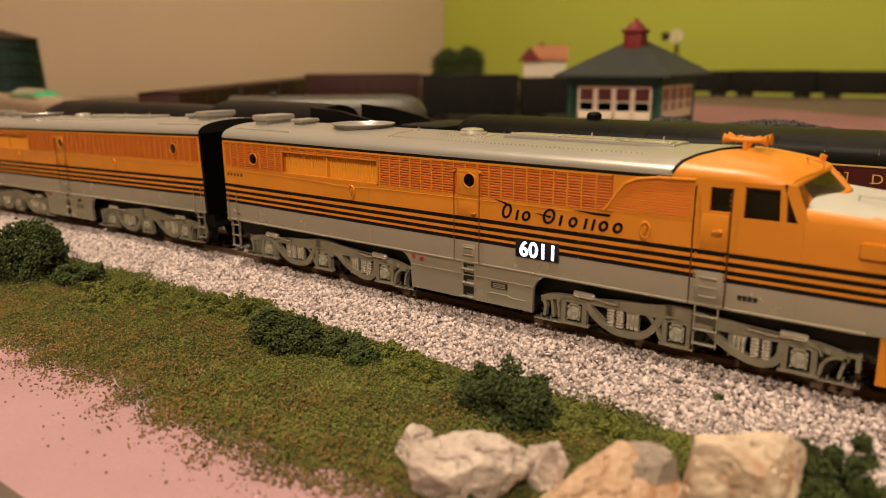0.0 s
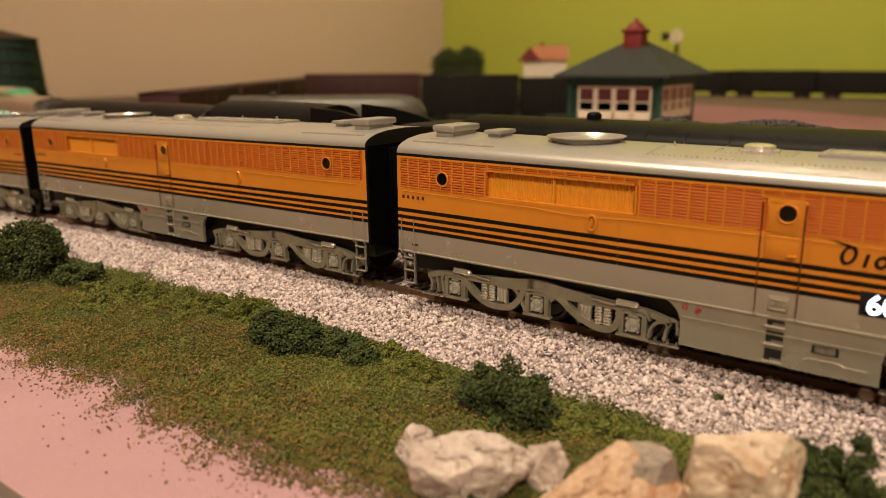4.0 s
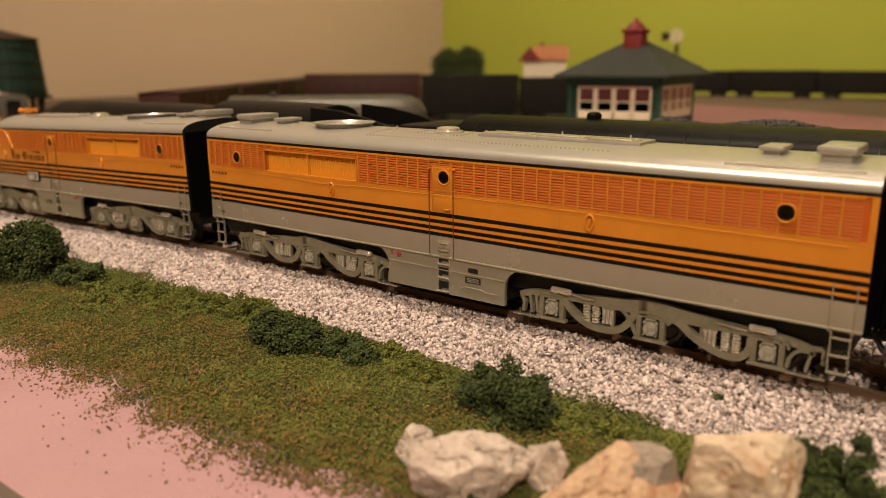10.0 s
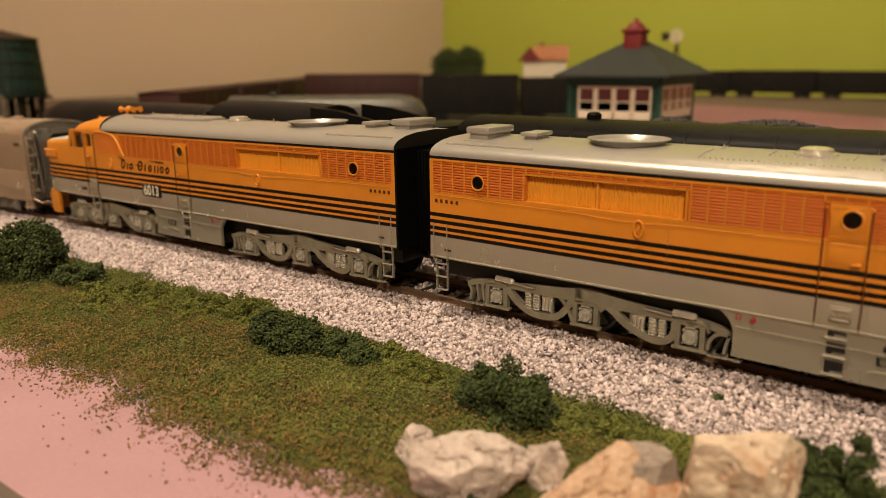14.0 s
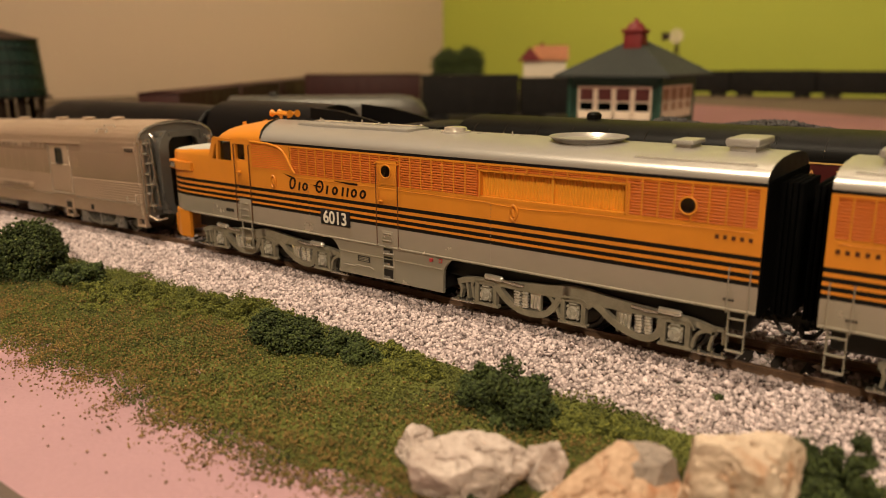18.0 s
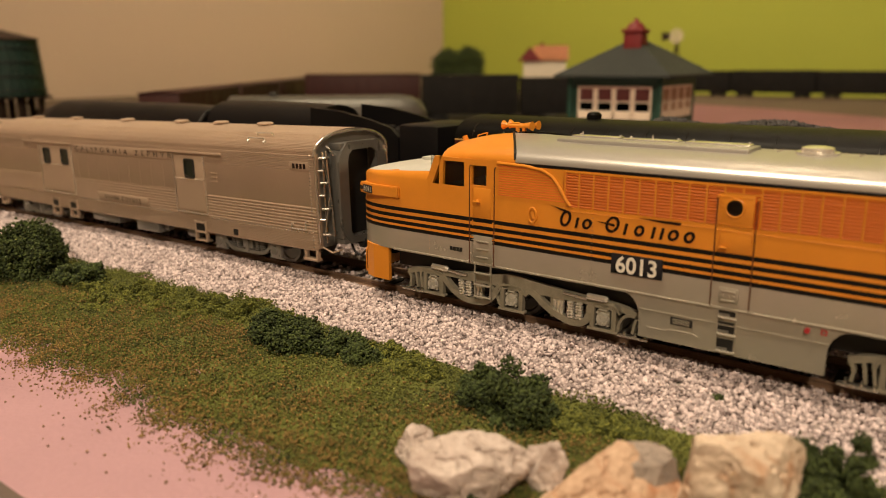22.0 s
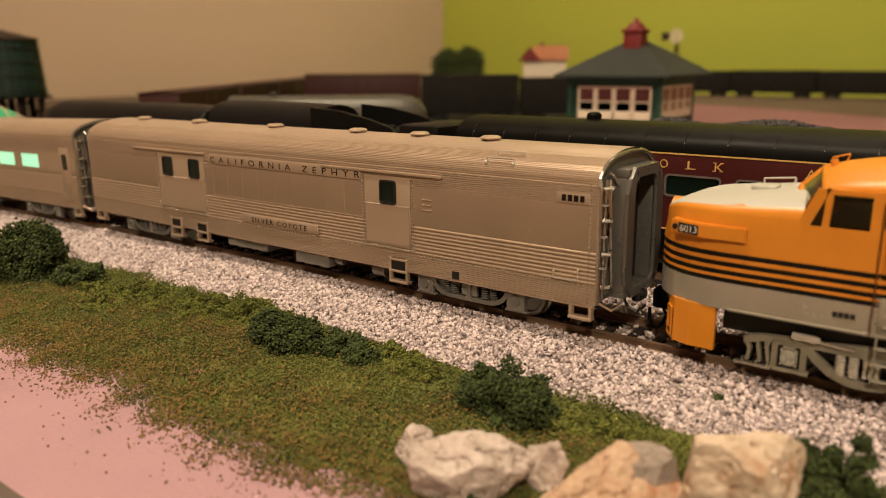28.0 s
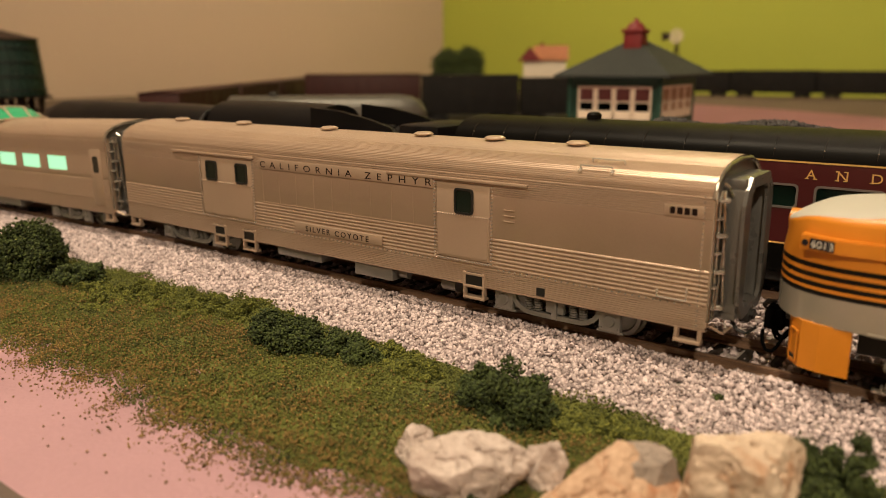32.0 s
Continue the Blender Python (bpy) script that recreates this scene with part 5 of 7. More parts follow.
    side_mount(m, 8.0, 28.3, -1, 18.45)
    o = again(m)
    side_mount(o, 45.4, 28.3, 1, 18.45)
    o = tiny_bars("stencil_mark", 4, 0.9, 1.1, DARK, e, 0.2)
    side_mount(o, 72.5, 17.2, -1, 18.45)
    o = tiny_bars("stencil_mark", 4, 0.9, 1.1, DARK, e, 0.2)
    side_mount(o, 77, 17.2, 1, 18.45)
    return e, wheels


LEAD, W_A = loco("orange and silver cab diesel locomotive with lit number board", True, "6011", True, 58.8, -60.0)
BOOST, W_B = loco("orange and silver cabless booster diesel locomotive", False, "", False, 61.0, -57.8)
TRAIL, W_C = loco("orange and silver cab diesel locomotive coupled backwards", True, "6013", False, 57.8, -61.0)


# ---- stainless passenger cars ----
GREENPANE = material("dark_green_window_pane", (0.003, 0.011, 0.008), 0.12, vary=0.3, scale=300)
def car_profile():
    """Half section of a fluted stainless car: fine flutes, broad flutes, a smooth band, fine flutes, a rounded roof."""
    h = [(15.0, 7.4), (17.2, 7.6)]
    z = 7.9
    while z < 13.4:
        h += [(17.5, z), (17.5, z + 0.36), (17.27, z + 0.46)]
        z += 0.56
    z = 13.8
    while z < 22.0:
        h += [(17.30, z), (17.62, z + 0.22), (17.68, z + 0.48), (17.62, z + 0.74), (17.30, z + 0.92)]
        z += 1.07
    h += [(17.5, 22.7), (17.5, 33.4)]
    z = 33.6
    while z < 38.6:
        h += [(17.55, z), (17.55, z + 0.34), (17.32, z + 0.44)]
        z += 0.55
    curve = [(17.45, 38.7), (17.15, 40.6), (16.4, 42.1), (15.0, 43.4), (12.9, 44.5), (10, 45.5), (6.5, 46.2), (3, 46.6), (0, 46.7)]
    along_, acc = [0.0], 0.0
    for a, b in zip(curve, curve[1:]):
        acc += math.hypot(b[0] - a[0], b[1] - a[1])
        along_.append(acc)
    ys, zs = [p[0] for p in curve], [p[1] for p in curve]
    roof, q = [], 0.0
    while q < acc - 0.3:
        for f, sunk in ((0.0, 0.0), (0.66, 0.0), (0.84, 0.17)):
            d = q + f * 0.55
            y, z = float(np.interp(d, along_, ys)), float(np.interp(d, along_, zs))
            k = 1 - sunk / math.hypot(y, z - 30) * (1.0 if q < 9 else 0.45)
            roof.append((y * k, 30 + (z - 30) * k))
        q += 0.55
    return h + roof + [(0, 46.7)]


def bogie2(parent, x):
    bm = B()
    box(bm, -5, 5, -11, 11, 5, 8, 0, 0.4)
    b = part("truck", bm, DARK, parent, at=(x, 0, 0))
    for s in (-1, 1):
        bm = B()
        ya, yb = sorted((s * 13.6, s * 15.0))
        prism(bm, [(-20.5, 7.9), (-19.4, 8.8), (-12, 8.6), (12, 8.6), (19.4, 8.8), (20.5, 7.9), (20.5, 6.9), (12.5, 6.9), (-12.5, 6.9), (-20.5, 6.9)], ya, yb)
        strap(bm, smooth_line([(-12.9, 7.4), (-11.8, 4.8), (-8.8, 3.0), (-4, 2.7), (4, 2.7), (8.8, 3.0), (11.8, 4.8), (12.9, 7.4)], 3), 1.3, *sorted((s * 14.4, s * 15.5)))
        for j in (-15.7, 15.7):
            box(bm, j - 2.9, j + 2.9, *sorted((s * 14.0, s * 15.7)), 2.2, 7.9, 0, 0.35)
            rod(bm, (j, s * 15.6, 5.0), (j, s * 16.3, 5.0), 1.7, 14, 0, 1.4)
            for q in (-2.2, 2.2):
                for z in (3.0, 7.0):
                    rod(bm, (j + q, s * 15.6, z), (j + q, s * 15.95, z), 0.3, 6)
            box(bm, j - 3.6, j + 3.6, *sorted((s * 14.2, s * 15.3)), 1.7, 2.3, 0, 0.15)
        for q in (-8.2, -5.4, 5.2, 8.0):
            for z in range(5):
                lathe(bm, [(0.7, 3.6 + z * 0.7), (1.15, 3.75 + z * 0.7), (1.15, 4.0 + z * 0.7), (0.7, 4.2 + z * 0.7)], 10, at=(q, s * 14.6, 0))
        box(bm, -2.8, 2.6, *sorted((s * 13.8, s * 15.2)), 3.6, 6.9, 0, 0.3)
        box(bm, -0.8, 0.8, *sorted((s * 14.6, s * 15.9)), 2.4, 8.2, 0, 0.2)
        part("side_frame", bm, STEELD, b, "dull grey passenger truck side frame")
    bm = B()
    for s in (-1, 1):
        lathe(bm, [(0.9, s * 5.8), (6.3, s * 5.9), (6.3, s * 6.7), (5.65, s * 6.9), (5.6, s * 9.0), (4.6, s * 9.1), (4.2, s * 8.5), (0.9, s * 8.4)], 22, axis="y")
    rod(bm, (0, -14, 0), (0, 14, 0), 0.9, 8)
    ws = part("wheelset", bm, STEELD, b, "dull metal wheels on an axle")
    out = []
    for k, j in enumerate((-15.7, 15.7)):
        o = ws if k == 0 else again(ws, None, b)
        o.location = (j * MM, 0, 4.8 * MM)
        out.append((o, j * MM, 4.8 * MM, 0.0056))
    return out


def vestibule(e, m, hl):
    """The end of a passenger car at x = m * hl: bulkhead, corner rails, gangway frame, steps, coupler."""
    x = m * hl
    bm = B()
    pts = [(-16.9, 8.5)] + [(-y, z) for y, z in ((16.9, 38.5), (16.5, 40.4), (15.5, 42.0), (12.4, 44.0), (8, 45.3), (0, 45.9))]
    full = pts + [(-y, z) for y, z in reversed(pts[:-1])]
    a, b = sorted((x - m * 1.2, x - m * 0.6))
    prism(bm, full, a, b, "x")
    part("bulkhead", bm, STEELD, e, "grey car end bulkhead", 0)
    for s in (-1, 1):
        bm = B()
        box(bm, *sorted((x - m * 1.6, x + m * 0.25)), *sorted((s * 15.2, s * 17.3)), 8.4, 39.5, 0, 0.4)
        part("corner_post", bm, STEEL, e, "stainless corner post")
    bm = B()
    hoop = [(y, z) for y, z in full]
    wire(bm, [(x, y * 1.02, z) for y, z in hoop[1:-1]], 0.55, 8)
    for y in (-16.8, -13.6, 13.6, 16.8):
        rod(bm, (x + m * 0.2, y, 10), (x + m * 0.2, y, 40), 0.4, 8)
    wire(bm, [(x + m * 0.4, -15.4, 13), (x + m * 1.2, -15.4, 13), (x + m * 1.2, -12.0, 27), (x + m * 1.2, -15.0, 40)], 0.22)
    for z in (18, 26, 34):
        wire(bm, [(x, -16, z), (x + m * 1.4, -14.8, z), (x, -13.2, z)], 0.35)
    part("end_hoop", bm, CHROME, e, "bright rim and corner grab rails")
    bm = B()
    lo_, hi_ = sorted((x - m * 0.8, x + m * 4.3))
    for s in (-1, 1):
        box(bm, lo_, hi_, *sorted((s * 8.4, s * 9.9)), 10.8, 40.0, 0, 0.3)
    box(bm, lo_, hi_, -9.6, 9.6, 40.0, 42.4, 0, 0.5)
    box(bm, lo_, hi_, -9.6, 9.6, 9.0, 10.8, 0, 0.3)
    part("gangway_tunnel", bm, DIAPH, e, "pale grey gangway tunnel", 30)
    bm = B()
    plate_o = [(-7.0, 9.0), (7.0, 9.0), (10.4, 13.0), (11.2, 16.0), (11.2, 36.5), (9.6, 40.0), (7.0, 42.6), (-7.0, 42.6), (-9.6, 40.0), (-11.2, 36.5), (-11.2, 16.0), (-10.4, 13.0)]
    plate_i = [(-5.4, 11.4), (5.4, 11.4), (6.6, 12.6), (7.0, 14.0), (7.0, 36.4), (6.4, 38.6), (4.6, 40.0), (-4.6, 40.0), (-6.4, 38.6), (-7.0, 36.4), (-7.0, 14.0), (-6.6, 12.6)]
    a, b = sorted((x + m * 4.2, x + m * 5.1))
    for k in range(12):
        q = (k + 1) % 12
        prism(bm, [plate_o[k], plate_o[q], plate_i[q], plate_i[k]], a, b, "x")
    bmesh.ops.remove_doubles(bm, verts=bm.verts, dist=0.001)
    part("gangway", bm, DIAPH, e, "pale grey gangway face plate", 30)
    for s in (-1, 1):
        for pts3, r in (([(x + m * 0.2, s * 11.8, 41.5), (x + m * 1.2, s * 11.2, 40.6), (x + m * 1.8, s * 10.2, 38.5)], 0.4), ([(x + m * 0.6, s * 12.6, 40.0), (x + m * 1.2, s * 12.2, 28.0), (x + m * 1.8, s * 11.6, 12.0)], 0.42)):
            bm = B()
            wire(bm, pts3, r)
            part("spring_rod", bm, CHROME, e, "bright spring rod of the gangway")
        for z in (13, 21.5, 30, 38):
            bm = B()
            rod(bm, (x + m * 0.2, s * 15.2, z), (x + m * 2.2, s * 13.8, z), 0.55, 8)
            rod(bm, (x + m * 2.0, s * 14.4, z), (x + m * 2.0, s * 12.8, z), 0.45, 8)
            part("bracket", bm, CHROME, e, "small bright bracket")
    bm = B()
    box(bm, *sorted((x - m * 1.5, x - m * 0.4)), -7.8, 7.8, 11, 41)
    part("end_door", bm, DARK, e, "dark end doorway", 0)
    for s in (-1, 1):
        bm = B()
        a, b = sorted((x - m * 7.2, x - m * 0.8))
        for q in (a, b - 0.9):
            box(bm, q, q + 0.9, *sorted((s * 15.8, s * 17.4)), 4.4, 8.2, 0, 0.15)
        box(bm, a, b, *sorted((s * 15.2, s * 17.8)), 4.2, 5.0, 0, 0.15)
        part("end_step", bm, STEEL, e, "bright corner footstep")
        bm = B()
        wire(bm, [(x + m * 0.5, s * 16, 9), (x + m * 3.0, s * 14, 7.0), (x + m * 3.5, s * 10, 7.4)], 0.3)
        part("uncoupling_lever", bm, STEEL, e, "thin bent uncoupling lever")
    bm = B()
    rod(bm, (x - m * 3, 0, 8.6), (x + m * 6.2, 0, 8.6), 1.4, 8)
    box(bm, *sorted((x + m * 3.0, x + m * 5.6)), -2.0, 2.0, 6.6, 8.9, 0, 0.5)
    wire(bm, [(x + m * 1, -4, 9.5), (x + m * 3.2, -4, 5.4), (x + m * 5.4, -3.4, 4.4), (x + m * 7.6, -3, 6.5)], 0.4)
    part("coupler", bm, DARK, e, "black coupler with a hose")


def shell(e, hl, label, windows=()):
    """The fluted shell, open at the given windows (x0, x1, z0, z1) of the smooth band."""
    prof, _ = both(car_profile(), [])
    bm = B()
    xs = sorted({-hl, hl, *[w[0] for w in windows], *[w[1] for w in windows]})
    zlow, zhigh = (windows[0][2], windows[0][3]) if windows else (None, None)
    pr = []
    for y, z in prof:
        pr.append((y, z))
    if windows:
        out = []
        for a, b in zip(pr, pr[1:]):
            out.append(a)
            if abs(a[0]) == 17.5 and abs(b[0]) == 17.5 and abs(a[1] - b[1]) > 5:
                zz = (zlow, zhigh) if a[1] < b[1] else (zhigh, zlow)
                out += [(a[0], q) for q in zz]
        out.append(pr[-1])
        pr = out
    rows = [[bm.verts.new((x, y, z)) for y, z in pr] for x in xs]
    for i in range(len(xs) - 1):
        mid = (xs[i] + xs[i + 1]) / 2
        inwin = any(w[0] < mid < w[1] for w in windows)
        for k in range(len(pr) - 1):
            zz = sorted((pr[k][1], pr[k + 1][1]))
            if inwin and abs(pr[k][0]) == 17.5 and zz == [zlow, zhigh]:
                continue
            bm.faces.new((rows[i][k], rows[i][k + 1], rows[i + 1][k + 1], rows[i + 1][k]))
    return part("shell", bm, STEEL, e, label, 50)


def baggage_car():
    hl = 119.5
    e = thing("baggage_car", "fluted stainless steel baggage car with roof vents", "train car", "cars of the passing train")
    shell(e, hl, "fluted stainless steel shell")
    for m in (-1, 1):
        vestibule(e, m, hl)
    wheels = bogie2(e, 79.5) + bogie2(e, -79.5)
    bm = B()
    box(bm, -114, 114, -14.5, 14.5, 7.6, 9.4)
    part("underframe", bm, DARK, e)
    bm = B()
    for s in (-1, 1):
        box(bm, 8, 24, s * 10, s * 16.5, 3.4, 8.0, 0, 0.5)
        rod(bm, (24.5, s * 13, 5.6), (28, s * 13, 5.6), 1.4, 10)
        rod(bm, (41.0, s * 12, 5.2), (46, s * 12, 5.2), 2.2, 12)
        box(bm, -30, -8, s * 8, s * 15.5, 4.0, 8.0, 0, 0.6)
    part("underfloor_box", bm, STEELD, e, "grey equipment boxes under the floor")
    # doors, each with its slab, frame rivets and windows
    for x0, x1, wins in ((42.6, 60.4, (52.0,)), (-66.6, -38.2, (-60.4, -43.6))):
        for s in (-1, 1):
            bm = B()
            box(bm, -(x1 - x0) / 2, (x1 - x0) / 2, -0.3, 0, 15.2, 36.0, 0, 0.1)
            w = x1 - x0
            box(bm, -w / 2 + 0.5, w / 2 - 0.5, -0.48, -0.3, 15.8, 27.4)
            d = part("door", bm, STEEL, e, "smooth stainless sliding door")
            d.location = ((x0 + x1) / 2 * MM, s * 17.6 * MM, 0)
            d.rotation_euler = (0, 0, 0 if s < 0 else math.pi)
            for wx in wins:
                bm = B()
                c = (wx - (x0 + x1) / 2) * (1 if s < 0 else -1)
                rim(bm, rounded(6.4, 7.2, 1.0, c, 31.4), rounded(5.2, 6.0, 0.7, c, 31.4), -0.75, -0.34)
                wf = part("window", bm, RUBBER, d, "dark window in a black rubber frame")
                bm = B()
                prism(bm, rounded(5.3, 6.1, 0.7, c, 31.4), -0.50, -0.40)
                part("pane", bm, GREENPANE, wf, "dark green glass", 0)
            n = 22
            for x_a, z_a, x_b, z_b, r in ((-w / 2, 14.6, w / 2, 14.6, 0.28), (-w / 2 - 0.8, 15, -w / 2 - 0.8, 36, 0.28), (w / 2 + 0.8, 15, w / 2 + 0.8, 36, 0.28), (-w / 2, 27.5, w / 2, 27.5, 0.18)):
                bm = B()
                for k in range(n):
                    f = k / (n - 1)
                    rod(bm, (x_a + (x_b - x_a) * f, -0.2, z_a + (z_b - z_a) * f), (x_a + (x_b - x_a) * f, -0.62, z_a + (z_b - z_a) * f), r, 6)
                tagged(part("rivet_line", bm, BRIGHT, d, "line of bright rivets"), kind="stuff")
    for s in (-1, 1):
        for a, b in ((24, 72), (-84, -37)):
            bm = B()
            box(bm, a, b, *sorted((s * 17.5, s * 18.3)), 36.9, 37.7, 0, 0.15)
            part("door_track", bm, STEEL, e, "narrow rail above a sliding door")
    for s in (-1, 1):
        bm = B()
        box(bm, -37.5, 37.5, -0.35, 0, 0, 3.4, 0, 0.1)
        b = part("letterboard", bm, STEEL, e, "plain letterboard with a train name")
        b.location, b.rotation_euler = (3.6 * MM, s * 17.6 * MM, 34.1 * MM), (0, 0, 0 if s < 0 else math.pi)
        lettering("lettering", "CALIFORNIA ZEPHYR", BROWNINK, b, (-37.0, -0.40, 0.55), 2.95, (90, 0, 0), spacing=2.0, width=74.0, depth=0.02, bold=0.0)
        bm = B()
        box(bm, -19.5, 19.5, -0.35, 0, 0, 3.0, 0, 0.1)
        b = part("name_plate", bm, STEEL, e, "small plate with a car name")
        b.location, b.rotation_euler = (2.0 * MM, s * 17.75 * MM, 14.6 * MM), (0, 0, 0 if s < 0 else math.pi)
        lettering("lettering", "SILVER COYOTE", BROWNINK, b, (-14.0, -0.40, 0.5), 2.5, (90, 0, 0), spacing=1.4, width=28.0, depth=0.02, bold=0.02)
        bm = B()
        box(bm, -4.6, 4.6, -0.3, 0, 0, 2.8, 0, 0.1)
        b = part("mark_plate", bm, STEEL, e, "small riveted plate with a stencilled mark")
        b.location, b.rotation_euler = (113.0 * s * -1 * MM, s * 17.6 * MM, 34.0 * MM), (0, 0, 0 if s < 0 else math.pi)
        bm = B()
        for k in range(4):
            box(bm, -3.2 + k * 1.7, -2.0 + k * 1.7, -0.36, -0.28, 0.6, 2.2)
        part("stencil_mark", bm, BROWNINK, b, "", 0)
    bm = B()
    for s in (-1, 1):
        for x in [-33.0 + k * 8.3 for k in range(9)]:
            box(bm, x, x + 0.16, s * 17.45, s * 17.58, 22.8, 33.4)
        box(bm, -34, 41.5, s * 17.45, s * 17.64, 22.5, 22.8)
    tagged(part("panel_seam", bm, STEEL, e), "thin pressed panel seams", kind="stuff")
    for s in (-1, 1):
        bm = B()
        for k in range(86):
            x = -33 + k * 1.75
            if not 41 < x < 62:
                rod(bm, (x, s * 17.45, 13.55), (x, s * 17.78, 13.55), 0.26, 6)
        tagged(part("rivet_line", bm, BRIGHT, e, "line of bright rivets along the sill"), kind="stuff")
        # end rivets, grab irons and the glinting handrail of the corner
        bm = B()
        for k in range(26):
            rod(bm, (-s * 117.6, s * 17.4, 9 + k * 1.2), (-s * 117.6, s * 17.85, 9 + k * 1.2), 0.22, 6)
        tagged(part("rivet_line", bm, BRIGHT, e, "line of bright rivets at the car corner"), kind="stuff")
        bm = B()
        wire(bm, [(-s * 108.0, s * 17.5, 16.2), (-s * 108.0, s * 18.3, 16.2), (-s * 108.0, s * 18.3, 14.6), (-s * 115.0, s * 18.3, 14.6), (-s * 115.0, s * 18.3, 17.4), (-s * 115.0, s * 17.5, 17.4)], 0.2)
        part("grab_rail", bm, BRIGHT, e, "bright wire grab rail near the corner")
        for z in (27.4, 28.9, 30.4):
            bm = B()
            wire(bm, [(65.0, s * 17.4, z), (65.0, s * 17.9, z), (68.0, s * 17.9, z), (68.0, s * 17.4, z)], 0.16)
            part("rung", bm, STEEL, e, "small stainless rung")
    for s in (-1, 1):
        for x in (55.2, -58.5, -42.0):
            bm = B()
            for q in (-3.6, 2.8):
                box(bm, x + q, x + q + 0.8, *sorted((s * 16.6, s * 17.9)), 3.9, 11.8, 0, 0.1)
            for z in (3.9, 7.2, 10.8):
                box(bm, x - 3.6, x + 3.6, *sorted((s * 15.6, s * 18.0)), z, z + 0.7, 0, 0.12)
            part("footstep", bm, STEEL, e, "stainless footstep below a door")
    # flush dark panels stand for the shade in the step openings
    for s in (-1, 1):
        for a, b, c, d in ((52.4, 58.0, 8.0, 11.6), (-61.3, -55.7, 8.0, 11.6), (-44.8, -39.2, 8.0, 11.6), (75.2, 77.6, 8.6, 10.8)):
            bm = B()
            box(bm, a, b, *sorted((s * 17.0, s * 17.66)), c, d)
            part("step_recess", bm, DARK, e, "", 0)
    for x in (77.5, 51.2, 25.0, -15.9, -61.3, -100.0):
        bm = B()
        lathe(bm, [(1.4, 46.0), (1.4, 47.0), (2.9, 47.05), (3.1, 47.4), (2.3, 47.9), (0.5, 48.0)], 22, at=(x, -1.5, 0))
        part("roof_vent", bm, STEEL, e, "small stainless mushroom roof vent")
    bm = B()
    for y, z, a in ((-15.7, 43.2, 86), (-13.3, 44.7, 88)):
        wire(bm, [(a, y, z - 0.6), (a, y - 0.5, z + 0.5), (a + 8.5, y - 0.5, z + 0.5), (a + 8.5, y, z - 0.6)], 0.22)
    rod(bm, (86, -15.9, 42.8), (86, -16.7, 42.2), 0.5, 8)
    rod(bm, (94.5, -15.9, 42.8), (94.5, -16.7, 42.2), 0.5, 8)
    part("roof_grab", bm, BRIGHT, e, "bright wire roof grabs")
    return e, wheels


BAGGAGE, W_D = baggage_car()


def dome_car(name, label, dome):
    hl = 148.0
    e = thing(name, label, "train car", "cars of the passing train")
    wins = [(x - 9.2, x + 9.2, 25.0, 31.2) for x in range(-114, 110, 27)]
    shell(e, hl, "fluted stainless steel shell with lit windows", wins)
    for m in (-1, 1):
        vestibule(e, m, hl)
    wheels = bogie2(e, 104) + bogie2(e, -104)
    bm = B()
    box(bm, -142, 142, -14.5, 14.5, 7.6, 9.4)
    part("underframe", bm, DARK, e)
    bm = B()
    for s in (-1, 1):
        box(bm, -60, 50, s * 9, s * 16, 3.6, 8, 0, 0.6)
    part("underfloor_box", bm, STEELD, e, "grey equipment boxes under the floor")
    bm = B()
    box(bm, -9.3, 9.3, -0.15, 0.15, -3.2, 3.2)
    pane = part("lit_pane", bm, WINGLOW, e, "window glowing pale green", 0)
    k = 0
    for w in wins:
        for s in (-1, 1):
            o = pane if k == 0 else again(pane)
            o.location = ((w[0] + w[1]) / 2 * MM, s * 17.2 * MM, 28 * MM)
            k += 1
    for s in (-1, 1):
        bm = B()
        box(bm, 134, 143, *sorted((s * 17.45, s * 17.75)), 11, 35, 0, 0.1)
        d = part("vestibule_door", bm, STEEL, e, "stainless vestibule door")
        bm = B()
        prism(bm, rounded(4.6, 7.0, 0.8, 138.5, 28.5), s * 17.7, s * 17.85)
        part("pane", bm, GREENPANE, d, "dark green glass", 0)
    if dome:
        a, b = -56, 26
        bm = B()
        prof = [(-12.5, 46.0), (-12.2, 48.8), (-10.0, 51.2), (-5, 52.6), (0, 53.0), (5, 52.6), (10.0, 51.2), (12.2, 48.8), (12.5, 46.0)]
        inner = [(y * 0.93, 46 + (z - 46) * 0.93) for y, z in prof]
        loft(bm, [[(a - 4, y * 0.9, 46 + (z - 46) * 0.1) for y, z in inner], [(a + 6, y, z) for y, z in inner], [(b - 6, y, z) for y, z in inner], [(b + 4, y * 0.9, 46 + (z - 46) * 0.1) for y, z in inner]], [0] * 8, True)
        part("dome_glass", bm, glow("green_lit_dome_glass", (0.02, 0.30, 0.13), 0.22), e, "green glowing dome glass", 50)
        bm = B()
        for x in [a - 4, *range(a + 6, b - 5, 12), b + 4]:
            k = 0.1 if x in (a - 4, b + 4) else 1.0
            wire(bm, [(x, y, 46 + (z - 46) * k) for y, z in prof], 0.7, 8)
        for i in (1, 3, 5, 7):
            wire(bm, [(a - 4, prof[i][0] * 0.9, 46.3), (a + 6, *prof[i]), (b - 6, *prof[i]), (b + 4, prof[i][0] * 0.9, 46.3)], 0.6, 8)
        part("dome_frame", bm, STEEL, e, "stainless dome ribs")
    return e, wheels


DOME, W_E = dome_car("dome_car", "fluted stainless dome car with green lit windows", True)
TAIL, W_T = dome_car("observation_car", "fluted stainless car with green lit windows on the far curve", True)


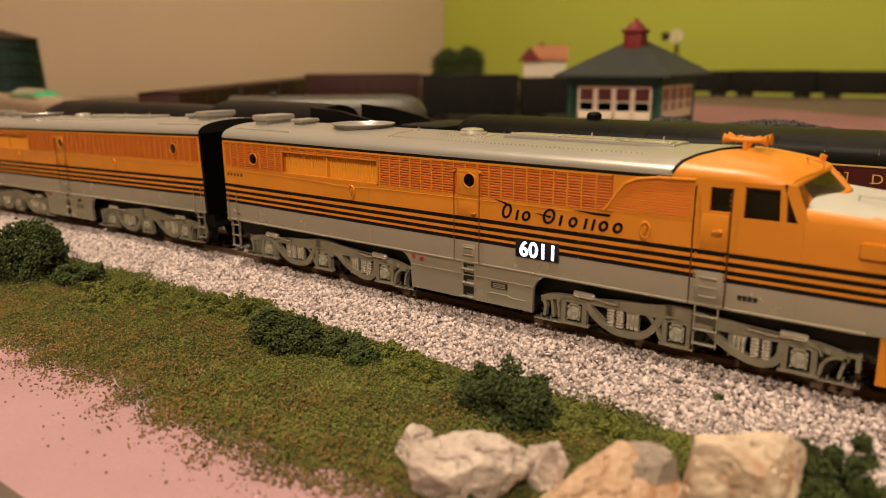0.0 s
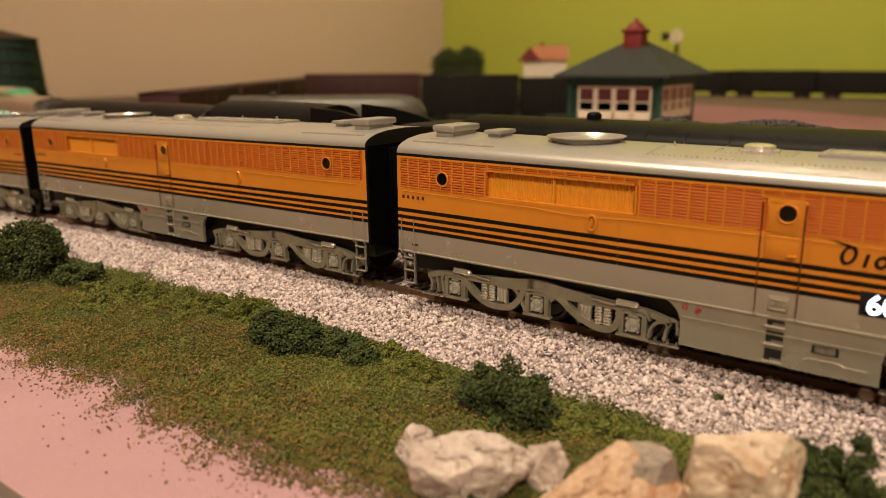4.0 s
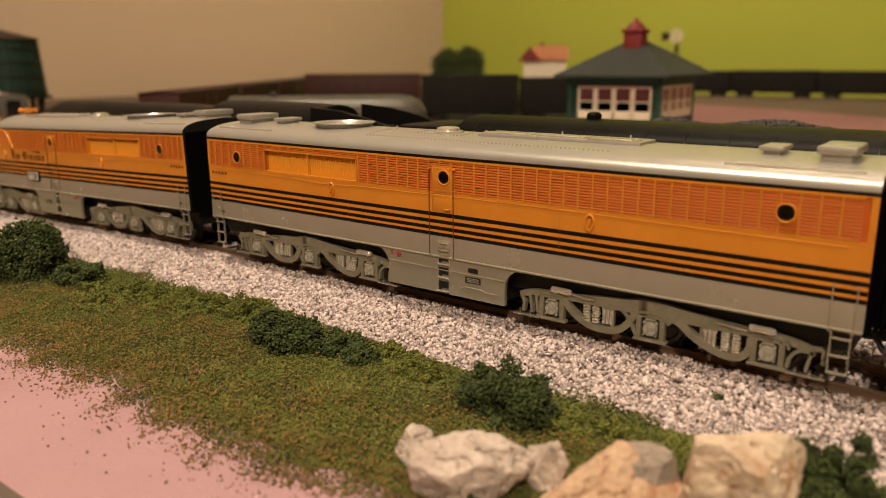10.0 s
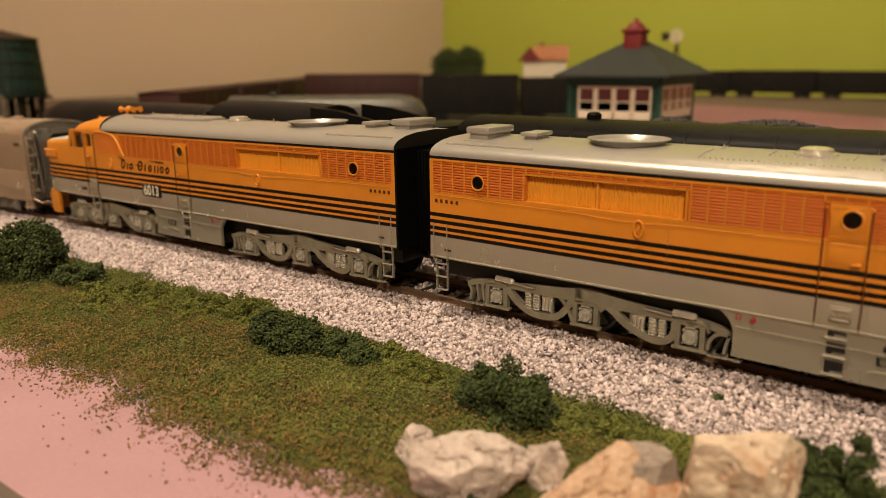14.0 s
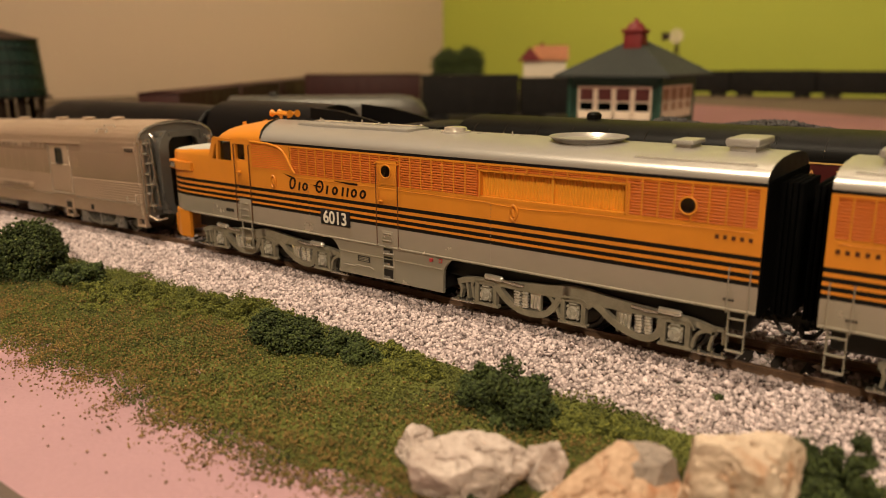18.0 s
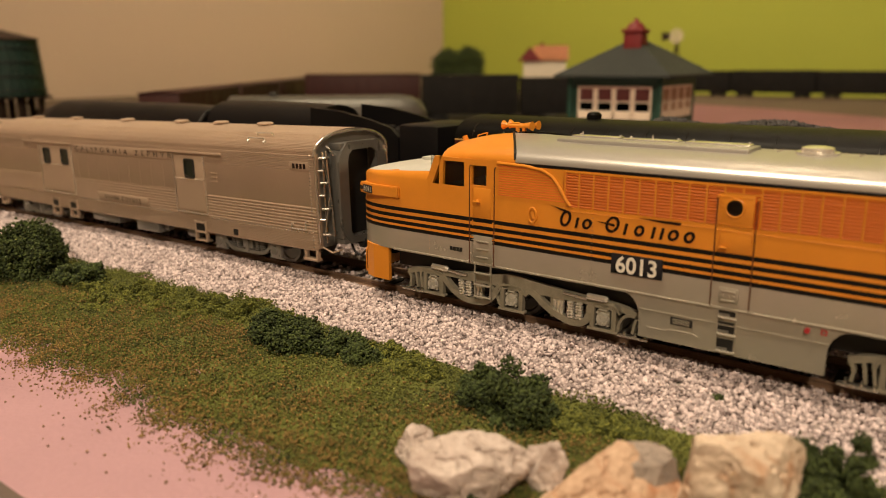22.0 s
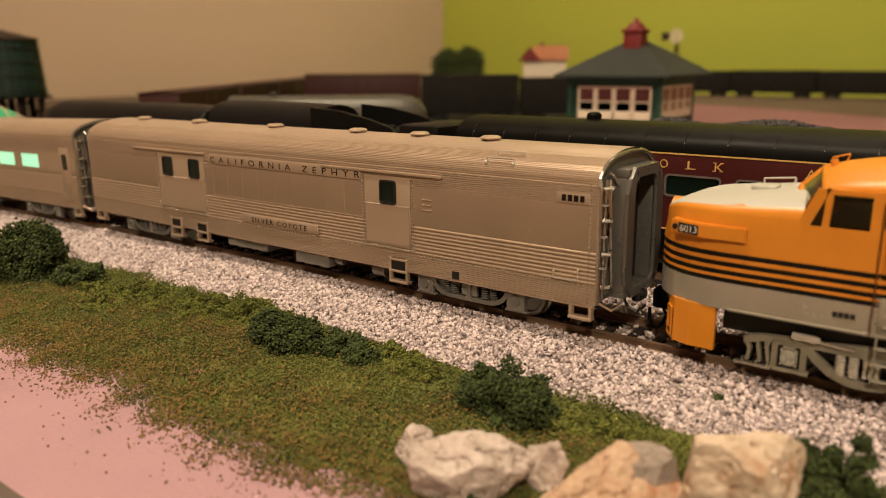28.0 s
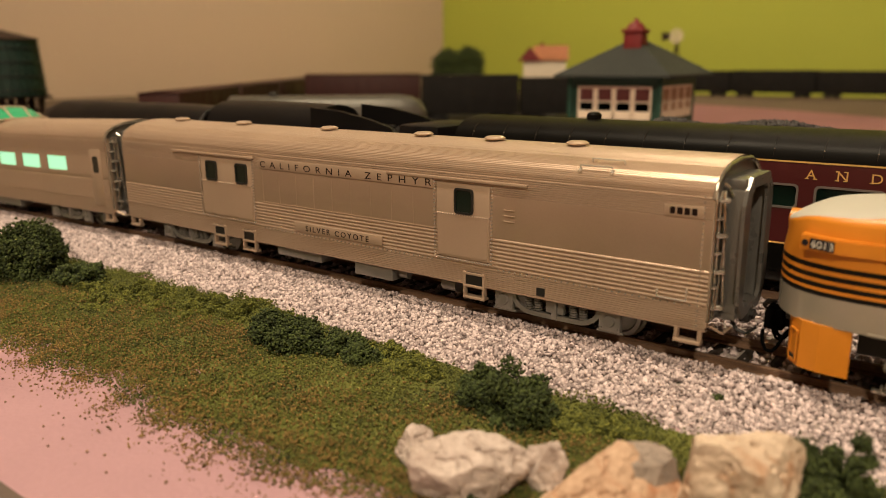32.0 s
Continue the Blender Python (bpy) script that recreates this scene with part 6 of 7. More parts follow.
# ---- parked on the back track: a maroon passenger car and a black streamlined engine with its tender ----
DARKGLOSS = material("glossy_black_beading", (0.010, 0.010, 0.010), 0.10, vary=0.1, spec=0.9)


def maroon_car():
    hl = 148
    e = thing("passenger_car", "parked maroon passenger car with black roof and gold stripes", "train car", at=Matrix.Translation((-0.1695 + hl * MM, 0.064, 0)))
    half = [(16.8, 8.0), (17.5, 9.0), (17.5, 16.6), (17.5, 27.2), (17.5, 33.8), (17.5, 40.2), (17.45, 40.9), (17.2, 42.2), (16.4, 43.8), (15.0, 45.3), (12.8, 46.6), (9.6, 47.7), (5, 48.4), (0, 48.7)]
    pts, pm = both(half, [1, 1, 0, 0, 0, 1, 1, 1, 1, 1, 1, 1, 1])
    wins = [(-hl + 17.2 + k * 21.7, -hl + 34.2 + k * 21.7) for k in range(12)]
    xs = sorted({-hl, hl, *[a for a, _ in wins], *[b for _, b in wins]})
    bm = B()
    rows = [[bm.verts.new((x, y, z)) for y, z in pts] for x in xs]
    for i in range(len(xs) - 1):
        mid = (xs[i] + xs[i + 1]) / 2
        hole = any(a < mid < b for a, b in wins)
        for k in range(len(pts) - 1):
            zz = sorted((pts[k][1], pts[k + 1][1]))
            if hole and zz == [27.2, 33.8]:
                continue
            bm.faces.new((rows[i][k], rows[i][k + 1], rows[i + 1][k + 1], rows[i + 1][k])).material_index = pm[k]
    for r in (rows[0], rows[-1]):
        bm.faces.new(r)
    part("shell", bm, [MAROON, ROOFBLK], e, "maroon sides under a satin black roof", 40)
    bm = B()
    for s in (-1, 1):
        for z in (40.2, 16.4):
            box(bm, -hl, hl, s * 17.45, s * 17.62, z, z + 0.45)
    part("stripe", bm, GOLD, e, "thin gold stripes", 0)
    for i, (a, b) in enumerate(wins):
        for s in (-1, 1):
            bm = B()
            w = (b - a) / 2
            rim(bm, rounded(2 * w + 0.6, 7.2, 1.3, 0, 3.3), rounded(2 * w - 0.6, 6.0, 1.0, 0, 3.3), -0.2, 0.3)
            for a_ in (-1, 1):
                for c_ in (0, 1):
                    prism(bm, [(a_ * w, 6.6 * c_), (a_ * (w - 1.4), 6.6 * c_), (a_ * w, 1.4 + 3.8 * c_)], 0.05, 0.3, "y", 1)
            f = part("window", bm, [STEELD, MAROON], e, "wide window in a thin metal frame", 0)
            f.location, f.rotation_euler = ((a + b) / 2 * MM, s * 17.45 * MM, 27.2 * MM), (0, 0, 0 if s < 0 else math.pi)
            bm = B()
            box(bm, -w, w, 0.4, 0.6, 0, 6.6)
            part("pane", bm, GREENPANE, f, "dark green glass", 0)
    bm = B()
    box(bm, -hl + 1, hl - 1, -12, 12, 10, 38)
    part("interior", bm, DARK, e, "dark interior", 0)
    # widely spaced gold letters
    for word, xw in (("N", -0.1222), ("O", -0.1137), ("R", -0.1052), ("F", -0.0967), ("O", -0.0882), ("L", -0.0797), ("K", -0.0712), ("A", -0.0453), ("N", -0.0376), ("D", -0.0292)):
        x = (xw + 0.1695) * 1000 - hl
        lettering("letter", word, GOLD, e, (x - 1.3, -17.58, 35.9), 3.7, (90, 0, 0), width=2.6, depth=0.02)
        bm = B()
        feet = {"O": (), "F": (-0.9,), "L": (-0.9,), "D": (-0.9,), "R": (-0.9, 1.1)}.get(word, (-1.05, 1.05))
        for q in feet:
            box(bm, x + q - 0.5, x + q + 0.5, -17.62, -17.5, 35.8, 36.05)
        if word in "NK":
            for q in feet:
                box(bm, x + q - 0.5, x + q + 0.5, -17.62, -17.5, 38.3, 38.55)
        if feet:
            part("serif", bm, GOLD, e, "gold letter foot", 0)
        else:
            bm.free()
    bm = B()
    for k in range(22):
        x = -hl + 8 + k * 13.2
        wire(bm, [(x, -17.3, 41.9), (x, -16.8, 43.4), (x, -15.4, 45.2), (x, -13.2, 46.6)], 0.14)
    part("roof_seam", bm, DARKGLOSS, e)
    # metal beads added where the roof seams would glint
    for k in range(22):
        bm = B()
        x = -hl + 8 + k * 13.2
        lathe(bm, [(0.28, 0.0), (0.22, 0.25), (0.08, 0.34)], 8, at=(x, -16.45, 43.6))
        part("roof_stud", bm, CHROME, e, "small bright bead in place of a seam glint")
    bm = B()
    lathe(bm, [(2.6, 48), (2.6, 50.2), (1.8, 51.0), (0.4, 51.2)], 14, at=((-0.1211 + 0.1695) * 1000 - hl, 0, 0))
    part("roof_vent", bm, ROOFBLK, e, "black roof vent")
    for m in (-1, 1):
        bm = B()
        a, b = sorted((m * hl, m * (hl + 5)))
        box(bm, a, b, -10, 10, 10, 42, 0, 0.8)
        part("gangway", bm, DARK, e, "black gangway")
    bogie2(e, -110)
    bogie2(e, 110)
    bm = B()
    box(bm, -80, 80, -14, 14, 4, 9, 0, 0.6)
    part("underfloor_box", bm, DARK, e)
    return e


maroon_car()


def streamliner():
    """The black engine and tender: smooth shells with a sunk coal bunker."""
    def shell_secs(xs, top, w=17.0, base=12.0):
        out = []
        for x, t, k in xs:
            out.append([(x, y * k, base + (z - base) * t) for y, z in [(-w, base), (-w, 30), (-w * 0.98, 38), (-w * 0.88, 44), (-w * 0.66, 48.3), (-w * 0.35, 50.4), (0, top), (w * 0.35, 50.4), (w * 0.66, 48.3), (w * 0.88, 44), (w * 0.98, 38), (w, 30), (w, base)]])
        return out
    t = thing("tender", "parked black streamlined tender with an open coal bunker", "tender", at=Matrix.Translation((-0.250, 0.064, -0.0005)) @ Matrix.Rotation(0.0, 4, "Z"))
    bm = B()
    loft(bm, shell_secs([(-74, 1.0, 1.0), (-40, 1.005, 1.0), (-8, 1.0, 1.0), (2, 0.99, 1.0)], 51.2), [0] * 12, True)
    part("shell", bm, STREAMBLK, t, "satin black rounded shell", 45)
    bm = B()
    for s in (-1, 1):
        prism(bm, [(2.05, 12), (2.05, 50.4), (20, 49.2), (36, 46.5), (48, 43.5), (52, 40), (52, 12)], s * 15.2, s * 17.0)
    box(bm, 2.05, 70, -17, 17, 12.0, 14)
    box(bm, 52, 72, -17, 17, 12, 45.2, 0, 1.5)
    part("bunker_side", bm, STREAMBLK, t, "sloping black bunker sides", 30)
    bm = B()
    box(bm, 2.1, 52, -15.1, 15.1, 14, 38)
    part("bunker_floor", bm, DARK, t)
    r = np.random.default_rng(8)
    n = 700
    p = np.stack([r.uniform(0.004, 0.051, n), r.uniform(-0.0145, 0.0145, n), 0.038 + r.uniform(0, 0.003, n)], 1)
    coal = soup("coal", crumbs(p, r.uniform(0.0008, 0.0018, n), OCT_V, 0.4), OCT_F, COALBLK)
    coal.parent = t
    tagged(coal, "lumps of coal", kind="stuff")
    bogie2(t, -45)
    bogie2(t, 45)
    e = thing("steam_engine", "parked black streamlined steam engine with a smooth boiler casing", "locomotive", at=Matrix.Translation((-0.4295, 0.0665, -0.004)) @ Matrix.Rotation(radians(-0.6), 4, "Z"))
    bm = B()
    loft(bm, shell_secs([(-88, 0.35, 0.35), (-84, 0.72, 0.7), (-76, 0.92, 0.9), (-60, 1.0, 1.0), (0, 1.01, 1.0), (60, 1.02, 1.0), (97, 1.0, 1.0)], 50.6), [0] * 12, True)
    part("casing", bm, STREAMBLK, e, "satin black boiler casing", 45)
    bm = B()
    for s in (-1, 1):
        box(bm, -70, 96, s * 16.8, s * 18.2, 10, 24, 0, 0.5)
    part("skirt", bm, STREAMBLK, e)
    bm = B()
    wire(bm, [(96.8, y * 1.01, z) for y, z in [(-17, 30), (-16.6, 38), (-15, 44), (-11.2, 48.3), (-6, 50.4), (0, 51), (6, 50.4), (11.2, 48.3), (15, 44), (16.6, 38), (17, 30)]], 0.9, 8)
    part("cab_rim", bm, DARK, e, "black cab rear rim")
    bogie2(e, -55)
    bogie2(e, 20)
    bogie2(e, 70)


streamliner()


# ---- the yard behind ----
def along(a, b, z=0.0):
    """A pose at the middle of the line from a to b, with x along it."""
    return Matrix.Translation(((a[0] + b[0]) / 2, (a[1] + b[1]) / 2, z)) @ Matrix.Rotation(math.atan2(b[1] - a[1], b[0] - a[0]), 4, "Z")


def yard_track(a, b, top):
    """A plain length of track from a to b in metres whose rail tops stand at top."""
    m = along(a, b, top)
    e = thing("yard_track", "length of dark yard track on a low bed", "track", "tracks in the yard", at=m)
    n = (Vector(b) - Vector(a)).length * 500
    bm = B()
    h = (-0.009 - top) * 1000
    prism(bm, [(-17, h - 0.3), (17, h - 0.3), (14, -2.2), (-14, -2.2)], -n, n, "x")
    part("bed", bm, TIE, e, "dark ballast bed", 0)
    for y in (-8.25, 8.25):
        bm = B()
        box(bm, -n, n, y - 0.5, y + 0.5, -2.3, 0)
        part("rail", bm, RAILM, e, "", 0)

def freight_truck(e, x):
    bm = B()
    for s in (-1, 1):
        prism(bm, [(-12, 5.6), (-10, 8.2), (10, 8.2), (12, 5.6), (8, 4.4), (3, 2.6), (-3, 2.6), (-8, 4.4)], s * 11.5, s * 13.2)
        for j in (-9.5, 9.5):
            lathe(bm, [(0.8, s * 8.4), (5.2, s * 8.5), (5.2, s * 10.6), (4.4, s * 10.7), (0.8, s * 10.6)], 16, at=(j, 0, 5.2), axis="y")
    box(bm, -2, 2, -12, 12, 5, 8)
    part("truck", bm, DARK, e, "black freight truck")


def boxcar(name, label, m, length, height, mat, roofmat, ribs=0, load=False, group="cars in the yard"):
    e = thing(name, label, "freight car", group, at=m)
    hl = length / 2
    bm = B()
    if load:
        for s in (-1, 1):
            box(bm, -hl, hl, s * 15.2, s * 16.4, 9, height)
        for x in (-hl, hl - 1.2):
            box(bm, x, x + 1.2, -15.2, 15.2, 9, height)
        box(bm, -hl, hl, -15.2, 15.2, 9, 11)
    else:
        box(bm, -hl, hl, -16.4, 16.4, 9, height, 0, 0.5)
    b = part("body", bm, mat, e)
    if not load:
        bm = B()
        prism(bm, [(-16.9, height), (16.9, height), (16.9, height + 0.8), (0, height + 2.6), (-16.9, height + 0.8)], -hl - 0.6, hl + 0.6, "x")
        part("roof", bm, roofmat, e)
        bm = B()
        box(bm, -9, 9, -17.0, -16.4, 10, height - 2, 0, 0.2)
        part("door", bm, mat, e)
    if ribs:
        bm = B()
        box(bm, -0.7, 0.7, -0.9, 0, 9.5, height - 0.5, 0, 0.15)
        r = part("rib", bm, mat, e)
        k = 0
        for i in range(ribs):
            for s in (-1, 1):
                o = r if k == 0 else again(r)
                k += 1
                o.location = ((-hl + (i + 0.5) * length / ribs) * MM, s * 16.4 * MM, 0)
                o.rotation_euler = (0, 0, 0 if s < 0 else math.pi)
    freight_truck(e, -hl * 0.68)
    freight_truck(e, hl * 0.68)
    ts_ = [c for c in e.children if c.name.startswith("truck")]
    ts_[0].location.x, ts_[1].location.x = -hl * 0.68 * MM, hl * 0.68 * MM
    return e


# a line of red-brown cars leading away
yard_track((-0.545, 0.158), (-1.02, 0.805), -0.0062)
yard_track((-0.545, 0.195), (-0.372, 0.3255), -0.0005)
yard_track((-0.762, 0.515), (-0.43, 0.769), -0.0062)
yard_track((-0.70, 1.47), (0.22, 1.47), -0.004)
yard_track((-0.40, 0.102), (-1.55, 0.297), -0.0062)
A0, A1 = Vector((-0.548, 0.163)), Vector((-0.985, 0.757))
for k in range(4):
    a, b = A0.lerp(A1, k / 4 + 0.008), A0.lerp(A1, (k + 1) / 4 - 0.008)
    boxcar("freight_car", "red-brown freight car standing in a yard line", along(a, b, -0.0062), (b - a).length * 1000, 52.0, REDBROWN, REDBROWN, 10)


def silver_engine():
    m = along((-0.518, 0.2155), (-0.391, 0.3115), -0.0005)
    e = thing("diesel_engine", "parked dull silver streamlined engine with a rounded nose", "locomotive", at=m)
    sec = [(-16.5, 10), (-16.5, 38), (-15.5, 43), (-12, 46.5), (-6, 48.6), (0, 49), (6, 48.6), (12, 46.5), (15.5, 43), (16.5, 38), (16.5, 10)]
    bm = B()
    secs = [[(x, y * k, 10 + (z - 10) * t) for y, z in sec] for x, k, t in ((-82, 1, 0.86), (40, 1, 0.87), (56, 0.98, 0.87), (66, 0.93, 0.83), (72, 0.84, 0.75), (76, 0.62, 0.62), (78, 0.3, 0.48))]
    loft(bm, secs, [0] * 10, True)
    part("shell", bm, material("tarnished_silver_shell", (0.085, 0.082, 0.07), 0.42, 0.35, vary=0.25, scale=60), e, "dull silver rounded shell", 45)
    bm = B()
    box(bm, -50, -44, -5, 5, 42, 46.5, 0, 0.8)
    part("roof_stack", bm, DARK, e)
    for x in (-50, 45):
        freight_truck(e, x)
        e.children[-1].location.x = x * MM


silver_engine()
boxcar("boxcar", "red-brown boxcar standing in the yard", along((-0.755, 0.5205), (-0.640, 0.6045), -0.0062), 148, 59, REDBROWN, REDBROWN, 8)
boxcar("hopper_car", "dark grey freight car in the yard", along((-0.637, 0.607), (-0.536, 0.685), -0.0062), 126, 57, COALBLK, COALBLK, 6)
boxcar("hopper_car", "dark grey freight car in the yard", along((-0.534, 0.687), (-0.445, 0.757), -0.0062), 112, 53, COALBLK, COALBLK, 8)
for k in range(5):
    x0 = -0.66 + k * 0.165
    boxcar("hopper_car", "dark freight car standing along the far wall", along((x0, 1.47), (x0 + 0.163, 1.47), -0.004), 162, 50 + (k % 2), COALBLK, COALBLK, 9)


def coal_gondola():
    e = boxcar("gondola", "open dark freight car heaped with grey coal", Matrix.Translation((-0.0885, 0.127, -0.009)), 64, 50.0, COALBLK, COALBLK, 7, True)
    r = np.random.default_rng(3)
    n = 4200
    p = np.stack([r.uniform(-0.0325, 0.0325, n), r.uniform(-0.0148, 0.0148, n), np.zeros(n)], 1)
    p[:, 2] = 0.0505 + 0.0025 * np.cos(p[:, 1] / 0.0148 * 1.4) + r.uniform(-0.0012, 0.0006, n) + 0.0012 * np.sin(p[:, 0] * 130)
    ob = soup("coal_load", crumbs(p, r.uniform(0.0004, 0.0011, n), OCT_V, 0.4), OCT_F, material("grey_coal", (0.012, 0.011, 0.012), 0.5, vary=0.5, other=(0.05, 0.045, 0.05), island=1.0))
    ob.parent = e
    tagged(ob, "heaped grey coal lumps", kind="stuff")
    bm = B()
    box(bm, -31.5, 31.5, -15, 15, 11, 49.6)
    part("load_bed", bm, COALBLK, e)


coal_gondola()


# ---- the small station ----
def station():
    e = thing("station_building", "small green model station with cream windows and a hipped roof", "station", at=Matrix.Translation((-0.232, 0.402, -0.009)) @ Matrix.Rotation(radians(2.0), 4, "Z"))
    L1, L2, H = 73.0, 92.0, 66.5
    bm = B()
    t = 2.0
    fz0, fz1 = 31.5, 58.0
    # front wall (along -x from the corner) open at the window band, then the other three
    for y in (0, L2 - t):
        box(bm, -L1, 0, y, y + t, 0, fz0)
        box(bm, -L1, 0, y, y + t, fz1, H)
        box(bm, -L1, -L1 + 4, y, y + t, fz0, fz1)
        box(bm, -5, 0, y, y + t, fz0, fz1)
    for x in (-t, -L1):
        box(bm, x, x + t, t, L2 - t, 0, fz0)
        box(bm, x, x + t, t, L2 - t, fz1, H)
        box(bm, x, x + t, t, 9, fz0, fz1)
        box(bm, x, x + t, L2 - 9, L2 - t, fz0, fz1)
    part("wall", bm, STATIONG, e, "dark green boarded walls", 0)
    bm = B()
    box(bm, -L1 + 3, -3, 3, L2 - 3, 0.5, 31)
    box(bm, -L1 + 12, -12, 40, 46, 31, H - 2)
    part("interior", bm, WOODB, e, "dark brown interior", 0)
    # windows: four bays in front, four tall panels on the side
    def bay(w, h, red):
        bm = B()
        for x in (-w / 2, w / 2 - 2.0):
            box(bm, x, x + 2.0, -0.9, 1.2, 0, h, 0, 0.15)
        for z, q in ((0, 6.5), (h - 2.0, 2.0), (h * 0.5, 1.3)):
            box(bm, -w / 2, w / 2, -0.9, 1.0, z, z + q, 0, 0.15)
        f = part("window", bm, CREAM, e, "cream window frame with dark panes", 20)
        bm = B()
        box(bm, -w / 2 + 1.5, w / 2 - 1.5, 0.4, 0.7, 3.0, h - 1.5)
        part("pane", bm, GLASSD, f, "dark glass", 0)
        if red:
            bm = B()
            box(bm, -w / 2 + 2.1, w / 2 - 2.1, -0.2, 0.2, h * 0.56, h - 2)
            part("blind", bm, BLIND, f, "short red blind", 0)
        else:
            bm = B()
            box(bm, -w / 2 + 2.1, w / 2 - 2.1, -0.5, 0.2, 1, h - 1)
            part("shutter", bm, SHUTTER, f, "closed brown shutter", 0)
        return f
    w = (L1 - 9) / 4
    for k in range(4):
        f = bay(w, fz1 - fz0, True)
        f.location = ((-L1 + 4 + (k + 0.5) * w) * MM, 0.4 * MM, fz0 * MM)
    w2 = (L2 - 18) / 4
    for k in range(4):
        f = bay(w2, fz1 - fz0, False)
        f.location, f.rotation_euler = (-0.4 * MM, (9 + (k + 0.5) * w2) * MM, fz0 * MM), (0, 0, math.pi / 2)
    bm = B()
    ov = 12.5
    base = [(-L1 - ov, -ov), (ov, -ov), (ov, L2 + ov), (-L1 - ov, L2 + ov)]
    cx, cy = -L1 / 2, L2 / 2
    lo_ = [bm.verts.new((x, y, H - 1.5)) for x, y in base]
    ed = [bm.verts.new((x, y, H + 0.3)) for x, y in base]
    hi_ = [bm.verts.new((cx + a * 3, cy + b * 8, H + 29)) for a, b in ((-1, -1), (1, -1), (1, 1), (-1, 1))]
    bm.faces.new(lo_)
    bm.faces.new(hi_)
    for k in range(4):
        bm.faces.new((lo_[k], lo_[(k + 1) % 4], ed[(k + 1) % 4], ed[k]))
        bm.faces.new((ed[k], ed[(k + 1) % 4], hi_[(k + 1) % 4], hi_[k]))
    part("roof", bm, ROOFG, e, "grey-green hipped shingle roof", 0)
    bm = B()
    x, y = cx + 3, cy - 14
    box(bm, x - 7.5, x + 7.5, y - 7.5, y + 7.5, H + 15, H + 35, 0, 0.5)
    box(bm, x - 9, x + 9, y - 9, y + 9, H + 34, H + 37, 0, 0.5)
    lathe(bm, [(8.5, H + 37), (6, H + 41), (2.5, H + 43), (1.5, H + 45.5), (0.3, H + 46)], 10, at=(x, y, 0))
    part("chimney", bm, BRICKRED, e, "red chimney with a pointed cap", 30)
    for x in (-L1 - 4, 0.2):
        bm = B()
        box(bm, x, x + 3.6, -3.5, -0.5, 0, H, 0, 0.3)
        part("corner_post", bm, STATIONG, e, "green corner post")


station()


# ---- water tower, small house, tree, windmill ----
def water_tower():
    e = thing("water_tower", "dark green wooden water tank on a brown timber stand", "water tower", at=Matrix.Translation((-0.968, 0.236, -0.0239)))
    bm = B()
    lathe(bm, [(37.4, 58.2), (34.2, 121.6)], 28)
    tank = part("tank", bm, DARK, e, "dark green staved tank", 0)
    n = 28
    bm = B()
    half_ = math.pi / n * 0.93
    vs = []
    for r0, z in ((40.5, 58), (36.5, 122)):
        for q, ang in ((0, -half_), (0, half_), (-2.4, half_), (-2.4, -half_)):
            vs.append(bm.verts.new(((r0 + q) * math.cos(ang), (r0 + q) * math.sin(ang), z)))
    for f in ((0, 1, 5, 4), (1, 2, 6, 5), (2, 3, 7, 6), (3, 0, 4, 7), (0, 3, 2, 1), (4, 5, 6, 7)):
        bm.faces.new([vs[i] for i in f])
    stave = part("stave", bm, TANKG, tank, "", 0)
    for k in range(n):
        o = stave if k == 0 else again(stave)
        o.rotation_euler = (0, 0, 2 * math.pi * k / n)
    bm = B()
    for z, r in ((64, 40.6), (80, 39.6), (96, 38.6), (112, 37.6)):
        lathe(bm, [(r, z - 0.8), (r + 0.5, z - 0.6), (r + 0.5, z + 0.6), (r, z + 0.8)], 32)
    part("hoop", bm, DARK, tank, "dark iron hoops")
    bm = B()
    lathe(bm, [(38.5, 121.5), (38.5, 123), (20, 128), (6, 131.5), (0.5, 133)], 24)
    part("lid", bm, WOODB, e, "brown low conical roof", 40)
    bm = B()
    box(bm, -3, 3, -3, 3, 15, 54, 0, 0.3)
    post = part("post", bm, WOODB, e, "brown timber post")
    for k, (x, y) in enumerate([(x, y) for x in (-24, 0, 24) for y in (-24, 0, 24)]):
        o = post if k == 0 else again(post)
        o.location = (x * MM, y * MM, 0)
    bm = B()
    for y in (-30, -15, 0, 15, 30):
        box(bm, -36, 36, y - 2.5, y + 2.5, 54, 58)
    for s in (-1, 1):
        rod(bm, (-26, s * 27.5, 18), (26, s * 27.5, 52), 1.5, 6)
        rod(bm, (26, s * 27.5, 18), (-26, s * 27.5, 52), 1.5, 6)
    part("brace", bm, WOODB, e, "brown beams and braces")


water_tower()


def house():
    e = thing("house", "small white house with an orange tiled roof", "house", at=Matrix.Translation((-0.590, 0.830, -0.0055)) @ Matrix.Rotation(radians(30), 4, "Z"))
    bm = B()
    box(bm, -22, 40, -16, 16, 0, 77)
    part("wall", bm, CREAM, e, "white walls", 0)
    bm = B()
    prism(bm, [(-20, 76.5), (20, 76.5), (0, 98)], -8, 44, "x")
    part("roof", bm, TERRACOTTA, e, "orange tiled roof", 0)
    bm = B()
    prism(bm, [(-30, 75.5), (4, 75.5), (-13, 96)], -20, 10, "y")
    part("gable", bm, BRICKRED, e, "red gable roof", 0)
    bm = B()
    box(bm, 2, 7, 2, 8, 84, 102)
    part("chimney", bm, BRICKRED, e, "red chimney")


house()


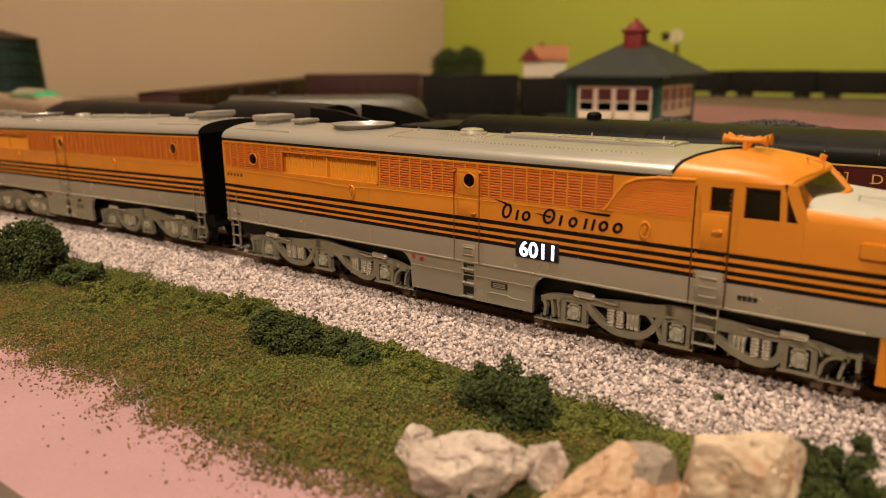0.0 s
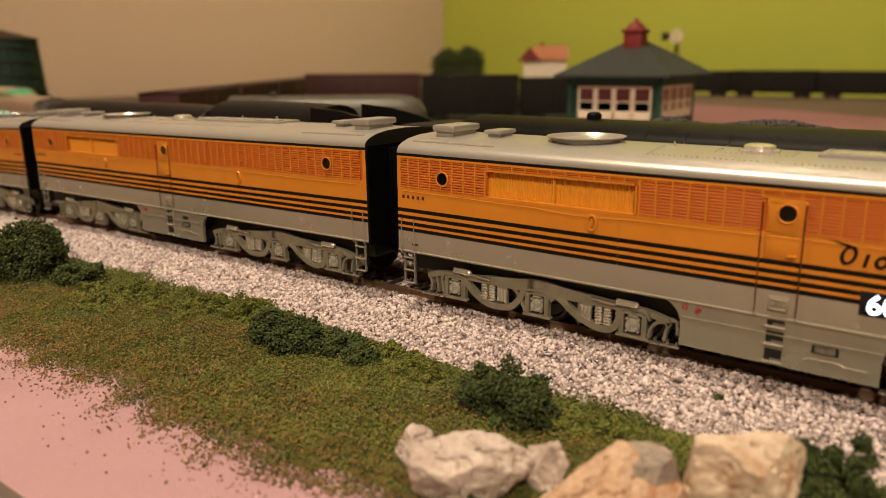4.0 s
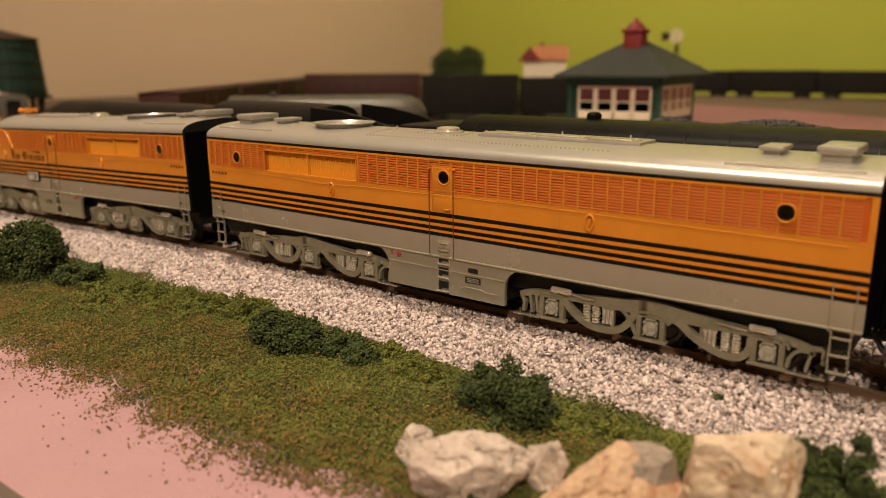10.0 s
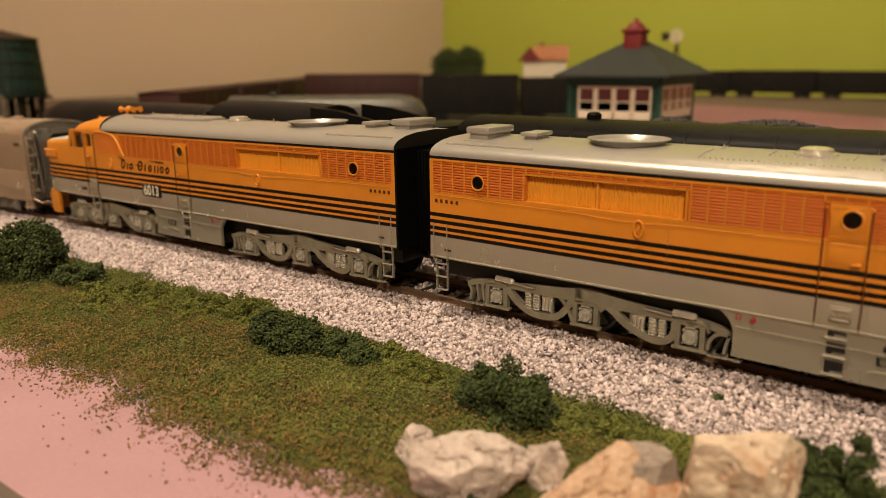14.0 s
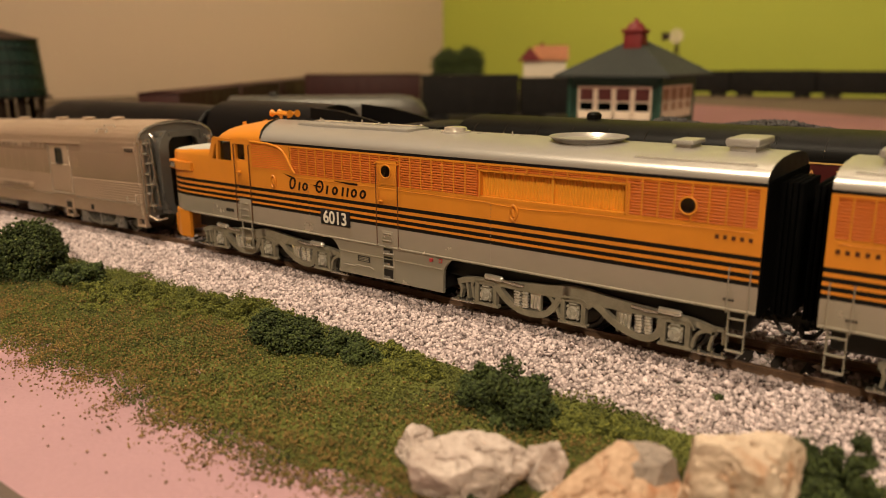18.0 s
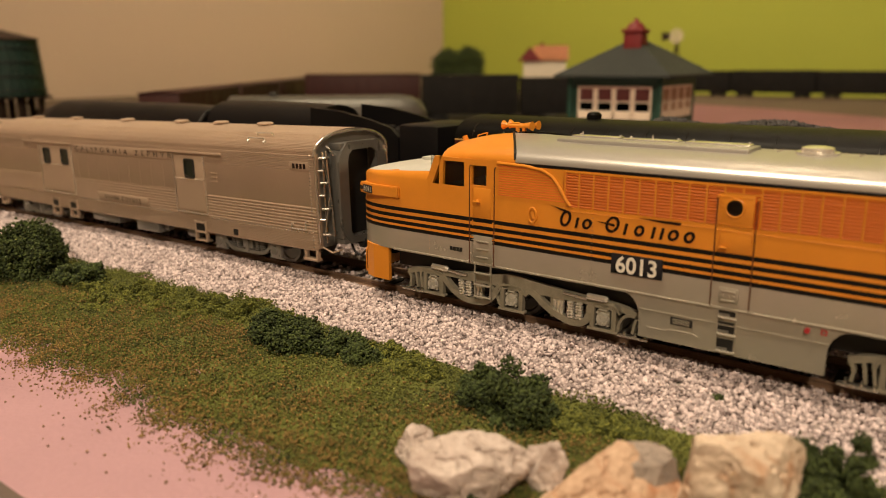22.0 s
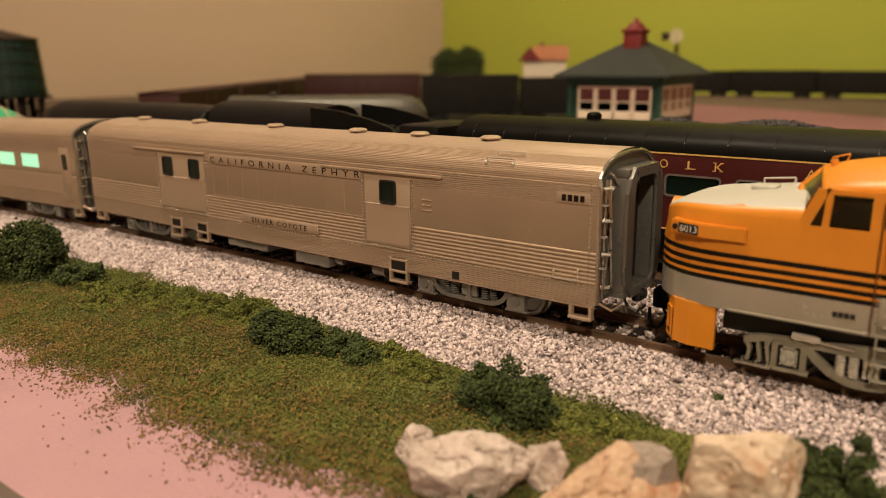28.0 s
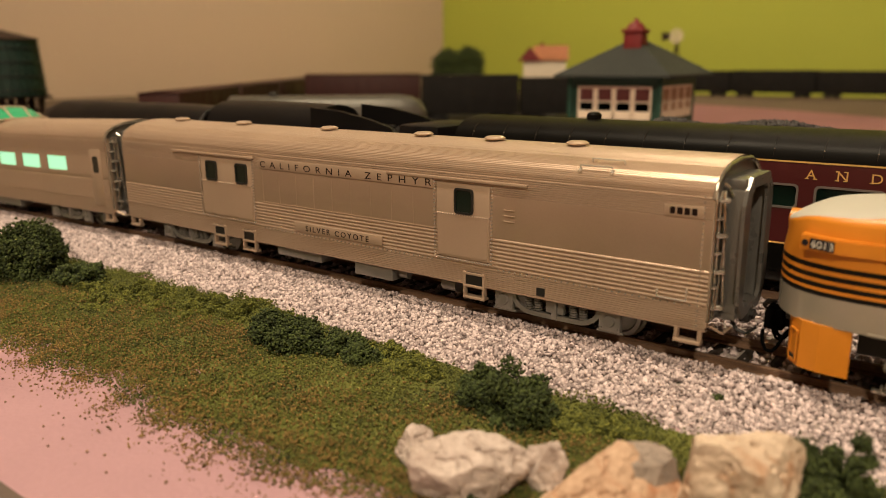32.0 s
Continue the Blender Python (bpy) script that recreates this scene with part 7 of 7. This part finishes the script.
def tree(at, trunk_h, crown_r, crown_z, n, seed):
    e = thing("tree", "round dark olive model tree", "tree", at=Matrix.Translation(at))
    bm = B()
    rod(bm, (0, 0, 0), (1, 0, trunk_h), 3.2, 10, 0, 1.8)
    for k in range(7):
        a = k * 2.4
        rod(bm, (1, 0, trunk_h * 0.7 + k * 1.5), (crown_r * 0.6 * math.cos(a), crown_r * 0.6 * math.sin(a), trunk_h + 8 + 2 * k), 1.3, 6, 0, 0.5)
    part("trunk", bm, WOODB, e, "brown trunk and limbs")
    c = bush("crown", "dark olive crown of small clumps", (at[0], at[1], at[2] + crown_z * MM), (crown_r, crown_r, crown_r * 1.5), n, LEAF, 34, 0.0016, seed)
    for ob in list(c.children):
        ob.parent = e
        ob.location = (0, 0, crown_z * MM)
        ob.name = "crown"
    bpy.data.objects.remove(c)
    return e


tree((-0.693, 0.768, -0.0055), 44, 35, 50, 13000, 61)


def windmill():
    e = thing("windmill", "small pale farm windmill on a lattice mast", "windmill", at=Matrix.Translation((-0.455, 1.03, -0.009)))
    bm = B()
    for x, y in ((-8, -8), (8, -8), (8, 8), (-8, 8)):
        rod(bm, (x, y, 0), (x * 0.15, y * 0.15, 112), 0.8, 6)
    for z in (25, 50, 75, 95):
        k = 8 * (1 - z / 132)
        wire(bm, [(-k, -k, z), (k, -k, z), (k, k, z), (-k, k, z), (-k, -k, z)], 0.5)
    part("mast", bm, WOODB, e, "thin lattice mast")
    bm = B()
    rod(bm, (0, -5, 116), (0, 12, 116), 1.6, 10)
    hub = part("hub", bm, CREAM, e, "pale wheel hub")
    bm = B()
    prism(bm, [(3, -0.5), (11.5, -1.9), (11.5, 1.9), (3, 0.5)], -0.25, 0.25)
    blade = part("blade", bm, CREAM, hub, "pale tapered vane", 0)
    for k in range(12):
        o = blade if k == 0 else again(blade)
        o.location, o.rotation_euler = (0, -4.2 * MM, 116 * MM), (0, 2 * math.pi * k / 12, 0)
    bm = B()
    prism(bm, [(-10, 112), (-25, 109), (-25, 123), (-10, 120)], -0.4, 0.4)
    part("tail", bm, WOODB, e, "brown tail vane")


windmill()


# ---- what moves ----
SPEED = [(0.0, 0.0), (0.5, 0.0100), (1.0, 0.0199), (1.5, 0.0299), (2.0, 0.0401), (2.5, 0.0502), (3.0, 0.0602), (3.5, 0.0705), (4.5, 0.0911), (5.5, 0.1117), (6.0, 0.1217), (6.5, 0.1317), (7.0, 0.1420), (7.5, 0.1524),
         (8.0, 0.1640), (8.5, 0.1766), (9.0, 0.1893), (9.5, 0.2019), (10.0, 0.2149), (10.5, 0.2275), (11.0, 0.2401), (11.5, 0.2529), (12.0, 0.2656), (12.5, 0.2783), (13.0, 0.2911), (13.5, 0.3038), (14.0, 0.3164), (14.5, 0.3292), (15.5, 0.3547),
         (16.5, 0.3802), (17.0, 0.3929), (17.5, 0.4059), (18.0, 0.4186), (18.5, 0.4314), (19.0, 0.4441), (19.5, 0.4568), (20.0, 0.4697), (20.5, 0.4823), (21.0, 0.4950), (21.5, 0.5078), (22.0, 0.5188), (22.5, 0.5280), (23.0, 0.5381),
         (23.5, 0.5488), (24.0, 0.5589), (24.5, 0.5679), (25.0, 0.5759), (25.5, 0.5840), (26.5, 0.5987), (27.5, 0.6113), (28.0, 0.6166), (28.5, 0.6215), (29.0, 0.6264), (29.5, 0.6310), (30.0, 0.6342), (30.5, 0.6367), (31.0, 0.6392), (31.5, 0.6418), (32.0, 0.6442)]
CARS = [(LEAD, W_A, -0.1172, 58.8, -60.0, False), (BOOST, W_B, -0.3408, 61.0, -57.8, False), (TRAIL, W_C, -0.5653, 57.8, -61.0, True), (BAGGAGE, W_D, -0.8152, 79.5, -79.5, False), (DOME, W_E, -1.0940, 104, -104, False)]


def on_track(x, a, b, flip):
    """The pose of a car with its middle at x whose trucks stand at a and b from it, on the front track."""
    f, r = x + max(a, b) * MM, x + min(a, b) * MM
    if flip:
        f, r = x - min(a, b) * MM, x - max(a, b) * MM
    (y1, z1), (y0, z0) = path(f), path(r)
    u = (x - r) / (f - r)
    yaw, pitch = math.atan2(y1 - y0, f - r), math.atan2(z1 - z0, f - r)
    m = Matrix.Translation((x, y0 + u * (y1 - y0), z0 + u * (z1 - z0))) @ Matrix.Rotation(yaw, 4, "Z") @ Matrix.Rotation(-pitch, 4, "Y")
    return m @ Matrix.Rotation(math.pi, 4, "Z") if flip else m


def wheel_turns(wheels, sign):
    times, dist = [t for t, _ in SPEED], [s for _, s in SPEED]
    for ob, x, z, r in wheels:
        ts_ = sorted({0.0, 32.0, *[float(np.interp(d, dist, times)) for d in np.arange(0.007, dist[-1], 0.0075)]})
        walk(ob, [(t, Matrix.Translation((x, 0, z)) @ Matrix.Rotation(sign * float(np.interp(t, times, dist)) / r, 4, "Y")) for t in ts_])


def motions():
    for ob, wheels, x0, a, b, flip in CARS:
        walk(ob, [(t, on_track(x0 + s, a, b, flip)) for t, s in SPEED])
        wheel_turns(wheels, -1 if flip else 1)
    rows = []
    for t, s in SPEED:
        rows.append((t, Matrix.Translation((-0.764 - 0.986 * s, 0.166 + 0.164 * s, -0.0062)) @ Matrix.Rotation(radians(170.6), 4, "Z")))
    walk(TAIL, rows)
    wheel_turns(W_T, 1)


motions()
